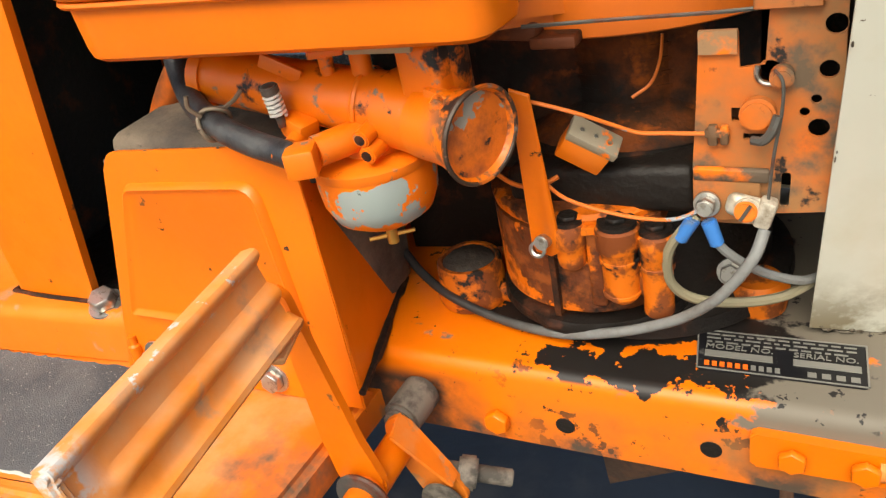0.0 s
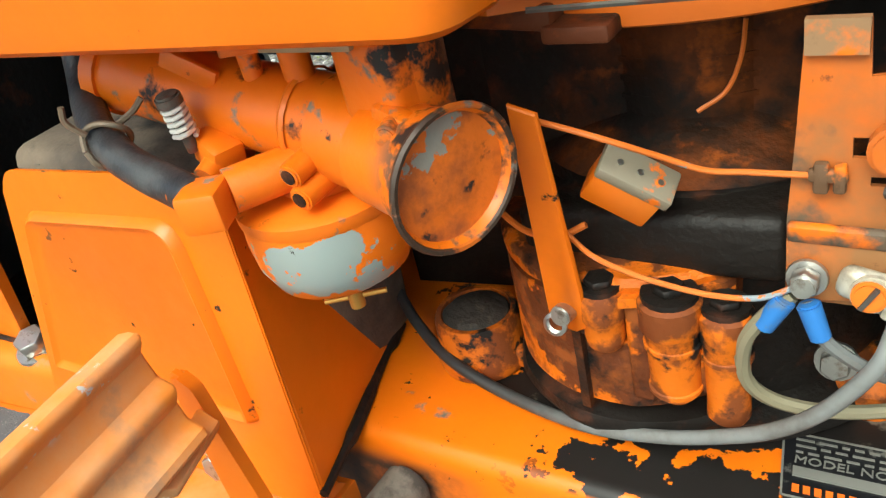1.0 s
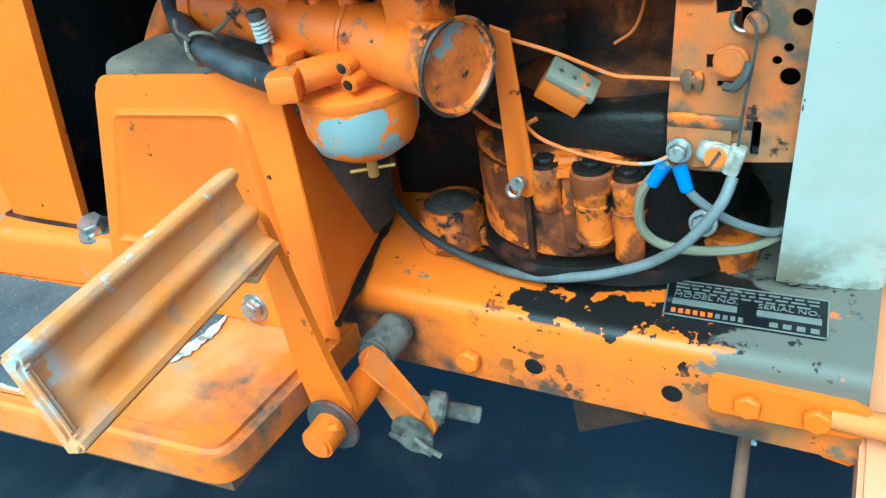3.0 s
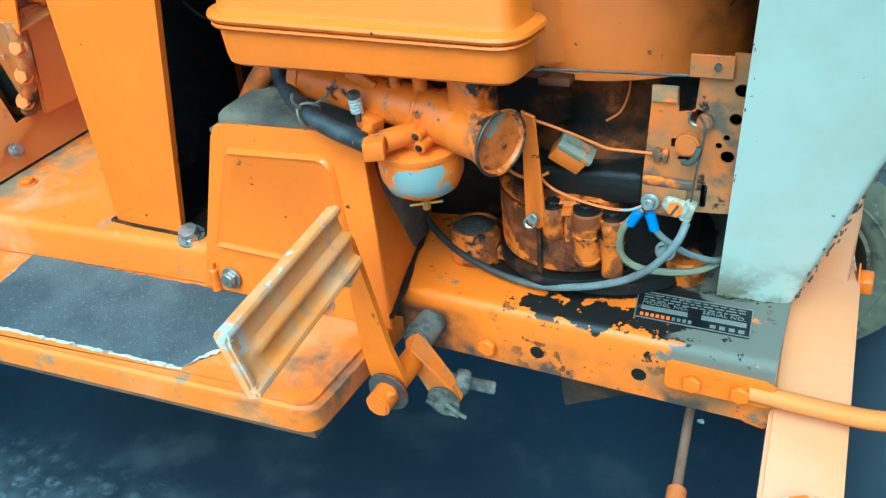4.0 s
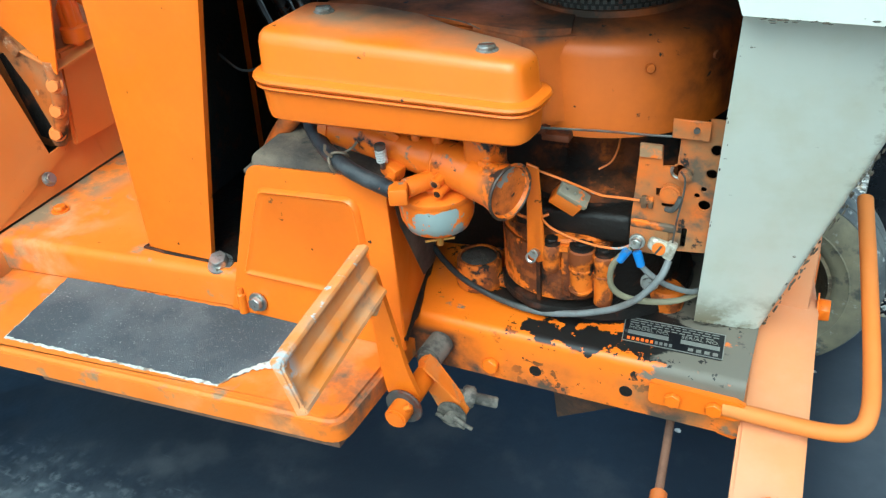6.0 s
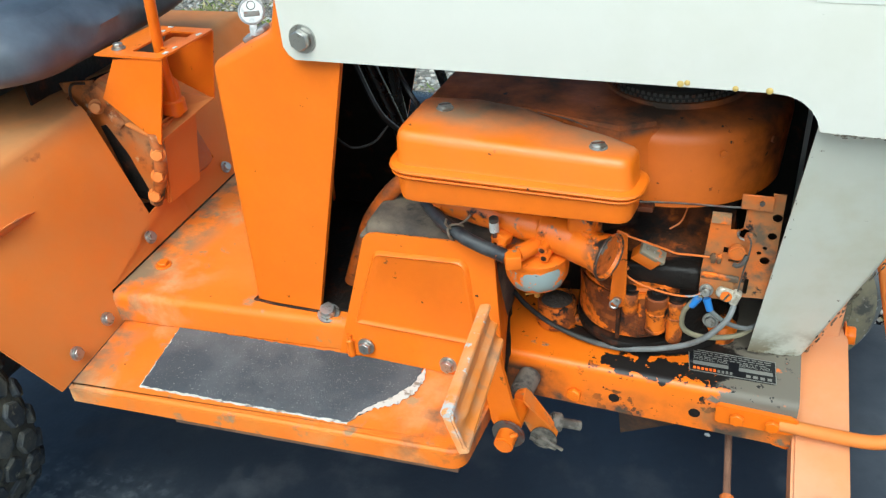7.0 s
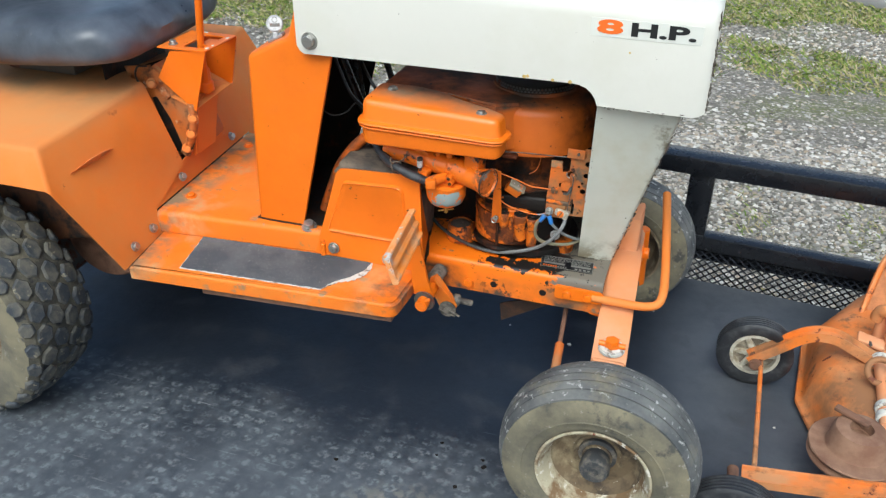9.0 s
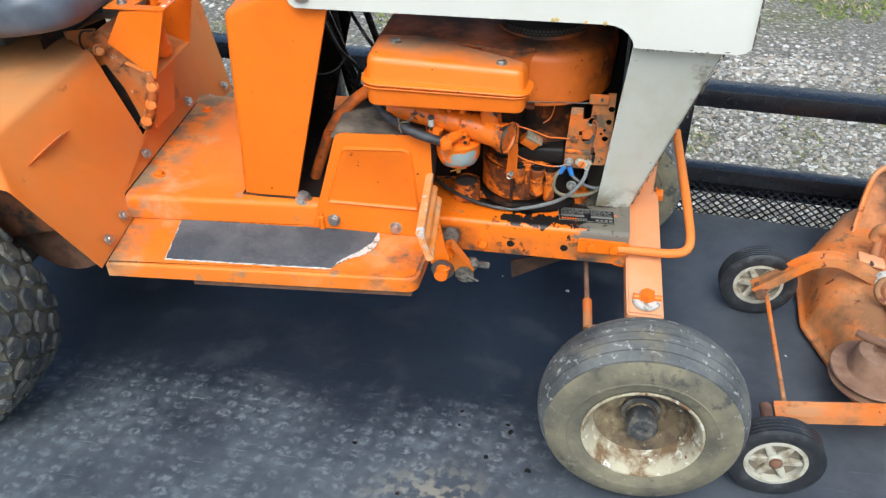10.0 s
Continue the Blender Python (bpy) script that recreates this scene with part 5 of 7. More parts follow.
rust_cast = surface("rusty_brown_casting", (0.135, 0.036, 0.011), [((0.24, 0.064, 0.012), 48.0, 0.46, 0.60, 0.7), ((0.58, 0.125, 0.006), 17.0, 0.525, 0.55, 0.45), (GREASE, 26.0, 0.53, 0.62, 0.5)], 0.55, bump=0.9, bump_scale=170, vary=0.3, shine=0.22)
chipped_cast = surface("chipped_orange_casting", (0.135, 0.036, 0.011), [((0.64, 0.145, 0.006), 13.0, 0.50, 0.512, 0.4), ((0.26, 0.07, 0.014), 60.0, 0.50, 0.62, 0.7), (GREASE, 30.0, 0.57, 0.64, 0.5)], 0.5, bump=0.7, bump_scale=150, vary=0.3, shine=0.25)
bm = cast(lathe([(0.0, 0.470), (0.060, 0.470)] + [(0.066 + 0.007 * min(1.0, k / 3), 0.472 + 0.0105 * k) for k in range(8)] + [(0.0745, 0.553), (0.079, 0.556), (0.0795, 0.563), (0.076, 0.566), (0.0, 0.568)], Matrix.Translation(ENG), 84), 0.0014)
engine = part("engine_block", bm, rust_cast, tractor, "greasy rust-brown engine crankcase with chipped orange paint")
# Rust and soot, the base darkened further for shade inside the bay.
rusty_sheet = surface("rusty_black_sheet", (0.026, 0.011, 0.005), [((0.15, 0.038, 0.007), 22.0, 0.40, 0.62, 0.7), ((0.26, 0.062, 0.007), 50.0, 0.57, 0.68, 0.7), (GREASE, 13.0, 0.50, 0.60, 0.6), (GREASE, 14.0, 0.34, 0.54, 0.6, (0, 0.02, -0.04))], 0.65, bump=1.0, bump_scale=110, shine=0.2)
part("cylinder_barrel", lathe([(0.0, 0.60), (0.098, 0.60), (0.06, 0.62), (0.06, 0.69), (0.0, 0.69)], Matrix.Translation((0.03, 0.165, 0)), 40), rusty_sheet, engine, "sooty rust brown cylinder")
part("side_plate", cast(arc_plate(ENG, 0.072, 0.0785, 190, 262, 0.486, 0.552), 0.0010), chipped_cast, engine, "orange paint flaking off a rusty side plate")
part("side_plate", cast(arc_plate(ENG, 0.072, 0.0770, 264, 300, 0.484, 0.528), 0.0012), rust_cast, engine)
part("seam_rib", cast(arc_plate(ENG, 0.072, 0.0815, 260.5, 264, 0.480, 0.548, 3), 0.0005), rusty_sheet, engine)
part("foot_rim", cast(lathe([(0.060, 0.462), (0.080, 0.463), (0.082, 0.468), (0.080, 0.474), (0.060, 0.476)], Matrix.Translation(ENG), 60), 0.0016), grease_and_shade, engine, "oily black lower rim")
part("base_plate", lathe([(0.0, 0.45), (0.118, 0.45), (0.116, 0.462), (0.10, 0.468), (0.10, 0.60), (0.0, 0.60)], Matrix.Translation((0.03, 0.168, 0)), 40), grease_and_shade, engine, "oil blackened crankcase base")
for x, y, r, z0, z1 in ((0.009, 0.035, 0.0105, 0.524, 0.562), (0.0435, 0.036, 0.0135, 0.500, 0.562), (0.0685, 0.040, 0.0115, 0.486, 0.556)):
    rows_b = [(0, z0), (r * 0.75, z0 + 0.0005), (r * 0.95, z0 + 0.004), (r * 0.92, z0 + 0.012), (r * 0.96, z1 - 0.032), (r * 1.0, z1 - 0.029), (r * 0.98, z1 - 0.021), (r * 1.12, z1 - 0.018), (r * 1.13, z1 - 0.003), (r * 0.9, z1), (0, z1)]
    boss = part("bolt_boss", cast(lathe(rows_b, Matrix.Translation((x, y, 0)), 26), 0.0007, 90.0), engine_orange, engine)
    part("bolt", join(hex_bolt((x, y, z1), (0, 0, 1), 0.0080, 0.0038, False), rod((x, y, z1 - 0.001), (x, y, z1 + 0.002), r * 1.02)), grease_and_shade, engine, "oil blackened bolt head")
for x, y, z0, z1, w in ((0.026, 0.045, 0.490, 0.556, 0.013), (0.0565, 0.048, 0.500, 0.552, 0.010), (-0.004, 0.043, 0.530, 0.560, 0.012)):
    part("web", cast(block((w, 0.022, z1 - z0), pose(x, y, (z0 + z1) / 2), 0.003, 3), 0.0006, 90.0), rust_cast, engine)
for x, y, r, z in ((0.0435, 0.036, 0.0143, 0.534), (0.0685, 0.040, 0.0125, 0.528), (0.0435, 0.036, 0.0136, 0.506)):
    part("ring", lathe([(r * 0.9, -0.002), (r, -0.0012), (r, 0.0012), (r * 0.9, 0.002)], Matrix.Translation((x, y, z)), 20), engine_orange, engine)
part("cooling_lip", cast(arc_plate(ENG, 0.070, 0.0835, 262, 320, 0.5535, 0.5595, 16, 2), 0.0008), chipped_cast, engine)
# crankcase top, black with oil
part("crankcase_cover", cast(block((0.138, 0.090, 0.036), pose(0.028, 0.098, 0.5765, 0, -4, -3), 0.007, 3), 0.0012), grease_and_shade, engine, "oil blackened crankcase cover")
part("cylinder", lathe([(0.045, 0.62)] + [q for z in (0.628, 0.638, 0.648, 0.658, 0.668, 0.678) for q in ((0.045, z), (0.070, z), (0.070, z + 0.003), (0.045, z + 0.003))] + [(0.045, 0.69)], Matrix.Translation((0.03, 0.175, 0)), 28), rusty_sheet, engine, "finned cylinder")
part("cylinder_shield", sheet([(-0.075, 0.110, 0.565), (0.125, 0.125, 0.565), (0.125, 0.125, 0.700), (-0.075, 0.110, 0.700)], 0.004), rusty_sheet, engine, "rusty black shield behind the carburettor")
# Added black sheet that draws the shade behind the carburettor.
part("shadow_plate", sheet([(-0.20, 0.16, 0.449), (-0.05, 0.18, 0.449), (-0.05, 0.18, 0.70), (-0.20, 0.16, 0.70)], 0.004), grease_and_shade, engine, "black sheet added as shade behind the carburettor")
# oil filler
filler = part("oil_filler", join(lathe([(0.030, 0.449), (0.032, 0.458), (0.029, 0.464), (0.0285, 0.484), (0.027, 0.488), (0.0235, 0.488), (0.022, 0.482), (0.0, 0.482)], Matrix.Translation((-0.105, 0.088, 0)), 28),
    block((0.036, 0.022, 0.016), pose(-0.072, 0.090, 0.457, 0, 0, -10), 0.006, 3)), engine_orange, engine, "orange oil filler neck")
part("cap", cast(lathe([(0, 0.494), (0.007, 0.4935), (0.012, 0.491), (0.018, 0.490), (0.0220, 0.487), (0.0225, 0.482), (0, 0.482)], Matrix.Translation((-0.105, 0.088, 0)), 28), 0.0016, 70.0), surface("oily_dirt", (0.035, 0.028, 0.022), [((0.11, 0.085, 0.06), 40.0, 0.50, 0.64, 0.9)], 0.7, bump=0.8), filler, "oily black cap")
part("drain_boss", lathe([(0.022, 0.447), (0.024, 0.465), (0.018, 0.472), (0.0, 0.473)], Matrix.Translation((0.125, 0.118, 0)), 20), engine_orange, engine)
part("small_bolt", hex_bolt((0.112, 0.08, 0.500), (0, -1, 0.3), 0.008), zinc, engine)

shroud = part("blower_housing", lathe([(0.138, 0.688), (0.142, 0.690), (0.147, 0.775), (0.144, 0.785), (0.137, 0.792), (0.115, 0.797), (0.092, 0.798), (0.090, 0.804), (0.084, 0.804), (0.084, 0.797)], Matrix.Translation((0.028, 0.185, 0)), 72), soot, tractor, "round orange blower housing blackened by soot")
screen = part("screen", lathe([(0.0845, 0.795), (0.0845, 0.812), (0.080, 0.816), (0.0, 0.818)], Matrix.Translation((0.028, 0.185, 0)), 48), grille_dark, shroud, "dark perforated rotating screen")
studs = []
for row in range(2):
    for k in range(70):
        a = 2 * math.pi * (k + 0.5 * row) / 70
        studs.append(block((0.002, 0.004, 0.004), Matrix.Translation((0.028, 0.185, 0)) @ Matrix.Rotation(a, 4, "Z") @ Matrix.Translation((0.0848, 0, 0.806 + 0.006 * row))))
tagged(part("perforation", join(*studs), dark_steel, screen), kind="stuff")
part("arm_shroud", sheet([(-0.27, 0.045, 0.806), (-0.19, 0.058, 0.806), (-0.12, 0.050, 0.806), (-0.07, 0.028, 0.806), (-0.012, 0.012, 0.806), (0.03, 0.05, 0.799), (-0.02, 0.30, 0.799), (-0.27, 0.30, 0.806)], 0.10, 0.006, 2, away=(0, 0, -1)), soot, shroud)
for a in (-1.05, -0.55, 0.3):
    part("bolt", hex_bolt((0.028 + 0.146 * math.cos(a), 0.185 + 0.147 * math.sin(a), 0.765), (math.cos(a), math.sin(a), 0), 0.005, 0.003, False), soot, shroud)


# ---- air cleaner box ----
plan = rounded([(-0.266, -0.089), (0.021, -0.075), (0.026, -0.020), (-0.020, 0.002), (-0.075, 0.018), (-0.125, 0.042), (-0.190, 0.050), (-0.268, 0.034)], [0.030, 0.026, 0.020, 0.05, 0.06, 0.06, 0.04, 0.030], 7)
def box_ring(bm, off, z):
    out = []
    for i, q in enumerate(plan):
        t = (plan[(i + 1) % len(plan)] - plan[i - 1]).normalized()
        nrm = Vector((t.y, -t.x))
        p = q + nrm * off
        lean = 0.012 + 0.048 * max(0.0, z - 0.73) / 0.083   # the lid rises a little towards the seat
        out.append(bm.verts.new((p.x, p.y, z - lean * (p.x + 0.12))))
    return out


def loft(rings_def, cap_low=True, cap_top=True):
    bm = bmesh.new()
    rings = [box_ring(bm, o, z) for o, z in rings_def]
    n = len(plan)
    for a, b in zip(rings, rings[1:]):
        for i in range(n):
            bm.faces.new((a[i], a[(i + 1) % n], b[(i + 1) % n], b[i]))
    if cap_low:
        bm.faces.new(rings[0][::-1])
    if cap_top:
        bm.faces.new(rings[-1])
    return bm


airbox = part("air_cleaner", loft([(-0.020, 0.7255), (-0.010, 0.7262), (-0.0055, 0.7295), (-0.0040, 0.736), (-0.0025, 0.7590), (0.0022, 0.7602), (0.0038, 0.7622), (0.0030, 0.7642), (-0.004, 0.7645)]), orange, tractor, "orange steel air cleaner box, dusty on top", 38)
part("lid", loft([(-0.004, 0.7646), (0.0020, 0.7650), (0.0050, 0.7668), (0.0062, 0.7692), (0.0050, 0.7720), (0.0005, 0.7738), (-0.0038, 0.7748), (-0.0052, 0.7790), (-0.0065, 0.801), (-0.0085, 0.8070), (-0.0120, 0.8112), (-0.0165, 0.8128)]), box_paint, airbox, "dusty lid with rolled bead", 38)
for p in ((-0.222, -0.003, 0.8195), (-0.026, -0.043, 0.8075)):
    stud = part("wing_screw", lathe([(0.0115, -0.003), (0.0108, 0.0), (0.0085, 0.0008), (0.0085, 0.0030), (0.0072, 0.0042), (0, 0.0042)], Matrix.Translation(p), 24), steel_dull, airbox, "slotted grey screw")
    part("slot", block((0.0145, 0.0026, 0.002), Matrix.Translation(Vector(p) + Vector((0, 0, 0.0042))) @ Matrix.Rotation(0.4, 4, "Z")), dark_steel, stud)
part("scratch", tube([(-0.110, 0.012, 0.8172), (-0.070, 0.002, 0.8160), (-0.045, -0.012, 0.8148)], [0.0006, 0.0009, 0.0005], 6), dark_steel, airbox, "dark scratch in the paint")

# ---- carburettor ----
horn_c, horn_n = Vector((-0.009, -0.041, 0.662)), Vector((0.925, -0.375, -0.045)).normalized()
tail = Vector((-0.235, -0.002, 0.690))
bm = join(rod(tail, (-0.085, -0.010, 0.668), 0.0195, 0.0225, 24), rod((-0.085, -0.010, 0.668), (-0.055, -0.012, 0.660), 0.0225, 0.027, 24),
          rod((-0.242, -0.002, 0.691), (-0.228, -0.002, 0.689), 0.022, seg=24, bevel=0.002))
carb_paint = surface("carburettor_paint", ORANGE, [((0.20, 0.16, 0.12), 45.0, 0.60, 0.66, 0.6), (GREASE, 30.0, 0.655, 0.69, 0.6), ((0.10, 0.06, 0.035), 34.0, 0.48, 0.54, 0.6, (0, -0.045, -0.020)), (GREASE, 28.0, 0.50, 0.56, 0.6, (0, -0.038, -0.008, 0.1))], 0.33, bump=0.35, bump_scale=70, vary=0.18)
carb = part("carburettor", bm, carb_paint, tractor, "orange painted carburettor with chipped paint")
part("body", join(rod((-0.085, -0.010, 0.668), (-0.030, -0.020, 0.658), 0.0255, seg=28, bevel=0.002), rod((-0.046, -0.014, 0.665), (-0.044, -0.012, 0.722), 0.0205, seg=24), block((0.034, 0.036, 0.044), pose(-0.044, -0.016, 0.694, 0, 0, -12), 0.006, 3), block((0.075, 0.046, 0.010), pose(-0.050, -0.012, 0.7200, 0, 2, 4), 0.003)), carb_paint, carb)
part("gasket", block((0.044, 0.046, 0.005), pose(-0.070, -0.015, 0.7145, 0, 2, 4), 0.001), surface("stained_gasket", (0.42, 0.33, 0.20), [], 0.8, vary=0.2), carb, "pale paper gasket")
hm = axis_to(horn_c, horn_c + horn_n)
part("air_horn", lathe([(0.024, -0.045), (0.024, -0.02), (0.0275, -0.004), (0.0298, 0.0), (0.0288, 0.0015), (0.0268, 0.0), (0.0252, -0.006), (0.0245, -0.010)], hm, 40), carb_paint, carb)
horn_rim = part("horn_rim", lathe([(0.0298, -0.0015), (0.0306, 0.0006), (0.0298, 0.0022), (0.0283, 0.0020), (0.0270, -0.001)], hm, 40), surface("grimy_horn_rim", (0.045, 0.028, 0.018), [((0.50, 0.12, 0.01), 40.0, 0.52, 0.56, 0.5), ((0.20, 0.17, 0.14), 60.0, 0.58, 0.64, 0.6)], 0.5, metal=0.2, bump=0.4), carb, "bare rusty rim")
part("choke_plate", lathe([(0.0268, -0.0030), (0.020, -0.0036), (0.012, -0.0030), (0.0, -0.0022)], hm, 36), surface("patchy_choke_plate", (0.62, 0.13, 0.006), [((0.30, 0.07, 0.012), 40.0, 0.46, 0.62, 0.7), ((0.25, 0.235, 0.20), 26.0, 0.43, 0.44, 0.5, (0, -0.030, -0.002, 0.18), (2, 0.640, 0.668, 0.12)), (GREASE, 60.0, 0.60, 0.66, 0.7)], 0.5, bump=0.4, bump_scale=120), carb, "choke plate with grey patches of lost paint")
for z in (0.684, 0.674):
    part("boss", rod((-0.036, -0.026, z), (-0.030, -0.050, z - 0.001), 0.0046, seg=12, bevel=0.001), carb_paint, carb)
part("boss_face", block((0.024, 0.010, 0.030), pose(-0.034, -0.036, 0.674, 0, 12, -18), 0.003), carb_paint, carb)
part("seam_ring", lathe([(0.0235, -0.002), (0.0245, 0.0), (0.0235, 0.002)], axis_to((-0.100, -0.009, 0.670), (-0.085, -0.010, 0.668)), 24), carb_paint, carb)
# float bowl
bc = Vector((-0.106, -0.013, 0.005))
bowl_paint = surface("bowl_paint", ORANGE, [((0.27, 0.32, 0.305), 24.0, 0.405, 0.413, 0.5, (0, -0.142, -0.118, 0.20), (0, -0.060, -0.080, 0.20), (2, 0.588, 0.602, 0.2), (2, 0.634, 0.624, 0.2)), (GREASE, 60.0, 0.68, 0.70, 0.6)], 0.30, bump=0.2, bump_scale=70, vary=0.12, shine=0.42)
part("bowl_flange", lathe([(0.0, 0.636), (0.039, 0.634), (0.0425, 0.632), (0.0425, 0.627), (0.041, 0.624)], Matrix.Translation(bc), 36), carb_paint, carb)
part("float_bowl", lathe([(0.0415, 0.6255), (0.0418, 0.615), (0.0405, 0.602), (0.0350, 0.5895), (0.0230, 0.5815), (0.008, 0.579), (0.0, 0.579)], Matrix.Translation(bc), 40), bowl_paint, carb, "orange float bowl with bare grey patches")
part("drain", join(rod((bc.x, bc.y, 0.586), (bc.x, bc.y, 0.565), 0.0042), rod((bc.x - 0.014, bc.y - 0.009, 0.571), (bc.x + 0.014, bc.y + 0.009, 0.571), 0.0016, seg=8)), surface("brass", (0.55, 0.30, 0.06), [], 0.4, metal=0.6), carb, "brass drain with cross pin")
part("neck", rod((bc.x, bc.y, 0.630), (bc.x + 0.012, bc.y + 0.003, 0.668), 0.021, 0.017, 20), carb_paint, carb)
# fuel inlet
nut = Vector((-0.121, -0.067, 0.656))
part("inlet", rod((-0.098, -0.022, 0.656), nut + Vector((0.002, 0.012, 0)), 0.0105, seg=18), carb_paint, carb)
elbow = part("inlet_nut", block((0.020, 0.022, 0.019), Matrix.Translation(nut) @ Matrix.Rotation(radians(24), 4, "Z"), 0.0025), carb_paint, carb, "square orange elbow fitting")
part("barb", rod(nut, nut + Vector((-0.020, 0.002, 0.003)), 0.006), carb_paint, carb)
hose_line = [nut + Vector((-0.008, 0.002, 0.001)), Vector((-0.145, -0.061, 0.659)), Vector((-0.168, -0.057, 0.663)), Vector((-0.192, -0.051, 0.669)), Vector((-0.227, -0.033, 0.677)), Vector((-0.258, -0.008, 0.690)), Vector((-0.272, 0.010, 0.715)), Vector((-0.270, 0.03, 0.75))]
hose = part("fuel_hose", tube(hose_line, 0.0090, 16), hose_rubber, tractor, "black rubber fuel hose with a wire clamp")
cl = Vector((-0.203, -0.046, 0.6715))
cm = axis_to(cl, Vector((-0.225, -0.034, 0.6765)))
part("clamp", join(tube([cm @ Vector((0.0112 * math.cos(a), 0.0112 * math.sin(a), 0.004 * math.sin(2 * a))) for a in [k * 0.52 for k in range(13)]], 0.0017, 8, 3),
                   tube([cm @ Vector((0.008, 0.008, 0)), cm @ Vector((0.014, 0.016, 0.003)), cm @ Vector((0.013, 0.024, 0.004))], 0.0016, 6), tube([cm @ Vector((-0.008, 0.008, 0)), cm @ Vector((-0.016, 0.013, -0.003)), cm @ Vector((-0.022, 0.018, -0.003))], 0.0016, 6)), surface("brown_wire_clamp", (0.17, 0.13, 0.09), [], 0.5, metal=0.3), hose, "brown spring wire clamp")
bright_wire = surface("bright_wire", (0.72, 0.71, 0.68), [], 0.3, metal=0.5)
# idle screw with spring, mixture tubes
isc = Vector((-0.153, -0.038, 0.666))
way = Vector((0.02, -0.12, 1.0)).normalized()
part("idle_boss", join(block((0.024, 0.018, 0.018), pose(-0.146, -0.030, 0.662, 0, 20, -20), 0.004), rod((-0.143, -0.034, 0.660), (-0.143, -0.046, 0.656), 0.006)), carb_paint, carb)
part("idle_screw", join(rod(isc, isc + way * 0.030, 0.0030), rod(isc + way * 0.024, isc + way * 0.030, 0.0062, seg=16, bevel=0.001)), dark_steel, carb, "small steel idle screw")
part("spring", tube([isc + way * (0.008 + 0.0160 * k / 40) + axis_to((0, 0, 0), way) @ Vector((0.0052 * math.cos(k * 0.8), 0.0052 * math.sin(k * 0.8), 0)) for k in range(41)], 0.0013, 6, 1), bright_wire, carb, "bright coil spring")
for d in (0.0, 0.011):
    part("needle_boss", rod((-0.088 + d * 0.2, -0.020, 0.663 - d), (-0.090 + d * 0.2, -0.046, 0.660 - d), 0.0066, 0.0060, 14, 0.001), carb_paint, carb)
    part("needle_hole", rod((-0.090 + d * 0.2, -0.045, 0.6602 - d), (-0.0901 + d * 0.2, -0.0466, 0.660 - d), 0.0036, seg=12), grease_and_shade, carb)
part("throttle_lever", join(block((0.030, 0.004, 0.010), pose(-0.155, -0.022, 0.700, 0, 30, 10), 0.001), rod((-0.125, -0.012, 0.665), (-0.122, -0.016, 0.715), 0.005), block((0.024, 0.012, 0.005), pose(-0.12, -0.016, 0.708, 0, 0, 20), 0.001)), carb_paint, carb)
part("lever_stub", rod((-0.100, -0.010, 0.68), (-0.098, -0.012, 0.72), 0.007), carb_paint, carb)

# support strap from the horn to the block
strap = part("support_strap", sheet([(-0.008, 0.004, 0.672), (0.005, 0.004, 0.668), (0.004, 0.028, 0.540), (-0.004, 0.028, 0.535), (-0.015, 0.028, 0.538), (-0.018, 0.028, 0.546)], 0.003, 0.0008, 1, away=(0, 1, 0)), orange, tractor, "orange steel support strap")
part("bolt", join(rod((-0.006, 0.029, 0.550), (-0.007, 0.018, 0.552), 0.0055, bevel=0.001), lathe([(0.0045, 0), (0.0064, 0.001), (0.0064, 0.003), (0.0045, 0.004)], axis_to((-0.010, 0.021, 0.546), (-0.010, -0.2, 0.60)), 18)), zinc, strap, "bolt with a spring washer")

# ---- governor plate ----
gp = [(0.094, 0.560), (0.132, 0.560), (0.134, 0.568), (0.178, 0.572), (0.178, 0.722), (0.164, 0.722), (0.164, 0.700), (0.138, 0.700), (0.136, 0.668), (0.122, 0.666), (0.121, 0.688), (0.099, 0.688), (0.096, 0.640), (0.093, 0.600)]
holes = [circle(0.1385, 0.6635, 0.0070), rounded([(0.1455, 0.574), (0.1510, 0.574), (0.1520, 0.598), (0.1465, 0.598)], 0.002, 3), circle(0.170, 0.664, 0.0055), circle(0.166, 0.628, 0.006), circle(0.158, 0.638, 0.003), circle(0.164, 0.646, 0.003), circle(0.1725, 0.690, 0.006),
         [(0.117, 0.632), (0.124, 0.632), (0.124, 0.641), (0.117, 0.641)], [(0.124, 0.620), (0.137, 0.620), (0.137, 0.624), (0.124, 0.624)]]
gov_paint = surface("smudged_orange_paint", (0.70, 0.155, 0.01), [((0.30, 0.14, 0.05), 14.0, 0.38, 0.60, 0.6), ((0.13, 0.09, 0.055), 24.0, 0.52, 0.64, 0.6), (GREASE, 45.0, 0.62, 0.67, 0.6)], 0.38, bump=0.25, bump_scale=80, vary=0.2)
gov = part("governor_plate", sheet_holes(gp, holes, 0.0025, Matrix.Translation((0, 0.048, 0)) @ UPRIGHT), gov_paint, tractor, "orange governor plate with holes and grime", 0)
part("tab", sheet([(0.130, 0.040, 0.722), (0.166, 0.040, 0.722), (0.166, 0.040, 0.702), (0.130, 0.040, 0.702)], 0.003, 0.0008, 1, away=(0, 1, 0)), gov_paint, gov)
part("tab_rivet", rod((0.153, 0.041, 0.713), (0.153, 0.037, 0.713), 0.003), dark_steel, gov)
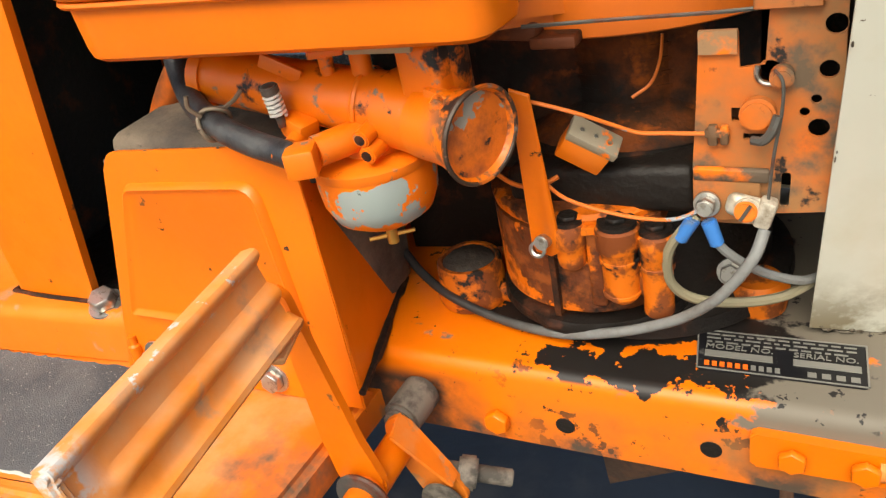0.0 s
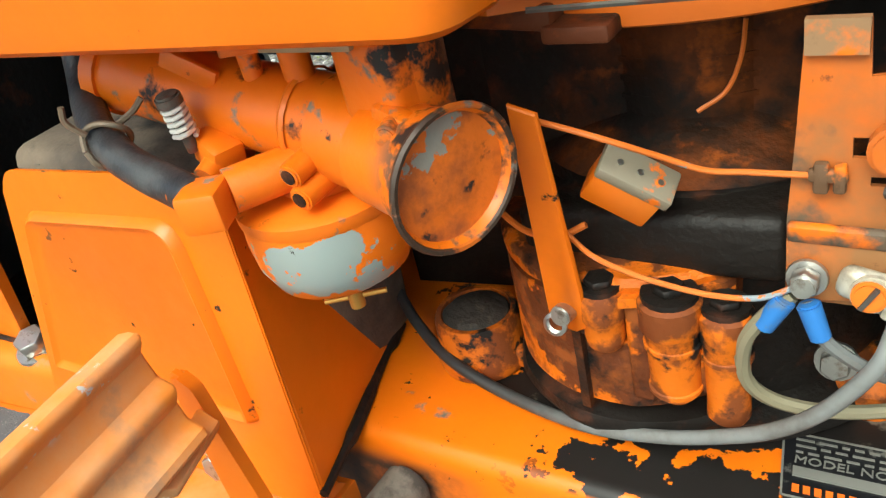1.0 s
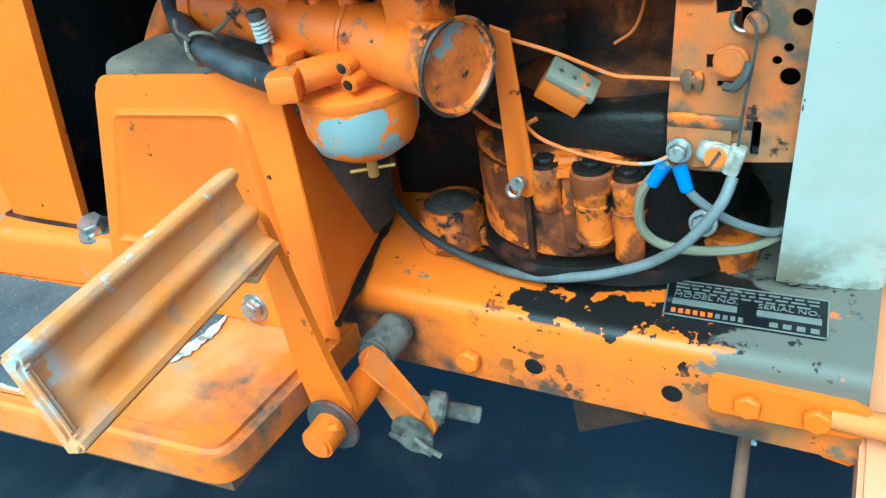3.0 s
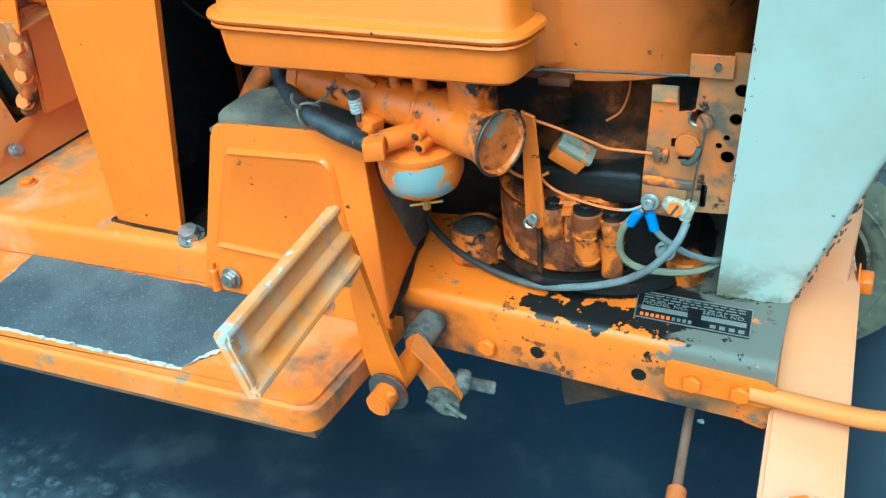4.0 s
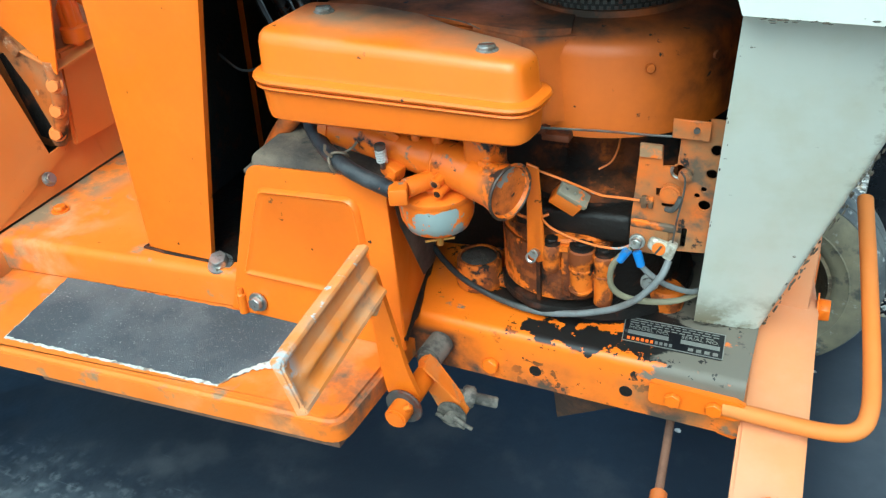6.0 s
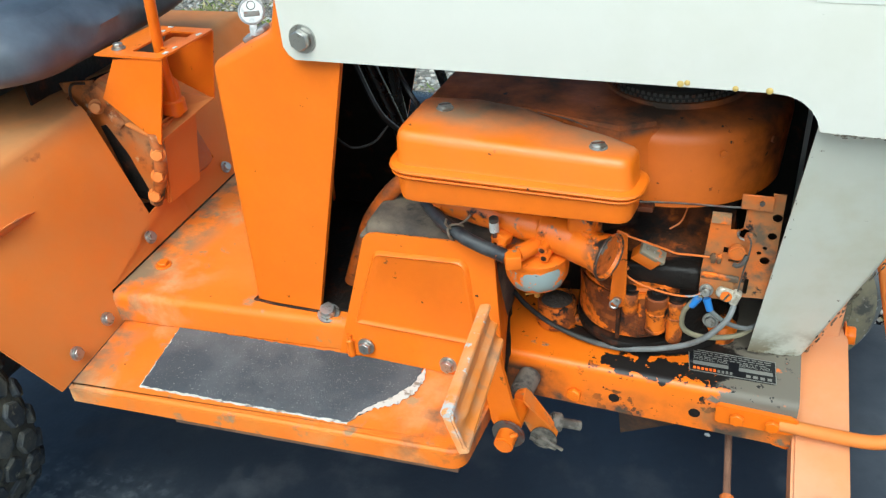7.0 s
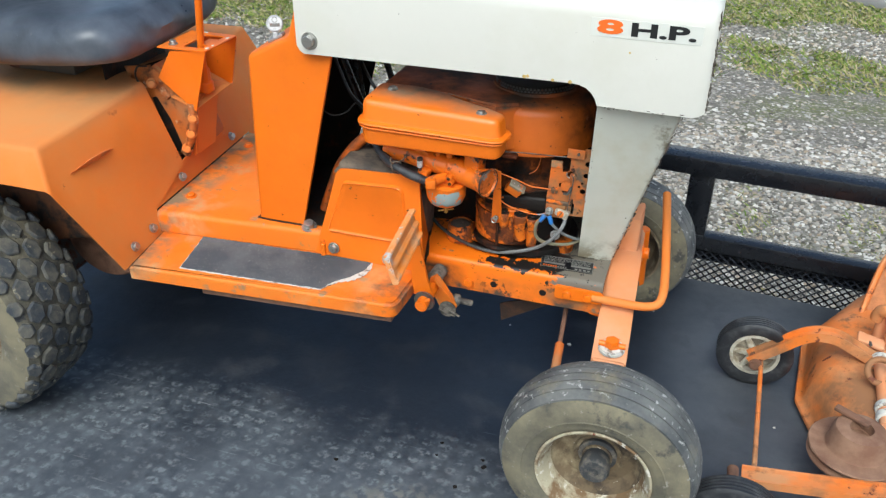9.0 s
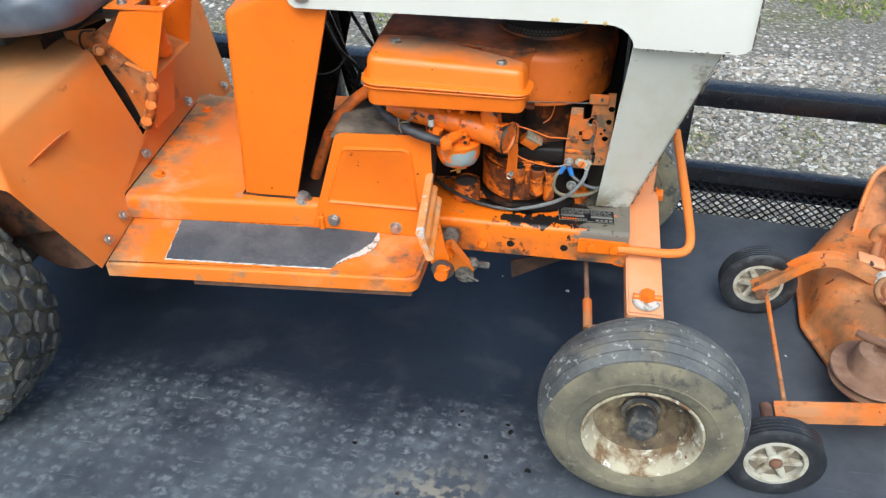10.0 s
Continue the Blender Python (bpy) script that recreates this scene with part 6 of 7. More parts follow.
part("ledge", block((0.046, 0.005, 0.010), pose(0.117, 0.0445, 0.5975, 16, 1, 0), 0.0018), surface("grimy_bracket", (0.15, 0.11, 0.075), [(ORANGE, 22.0, 0.52, 0.62, 0.5), (GREASE, 30.0, 0.55, 0.66, 0.6)], 0.6, bump=0.2, vary=0.2), gov)
part("front_tab", sheet([(0.0935, 0.0445, 0.594), (0.1345, 0.0445, 0.596), (0.1345, 0.0435, 0.566), (0.0935, 0.0435, 0.562)], 0.003, 0.0008, 1, away=(0, 1, 0)), gov_paint, gov)
part("upper_strip", sheet([(0.099, 0.044, 0.690), (0.121, 0.044, 0.690), (0.121, 0.044, 0.676), (0.099, 0.044, 0.676)], 0.004), surface("grimy_strip", (0.34, 0.20, 0.10), [(ORANGE, 30.0, 0.5, 0.6, 0.5), (GREASE, 20.0, 0.5, 0.65, 0.6)], 0.5, vary=0.2), gov)
part("lever_round", rod((0.133, 0.046, 0.640), (0.133, 0.036, 0.640), 0.0105, seg=20, bevel=0.002), gov_paint, gov)
part("lever_round", rod((0.1455, 0.047, 0.6625), (0.1460, 0.037, 0.6625), 0.0068, seg=18, bevel=0.002), gov_paint, gov)
part("pale_ring", tube([(0.1385 + 0.0072 * math.cos(a), 0.0465, 0.6635 + 0.0072 * math.sin(a)) for a in [2.6 + 0.35 * k for k in range(9)]], 0.0016, 8, 2), zinc, gov)
part("spring", tube([(0.131, 0.034, 0.626), (0.137, 0.031, 0.627), (0.142, 0.031, 0.633), (0.145, 0.033, 0.642)], 0.0030, 8), dark_steel, gov)
part("knot", join(block((0.015, 0.004, 0.006), pose(0.109, 0.0445, 0.6255), 0.0015), block((0.006, 0.005, 0.014), pose(0.1065, 0.0445, 0.6245), 0.0015), block((0.005, 0.005, 0.013), pose(0.1135, 0.0445, 0.6245), 0.0015)), surface("grimy_connector", (0.16, 0.085, 0.04), [(ORANGE, 60.0, 0.5, 0.6, 0.5)], 0.6, bump=0.5, vary=0.3), gov)
lug = part("terminal_bolt", join(hex_bolt((0.103, 0.040, 0.578), (0, -1, 0.2), 0.0065, 0.008), rod((0.103, 0.042, 0.577), (0.103, 0.028, 0.580), 0.0045)), zinc, gov, "steel terminal bolt")
clamp = part("cable_clamp", join(block((0.028, 0.009, 0.016), pose(0.129, 0.036, 0.579, 0, 14, 0), 0.005, 3), block((0.011, 0.012, 0.020), pose(0.139, 0.034, 0.577, 0, 16, 0), 0.003), rod((0.129, 0.034, 0.579), (0.129, 0.030, 0.579), 0.0090, seg=20, bevel=0.001)), surface("pale_zinc_clamp", (0.60, 0.56, 0.46), [((0.25, 0.2, 0.14), 60.0, 0.5, 0.66, 0.6)], 0.45, metal=0.4, bump=0.2), gov, "pale zinc cable clamp")
part("clamp_screw", join(rod((0.128, 0.032, 0.579), (0.128, 0.027, 0.580), 0.0070, seg=20, bevel=0.0015)), orange, clamp, "orange slotted screw")
part("slot", block((0.002, 0.002, 0.012), pose(0.128, 0.0264, 0.580, 0, 30, 0)), dark_steel, clamp)
part("control_wire", tube([(0.140, 0.034, 0.580), (0.143, 0.033, 0.615), (0.147, 0.033, 0.645), (0.147, 0.034, 0.662), (0.142, 0.038, 0.668)], 0.0011, 6), dark_steel, gov)

# throttle cable, ignition leads, wires
cable = [(0.139, 0.032, 0.566), (0.133, 0.022, 0.549), (0.114, 0.020, 0.521), (0.092, 0.021, 0.501), (0.068, 0.025, 0.486), (0.036, 0.029, 0.472), (-0.007, 0.036, 0.459), (-0.057, 0.046, 0.4565), (-0.107, 0.056, 0.466), (-0.148, 0.079, 0.472), (-0.178, 0.102, 0.480)]
part("throttle_cable", tube(cable, 0.0039, 10), grey_cable, tractor, "grey sheathed throttle cable")
part("lead", tube([(0.098, 0.034, 0.572), (0.088, 0.030, 0.562), (0.079, 0.030, 0.545), (0.078, 0.034, 0.520), (0.090, 0.040, 0.503), (0.115, 0.046, 0.497), (0.145, 0.060, 0.495), (0.165, 0.078, 0.498), (0.185, 0.11, 0.50)], 0.0036, 8), tan_cable, tractor, "tan insulated lead")
part("lead", tube([(0.104, 0.034, 0.570), (0.109, 0.030, 0.558), (0.118, 0.033, 0.545), (0.135, 0.042, 0.528), (0.155, 0.060, 0.511), (0.166, 0.076, 0.503), (0.185, 0.11, 0.495)], 0.0032, 8), grey_cable, tractor, "grey insulated lead")
for a, b in (((0.096, 0.031, 0.572), (0.087, 0.029, 0.556)), ((0.105, 0.031, 0.571), (0.111, 0.029, 0.554))):
    part("crimp_terminal", rod(a, b, 0.0052, 0.0046, 14, 0.001), blue_plastic, lug, "blue plastic crimp terminal")
wire_paint = surface("overpainted_wire", (0.66, 0.16, 0.02), [((0.27, 0.31, 0.34), 40.0, 0.585, 0.60, 0.5)], 0.45)
part("choke_rod", tube([(-0.011, 0.016, 0.662), (0.012, 0.017, 0.656), (0.031, 0.020, 0.649), (0.048, 0.031, 0.637), (0.063, 0.037, 0.629), (0.080, 0.042, 0.6265), (0.108, 0.045, 0.625)], 0.0014, 8), wire_paint, tractor, "bent control rod with orange overspray")
part("stop_wire", tube([(-0.004, 0.034, 0.592), (0.010, 0.028, 0.585), (0.028, 0.025, 0.580), (0.048, 0.024, 0.576), (0.068, 0.025, 0.573), (0.086, 0.029, 0.572), (0.100, 0.032, 0.578)], 0.0014, 8), wire_paint, tractor, "orange overpainted stop wire")
part("stop_wire", tube([(-0.050, 0.05, 0.592), (-0.030, 0.040, 0.587), (-0.010, 0.036, 0.588), (0.004, 0.040, 0.594)], 0.0018, 8), wire_paint, tractor)
part("governor_link", tube([(0.00, 0.02, 0.706), (0.06, 0.035, 0.703), (0.12, 0.042, 0.702), (0.16, 0.046, 0.704)], 0.0014, 6), dark_steel, tractor, "thin dark governor link rod")
part("thin_wire", tube([(0.066, 0.10, 0.672), (0.064, 0.098, 0.655), (0.058, 0.094, 0.640), (0.046, 0.088, 0.632)], 0.0012, 6), wire_paint, tractor)
cm2 = pose(0.025, 0.040, 0.616, 24, 34, 14)
conn = part("plug_connector", block((0.033, 0.018, 0.021), cm2, 0.002), orange, tractor, "plastic plug connector half covered in orange overspray")
part("face", block((0.036, 0.019, 0.007), cm2 @ Matrix.Translation((0.001, 0.0, 0.0125)), 0.0015), surface("yellowed_nylon", (0.27, 0.23, 0.165), [(ORANGE, 40.0, 0.56, 0.60, 0.5)], 0.5, vary=0.2), conn, "yellowed nylon face")
for q in range(3):
    part("socket", rod(cm2 @ Vector((-0.009 + 0.010 * q, -0.001, 0.0155)), cm2 @ Vector((-0.009 + 0.010 * q, -0.001, 0.0166)), 0.0015, seg=10), zinc, conn)
part("bracket", join(block((0.050, 0.03, 0.012), pose(-0.02, 0.045, 0.700, 0, 4, 0), 0.003), block((0.030, 0.02, 0.008), pose(0.015, 0.038, 0.692), 0.002)), orange_greasy, tractor, "small bracket under the air cleaner")

# black sheets added as shade, closing the bay towards the grille and far side
part("bay_shade_front", sheet([(0.205, 0.02, 0.80), (0.205, 0.30, 0.80), (0.205, 0.32, 0.88), (0.205, -0.03, 0.88)], 0.003), grease_and_shade, tractor, "black sheet added as shade behind the grille")
part("bay_shade_front", sheet([(0.200, 0.11, 0.449), (0.200, 0.21, 0.449), (0.205, 0.30, 0.80), (0.205, 0.02, 0.80)], 0.003), grease_and_shade, tractor)
part("bay_shade_far", sheet([(-0.02, 0.345, 0.45), (0.20, 0.30, 0.45), (0.20, 0.36, 0.88), (-0.02, 0.37, 0.88)], 0.003), grease_and_shade, tractor, "black sheet added as shade on the far side")

# label remnant and drips on the hood
part("label_remnant", block((0.055, 0.040, 0.0008), pose(0.132, 0.005, 1.0572, 2, 0, 8)), surface("peeled_label", (0.30, 0.17, 0.09), [((0.6, 0.56, 0.48), 40.0, 0.45, 0.6, 0.8)], 0.8), hood, "peeled brown label")
drip = surface("yellow_drip", (0.52, 0.36, 0.10), [], 0.5)
for x, z, r in ((0.058, 0.896, 0.0035), (0.110, 0.895, 0.003), (0.141, 0.895, 0.0035), (0.0645, 0.8975, 0.003), (0.238, 0.957, 0.002)):
    part("paint_drip", lathe([(r, 0.0), (r * 0.7, 0.0008), (0, 0.001)], Matrix.Translation((x, -0.066, z)) @ UPRIGHT, 12), drip, hood, "yellow paint drip")


# ---- mower deck lying in front ----
mower = thing("mower_deck", "dismounted orange mower deck with small wheels and belt pulley", "mower", (0.95, 0.40, 0.0))
rim_out = rounded([(0.712, 0.30), (0.735, 0.54), (0.86, 0.74), (1.05, 0.80), (1.45, 0.70), (1.55, 0.35), (1.45, 0.02), (1.00, -0.06), (0.78, 0.06)], 0.06, 5)
mc = sum(rim_out, Vector((0, 0))) / len(rim_out)
bm = bmesh.new()
rings = []
for d, z in ((0.002, 0.012), (-0.006, 0.013), (-0.008, 0.018), (-0.006, 0.023), (0.002, 0.026), (0.008, 0.036), (0.016, 0.070), (0.026, 0.100), (0.048, 0.128), (0.075, 0.145), (0.10, 0.150)):
    rings.append([bm.verts.new((*(q + (mc - q).normalized() * d), z)) for q in rim_out])
for a, b in zip(rings, rings[1:]):
    for i in range(len(rim_out)):
        j = (i + 1) % len(rim_out)
        bm.faces.new((a[i], a[j], b[j], b[i]))
bm.faces.new(rings[-1])
mower_paint = surface("rusty_mower_paint", (0.72, 0.185, 0.018), [((0.50, 0.24, 0.10), 5.0, 0.40, 0.60, 0.75), ((0.27, 0.125, 0.05), 7.0, 0.50, 0.64, 0.8), ((0.16, 0.08, 0.04), 13.0, 0.58, 0.66, 0.8), (RUST, 30.0, 0.62, 0.66, 0.8)], 0.42, bump=0.25, bump_scale=60, vary=0.2)
part("deck_shell", bm, mower_paint, mower, "domed orange deck shell with brown rust stains")


hub_brown = surface("dark_brown_hub", (0.17, 0.14, 0.10), [((0.35, 0.31, 0.23), 30.0, 0.5, 0.64, 0.8)], 0.8, bump=0.3)


def caster(c, w, tilt=0):
    """A small mower wheel with a spoked white hub."""
    m = Matrix.Translation(c) @ Matrix.Rotation(radians(tilt), 4, "Z") @ Matrix.Rotation(radians(90), 4, "X")
    tr = [(0.060, -0.020), (0.075, -0.025), (0.087, -0.022)]
    for k in range(5):
        h = -0.019 + k * 0.0085
        tr += [(0.0905, h), (0.0925, h + 0.0015), (0.0925, h + 0.0055), (0.0905, h + 0.0065)]
    tr += [(0.087, 0.024), (0.075, 0.027), (0.060, 0.021), (0.058, 0.010)]
    wheel = part("wheel", lathe(tr, m, 48), hose_rubber, mower, "small black ribbed rubber wheel")
    part("hub_rim", lathe([(0.059, 0.016), (0.060, 0.021), (0.052, 0.022), (0.050, 0.014), (0.050, 0.0)], m, 40), white_plastic, wheel, "cream plastic hub rim")
    part("hub_disc", lathe([(0.052, 0.006), (0.0, 0.008)], m, 32), hub_brown, wheel, "dark brown hub disc")
    for k in range(6):
        spoke = block((0.040, 0.014, 0.009), None, 0.002)
        for v in spoke.verts:
            v.co.y *= 1.0 - 14 * v.co.x if v.co.x > 0 else 1.0 - 22 * v.co.x
        part("spoke", moved(spoke, m @ Matrix.Rotation(k * math.pi / 3, 4, "Z") @ Matrix.Translation((0.032, 0, 0.012))), white_plastic, wheel)
    part("hub", lathe([(0.018, 0.004), (0.018, 0.016), (0.015, 0.019), (0, 0.019)], m, 20), white_plastic, wheel)
    part("axle_nut", lathe([(0.013, 0.016), (0.012, 0.024), (0.006, 0.028), (0, 0.028)], m, 16), rust_steel, wheel, "rusty axle nut")
    return wheel


caster((0.596, 0.372, 0.093), 1)
caster((0.557, -0.203, 0.093), 1)


def channel(line, w, h, taper=None):
    """A bar with a raised rim on both edges, bent along a line in a plane of constant y."""
    pts = curve_points(line, 7)
    bm = bmesh.new()
    rings = []
    for i, q in enumerate(pts):
        ahead = (pts[min(i + 1, len(pts) - 1)] - pts[max(i - 1, 0)]).normalized()
        side = Vector((0, 1, 0))
        up = ahead.cross(side)
        up = up if up.z > 0 else -up
        cross = [(-w, 0), (-w, h), (-w * 0.8, h), (-w * 0.75, h * 0.55), (w * 0.75, h * 0.55), (w * 0.8, h), (w, h), (w, 0)]
        rings.append([bm.verts.new(q + side * a + up * b) for a, b in cross])
    for a, b in zip(rings, rings[1:]):
        for k in range(8):
            bm.faces.new((a[k], a[(k + 1) % 8], b[(k + 1) % 8], b[k]))
    bm.faces.new(rings[0])
    bm.faces.new(rings[-1][::-1])
    return bm


arm = part("wheel_arm", channel([Vector(p) for p in ((0.590, 0.335, 0.085), (0.640, 0.335, 0.128), (0.700, 0.335, 0.180), (0.750, 0.335, 0.192), (0.800, 0.335, 0.172), (0.860, 0.335, 0.142), (0.90, 0.335, 0.135))], 0.018, 0.024), mower_paint, mower, "bent orange channel arm")
part("arm_pin", rod((0.598, 0.36, 0.092), (0.598, 0.306, 0.092), 0.015, bevel=0.003), rust_steel, arm)
part("arm_bolt", hex_bolt((0.868, 0.335, 0.152), (0, 0, 1), 0.012, 0.01), zinc, arm)
part("wheel_arm", channel([Vector(p) for p in ((0.575, -0.085, 0.085), (0.70, -0.078, 0.095), (0.85, -0.06, 0.100), (1.0, -0.04, 0.12))], 0.022, 0.020), mower_paint, mower)
part("arm_pin", rod((0.557, -0.07, 0.093), (0.557, -0.20, 0.093), 0.012), rust_steel, mower)
part("tie_rod", tube([(0.612, 0.330, 0.092), (0.607, 0.15, 0.088), (0.600, -0.07, 0.085)], 0.0055, 8), mower_paint, mower, "thin orange tie rod")

pulley_brown = surface("dusty_brown_rust", (0.27, 0.155, 0.095), [((0.17, 0.085, 0.05), 14.0, 0.42, 0.62, 0.9)], 0.8, bump=0.4, vary=0.15)
pm = Matrix.Translation((0.800, 0.052, 0.0))
pulley = part("pulley", lathe([(0.0, 0.090), (0.088, 0.090), (0.094, 0.093), (0.094, 0.097), (0.082, 0.104), (0.082, 0.107), (0.094, 0.114), (0.096, 0.118), (0.094, 0.121), (0.076, 0.119), (0.062, 0.121), (0.058, 0.128), (0.056, 0.160), (0.050, 0.170), (0.036, 0.174), (0.024, 0.174), (0.023, 0.150), (0.0, 0.150)], pm, 48), pulley_brown, mower, "brown rusted belt pulley")
part("key_bar", block((0.075, 0.018, 0.010), pose(0.782, 0.078, 0.180, 0, 4, -28), 0.003), rust_steel, pulley)
part("spindle_post", rod((0.800, 0.052, 0.09), (0.800, 0.052, 0.14), 0.03), dark_steel, mower)

# discharge chute, lift tubes and brackets on top
chute_brown = surface("rust_brown_chute", (0.22, 0.085, 0.030), [((0.46, 0.17, 0.05), 9.0, 0.46, 0.62, 0.7), ((0.09, 0.045, 0.022), 12.0, 0.50, 0.64, 0.8)], 0.7, bump=0.4, vary=0.2)
chute = part("discharge_chute", shell([[(0.850, 0.565, 0.135), (0.888, 0.655, 0.262), (0.930, 0.668, 0.288), (1.12, 0.662, 0.292), (1.14, 0.565, 0.140)], [(1.12, 0.662, 0.292), (1.14, 0.565, 0.140), (1.24, 0.50, 0.140), (1.23, 0.60, 0.27)]], 0.005, 0.008, 2), chute_brown, mower, "raised discharge chute flap, brown with rust inside")
part("rolled_rim", tube([(0.846, 0.545, 0.128), (0.858, 0.578, 0.175), (0.872, 0.612, 0.232), (0.884, 0.630, 0.274), (0.905, 0.640, 0.292), (0.945, 0.646, 0.300), (1.02, 0.648, 0.303), (1.12, 0.646, 0.303)], 0.0105, 12, 6, 0.7), mower_paint, chute, "rolled orange rim")
part("lift_tube", rod((0.874, 0.434, 0.146), (0.870, 0.440, 0.222), 0.0135, bevel=0.002), axle_paint, mower)
part("lift_tube", rod((0.898, 0.402, 0.146), (0.884, 0.402, 0.240), 0.0130, bevel=0.003), axle_paint, mower)
part("knuckle", tube([(0.855, 0.430, 0.212), (0.858, 0.425, 0.236), (0.876, 0.415, 0.250), (0.900, 0.418, 0.250), (0.925, 0.430, 0.275), (0.955, 0.450, 0.300)], [0.015, 0.016, 0.016, 0.014, 0.013], 12, 6), mower_paint, mower, "orange lift knuckle")
part("pivot_plate", block((0.064, 0.040, 0.012), pose(0.850, 0.392, 0.170, 0, 10, -8), 0.004, 3), axle_paint, mower)
part("pivot_pin", rod((0.846, 0.380, 0.174), (0.846, 0.366, 0.176), 0.004), dark_steel, mower)
part("cross_tube", rod((0.866, 0.335, 0.166), (0.856, 0.085, 0.160), 0.0155, bevel=0.003), axle_paint, mower, "faded cross tube")
for y, tone in ((0.322, 0.0), (0.150, 0.0), (0.118, 0.0)):
    part("collar", lathe([(0.0155, -0.010), (0.0215, -0.008), (0.0225, 0.0), (0.0215, 0.008), (0.0155, 0.010)], axis_to((0.866 - (0.335 - y) * 0.04, y, 0.1655 - (0.335 - y) * 0.024), (0.85, y - 0.2, 0.16)), 20), torn_white, mower, "collar with white paint worn thin")
part("ring_hook", tube([(0.852 + 0.028 * math.cos(k * 0.55), 0.245 + 0.020 * math.sin(k * 0.55), 0.190 + 0.020 * math.sin(k * 0.55)) for k in range(12)], 0.0075, 10, 3), mower_paint, mower, "orange ring hook")
part("hook_rod", tube([(0.872, 0.235, 0.190), (0.892, 0.215, 0.186), (0.920, 0.198, 0.182), (0.960, 0.192, 0.180)], 0.0085, 10), rust_steel, mower, "rusty bent hook")
part("cross_strap", sheet([(0.862, 0.185, 0.176), (0.882, 0.225, 0.176), (1.02, 0.30, 0.156), (1.02, 0.26, 0.156)], 0.006, 0.001, 1, away=(0, 0, 1)), mower_paint, mower)
part("second_collar", lathe([(0.0, -0.008), (0.024, -0.008), (0.026, 0.0), (0.024, 0.010), (0.012, 0.014), (0.0, 0.014)], Matrix.Translation((0.925, 0.205, 0.196)), 20), torn_white, mower)

# ---- specks on the mat ----
for x, y, r in ((0.128, 0.363, 0.006), (-0.05, 0.40, 0.003), (0.33, 0.60, 0.004), (0.66, 0.20, 0.004)):
    bm = bmesh.new()
    bmesh.ops.create_icosphere(bm, subdivisions=1, radius=r)
    for v in bm.verts:
        v.co = Vector((v.co.x * random.uniform(0.7, 1.3) + x, v.co.y * random.uniform(0.7, 1.3) + y, max(0.0, v.co.z * 0.6) + 0.0005))
    lone("paint_chip", bm, torn_white, "pale paint flake lying on the black mat", "debris")
for k in range(9):
    x, y = random.gauss(-0.14, 0.10), random.gauss(-0.20, 0.10)
    bm = bmesh.new()
    bmesh.ops.create_icosphere(bm, subdivisions=1, radius=random.uniform(0.002, 0.007))
    for v in bm.verts:
        v.co = Vector((v.co.x * random.uniform(0.6, 1.5) + x, v.co.y * random.uniform(0.6, 1.5) + y, max(0.0, v.co.z * 0.6) + 0.0005))
    tagged(lone("mud_crumb", bm, grease_and_shade, "small dark crumb of mud on the mat", "debris"), group="mud crumbs on the mat")

# ---- gravel, moss and grass beyond the trailer ----
rng = np.random.default_rng(7)


def scatter(name, base_v, base_f, place, size, turn, flat, material, label):
    """Many small stones as one mesh."""
    n, k = len(place), len(base_v)
    s = size[:, None, None] * rng.uniform(0.7, 1.3, (n, 1, 3))
    v = base_v[None] * s * np.array([1, 1, flat])
    v = v * rng.uniform(0.82, 1.18, (n, k, 1))
    c, d = np.cos(turn), np.sin(turn)
    x, y = v[..., 0] * c[:, None] - v[..., 1] * d[:, None], v[..., 0] * d[:, None] + v[..., 1] * c[:, None]
    v = np.stack([x, y, v[..., 2]], -1) + place[:, None]
    f = (base_f[None] + (np.arange(n) * k)[:, None, None]).reshape(-1, base_f.shape[1])
    me = bpy.data.meshes.new(name)
    me.from_pydata(v.reshape(-1, 3).tolist(), [], f.tolist())
    me.materials.append(material)
    return tagged(new(name, me), label, "gravel" if "gravel" in name else "grass", kind="stuff")


bm = bmesh.new()
bmesh.ops.create_icosphere(bm, subdivisions=1, radius=1.0)
bm.verts.index_update()
ico_v = np.array([v.co[:] for v in bm.verts])
ico_f = np.array([[v.index for v in f.verts] for f in bm.faces])
bm.free()


def islands(name, stops, rough):
    m = bpy.data.materials.new(name)
    m.use_nodes = True
    nt = m.node_tree
    g = nt.nodes.new("ShaderNodeNewGeometry")
    r = nt.nodes.new("ShaderNodeValToRGB")
    r.color_ramp.elements[0].color, r.color_ramp.elements[1].color = (*stops[0], 1), (*stops[-1], 1)
    for i, c in enumerate(stops[1:-1]):
        r.color_ramp.elements.new((i + 1) / (len(stops) - 1)).color = (*c, 1)
    nt.links.new(g.outputs["Random Per Island"], r.inputs["Fac"])
    nt.links.new(r.outputs["Color"], nt.nodes["Principled BSDF"].inputs["Base Color"])
    nt.nodes["Principled BSDF"].inputs["Roughness"].default_value = rough
    return m


stone_mat = islands("river_gravel", [(0.065, 0.058, 0.048), (0.19, 0.175, 0.145), (0.34, 0.315, 0.27), (0.28, 0.215, 0.145), (0.56, 0.535, 0.48), (0.23, 0.22, 0.20), (0.12, 0.108, 0.088)], 0.9)
grass_mat = islands("mossy_grass", [(0.10, 0.16, 0.02), (0.16, 0.22, 0.03), (0.20, 0.24, 0.045), (0.33, 0.28, 0.12), (0.44, 0.37, 0.22)], 0.9)


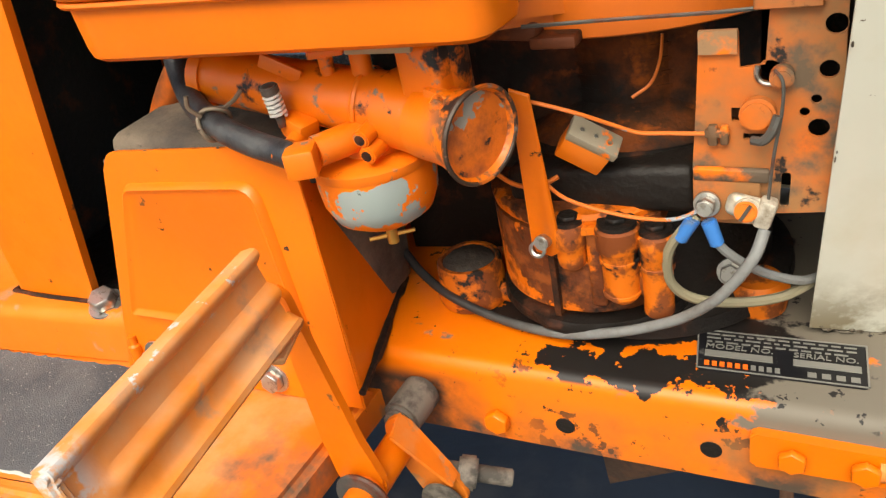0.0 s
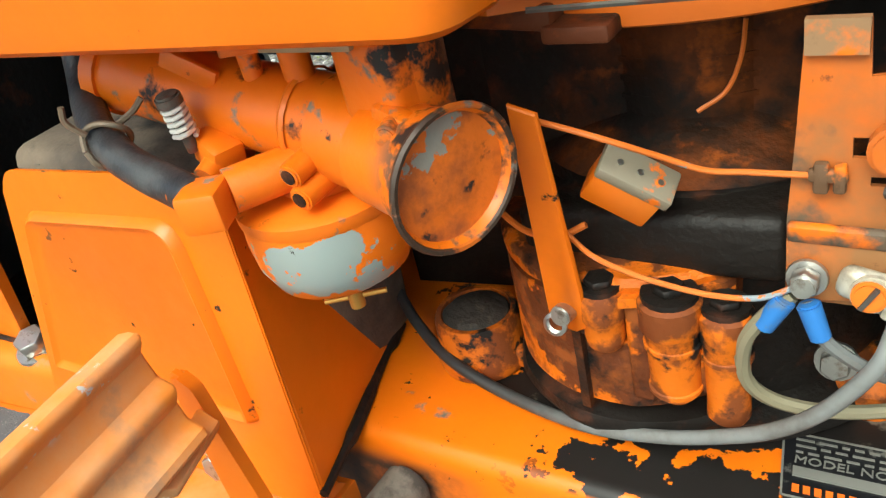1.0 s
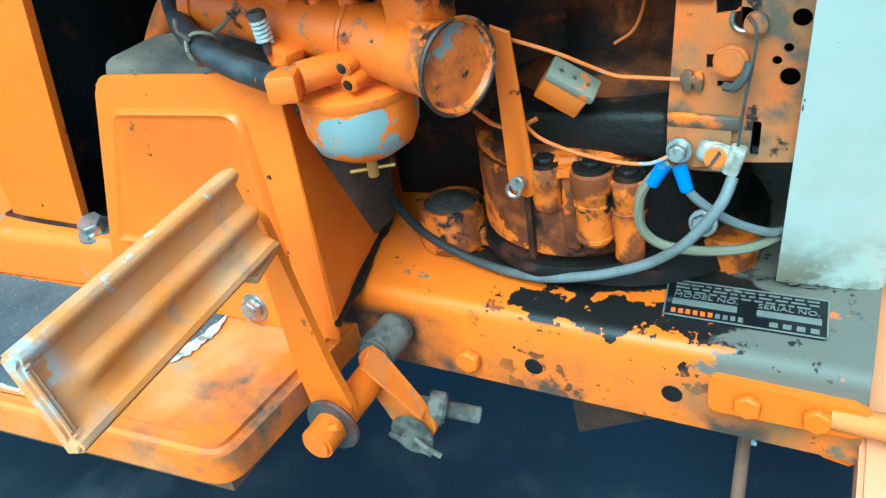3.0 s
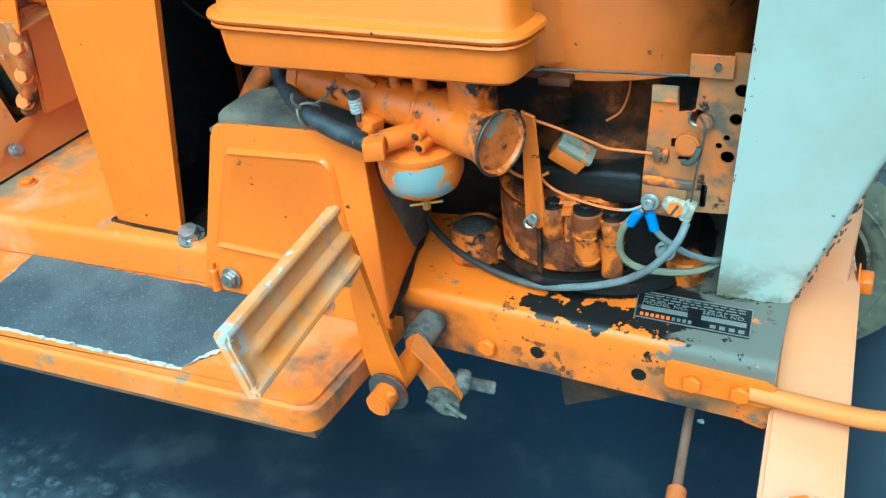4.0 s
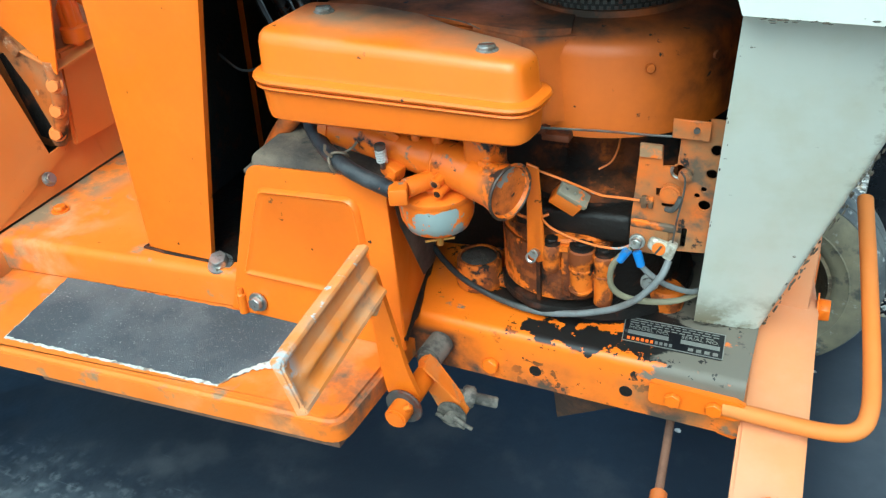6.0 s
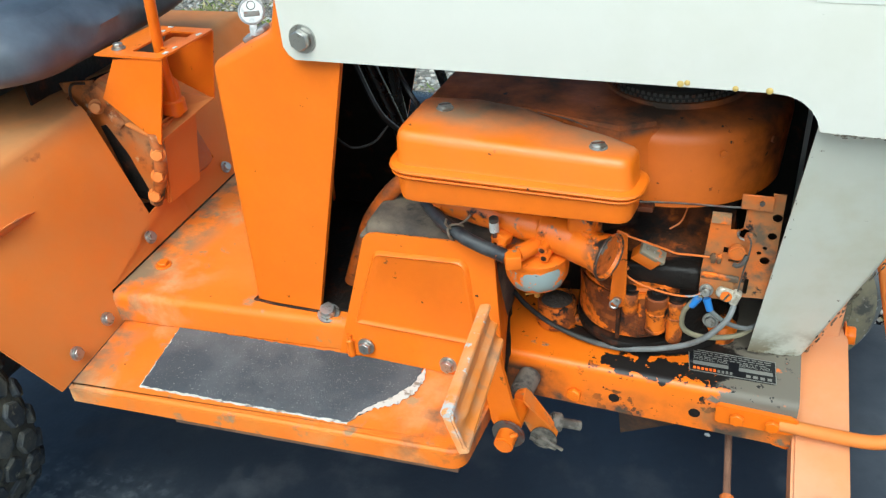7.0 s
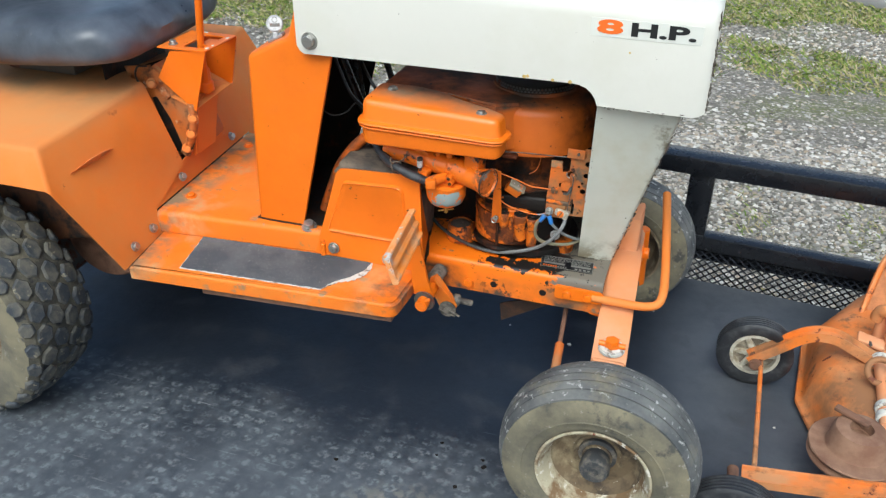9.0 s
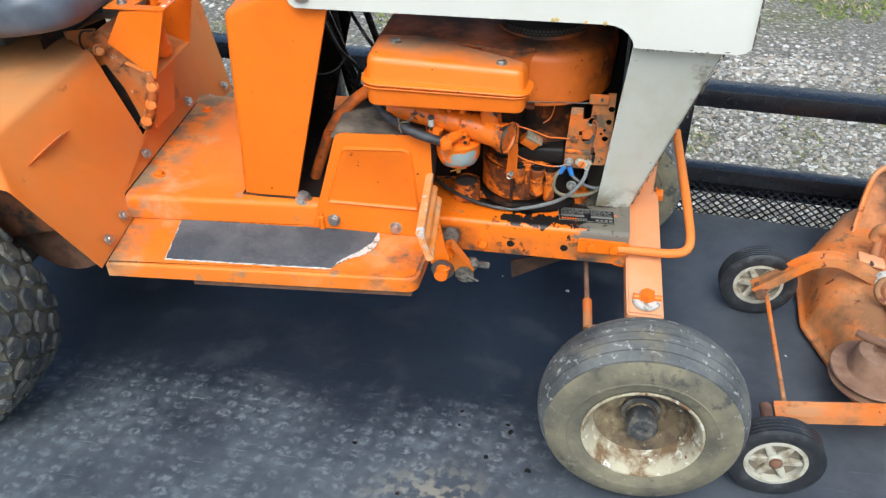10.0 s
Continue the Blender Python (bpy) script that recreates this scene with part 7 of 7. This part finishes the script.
def patch(x, y):
    """How mossy the yard is at a place."""
    return noise.noise(Vector((x * 0.6, y * 1.0, 3.1))) + 0.8 * noise.noise(Vector((x * 2.3, y * 2.3, 8.0))) + 0.40 * max(-0.6, min(1.0, y - 3.0)) + 0.5 * max(0.0, min(1.0, y - 5.6))


pts, sizes = [], []
while len(pts) < 74000:
    k = rng.random()
    if k < 0.42:
        x, y = rng.uniform(-0.4, 2.6), rng.uniform(0.85, 3.3)
    elif k < 0.80:
        x, y = rng.uniform(-0.6, 4.2), 3.0 + 5.5 * rng.random() ** 1.4
    else:
        x, y = rng.uniform(-4.2, 0.0), 1.0 + 6.5 * rng.random() ** 1.3
    if patch(x, y) > 0.42 and rng.random() < 0.75:
        continue
    pts.append((x, y, GROUND + rng.uniform(0.0, 0.008)))
    sizes.append((0.0065 + 0.0085 * rng.random() ** 1.6) * (1.0 if y < 3.0 else 1.35))
scatter("gravel", ico_v, ico_f, np.array(pts), np.array(sizes), rng.uniform(0, 6.28, len(pts)), 0.6, stone_mat, "loose grey and tan river gravel")
blade_v = np.array([(-0.10, 0, 0), (0.10, 0, 0), (0.06, 0.35, 0.40), (0.0, 0.95, 0.62)])
blade_f = np.array([[0, 1, 2], [0, 2, 3]])
pts, sizes = [], []
while len(pts) < 110000:
    y = 1.0 + 8.0 * rng.random() ** 1.1
    x = -4.5 + 9.0 * rng.random()
    p = patch(x, y)
    if p < 0.24 or rng.random() > (p - 0.24) * 3.0 + 0.08:
        continue
    pts.append((x, y, GROUND + 0.004))
    sizes.append(rng.uniform(0.014, 0.036) * (1.0 if y < 3.5 else 1.7))
scatter("grass", blade_v, blade_f, np.array(pts), np.array(sizes), rng.uniform(0, 6.28, len(pts)), 0.9, grass_mat, "short mossy green and straw coloured grass")

# ---- house beyond the yard ----
house = thing("house", "pale house with concrete foundation and white garage door", "house", (1.25, 7.14, GROUND))
HM = Matrix.Translation((1.25, 7.14, GROUND)) @ Matrix.Rotation(radians(-39.4), 4, "Z")   # x along the wall, y into the house


def on_house(x, y, z):
    return HM @ Matrix.Translation((x, y, z))


part("foundation", cast(block((9.0, 0.30, 0.75), on_house(-4.48, 0.15, 0.375), 0.012), 0.004, 6.0), concrete, house, "bare concrete foundation")
part("wall", block((9.0, 0.28, 2.3), on_house(-4.48, 0.17, 1.90), 0.01), white_siding, house, "pale siding")
part("foundation_post", cast(block((0.16, 0.22, 0.24), on_house(0.16, 0.20, 0.12), 0.015), 0.006, 12.0), concrete, house, "grey concrete pier")
part("corner_board", block((0.24, 0.10, 2.8), on_house(0.17, 0.10, 1.62), 0.006), white_siding, house, "white corner board")
part("door_frame", block((0.09, 0.14, 2.9), on_house(0.345, 0.18, 1.57), 0.006), white_siding, house)
part("garage_slab", cast(block((3.6, 0.75, 0.09), on_house(2.1, 0.30, 0.045), 0.01), 0.003, 8.0), concrete, house, "cracked concrete slab")
part("threshold", block((3.2, 0.05, 0.030), on_house(1.98, 0.32, 0.105), 0.004), dark_steel, house, "dark rubber door seal")
for k in range(5):
    part("garage_panel", block((3.2, 0.06, 0.505), on_house(1.98, 0.33, 0.375 + 0.515 * k), 0.012), white_siding, house, "white sectional garage door panel")
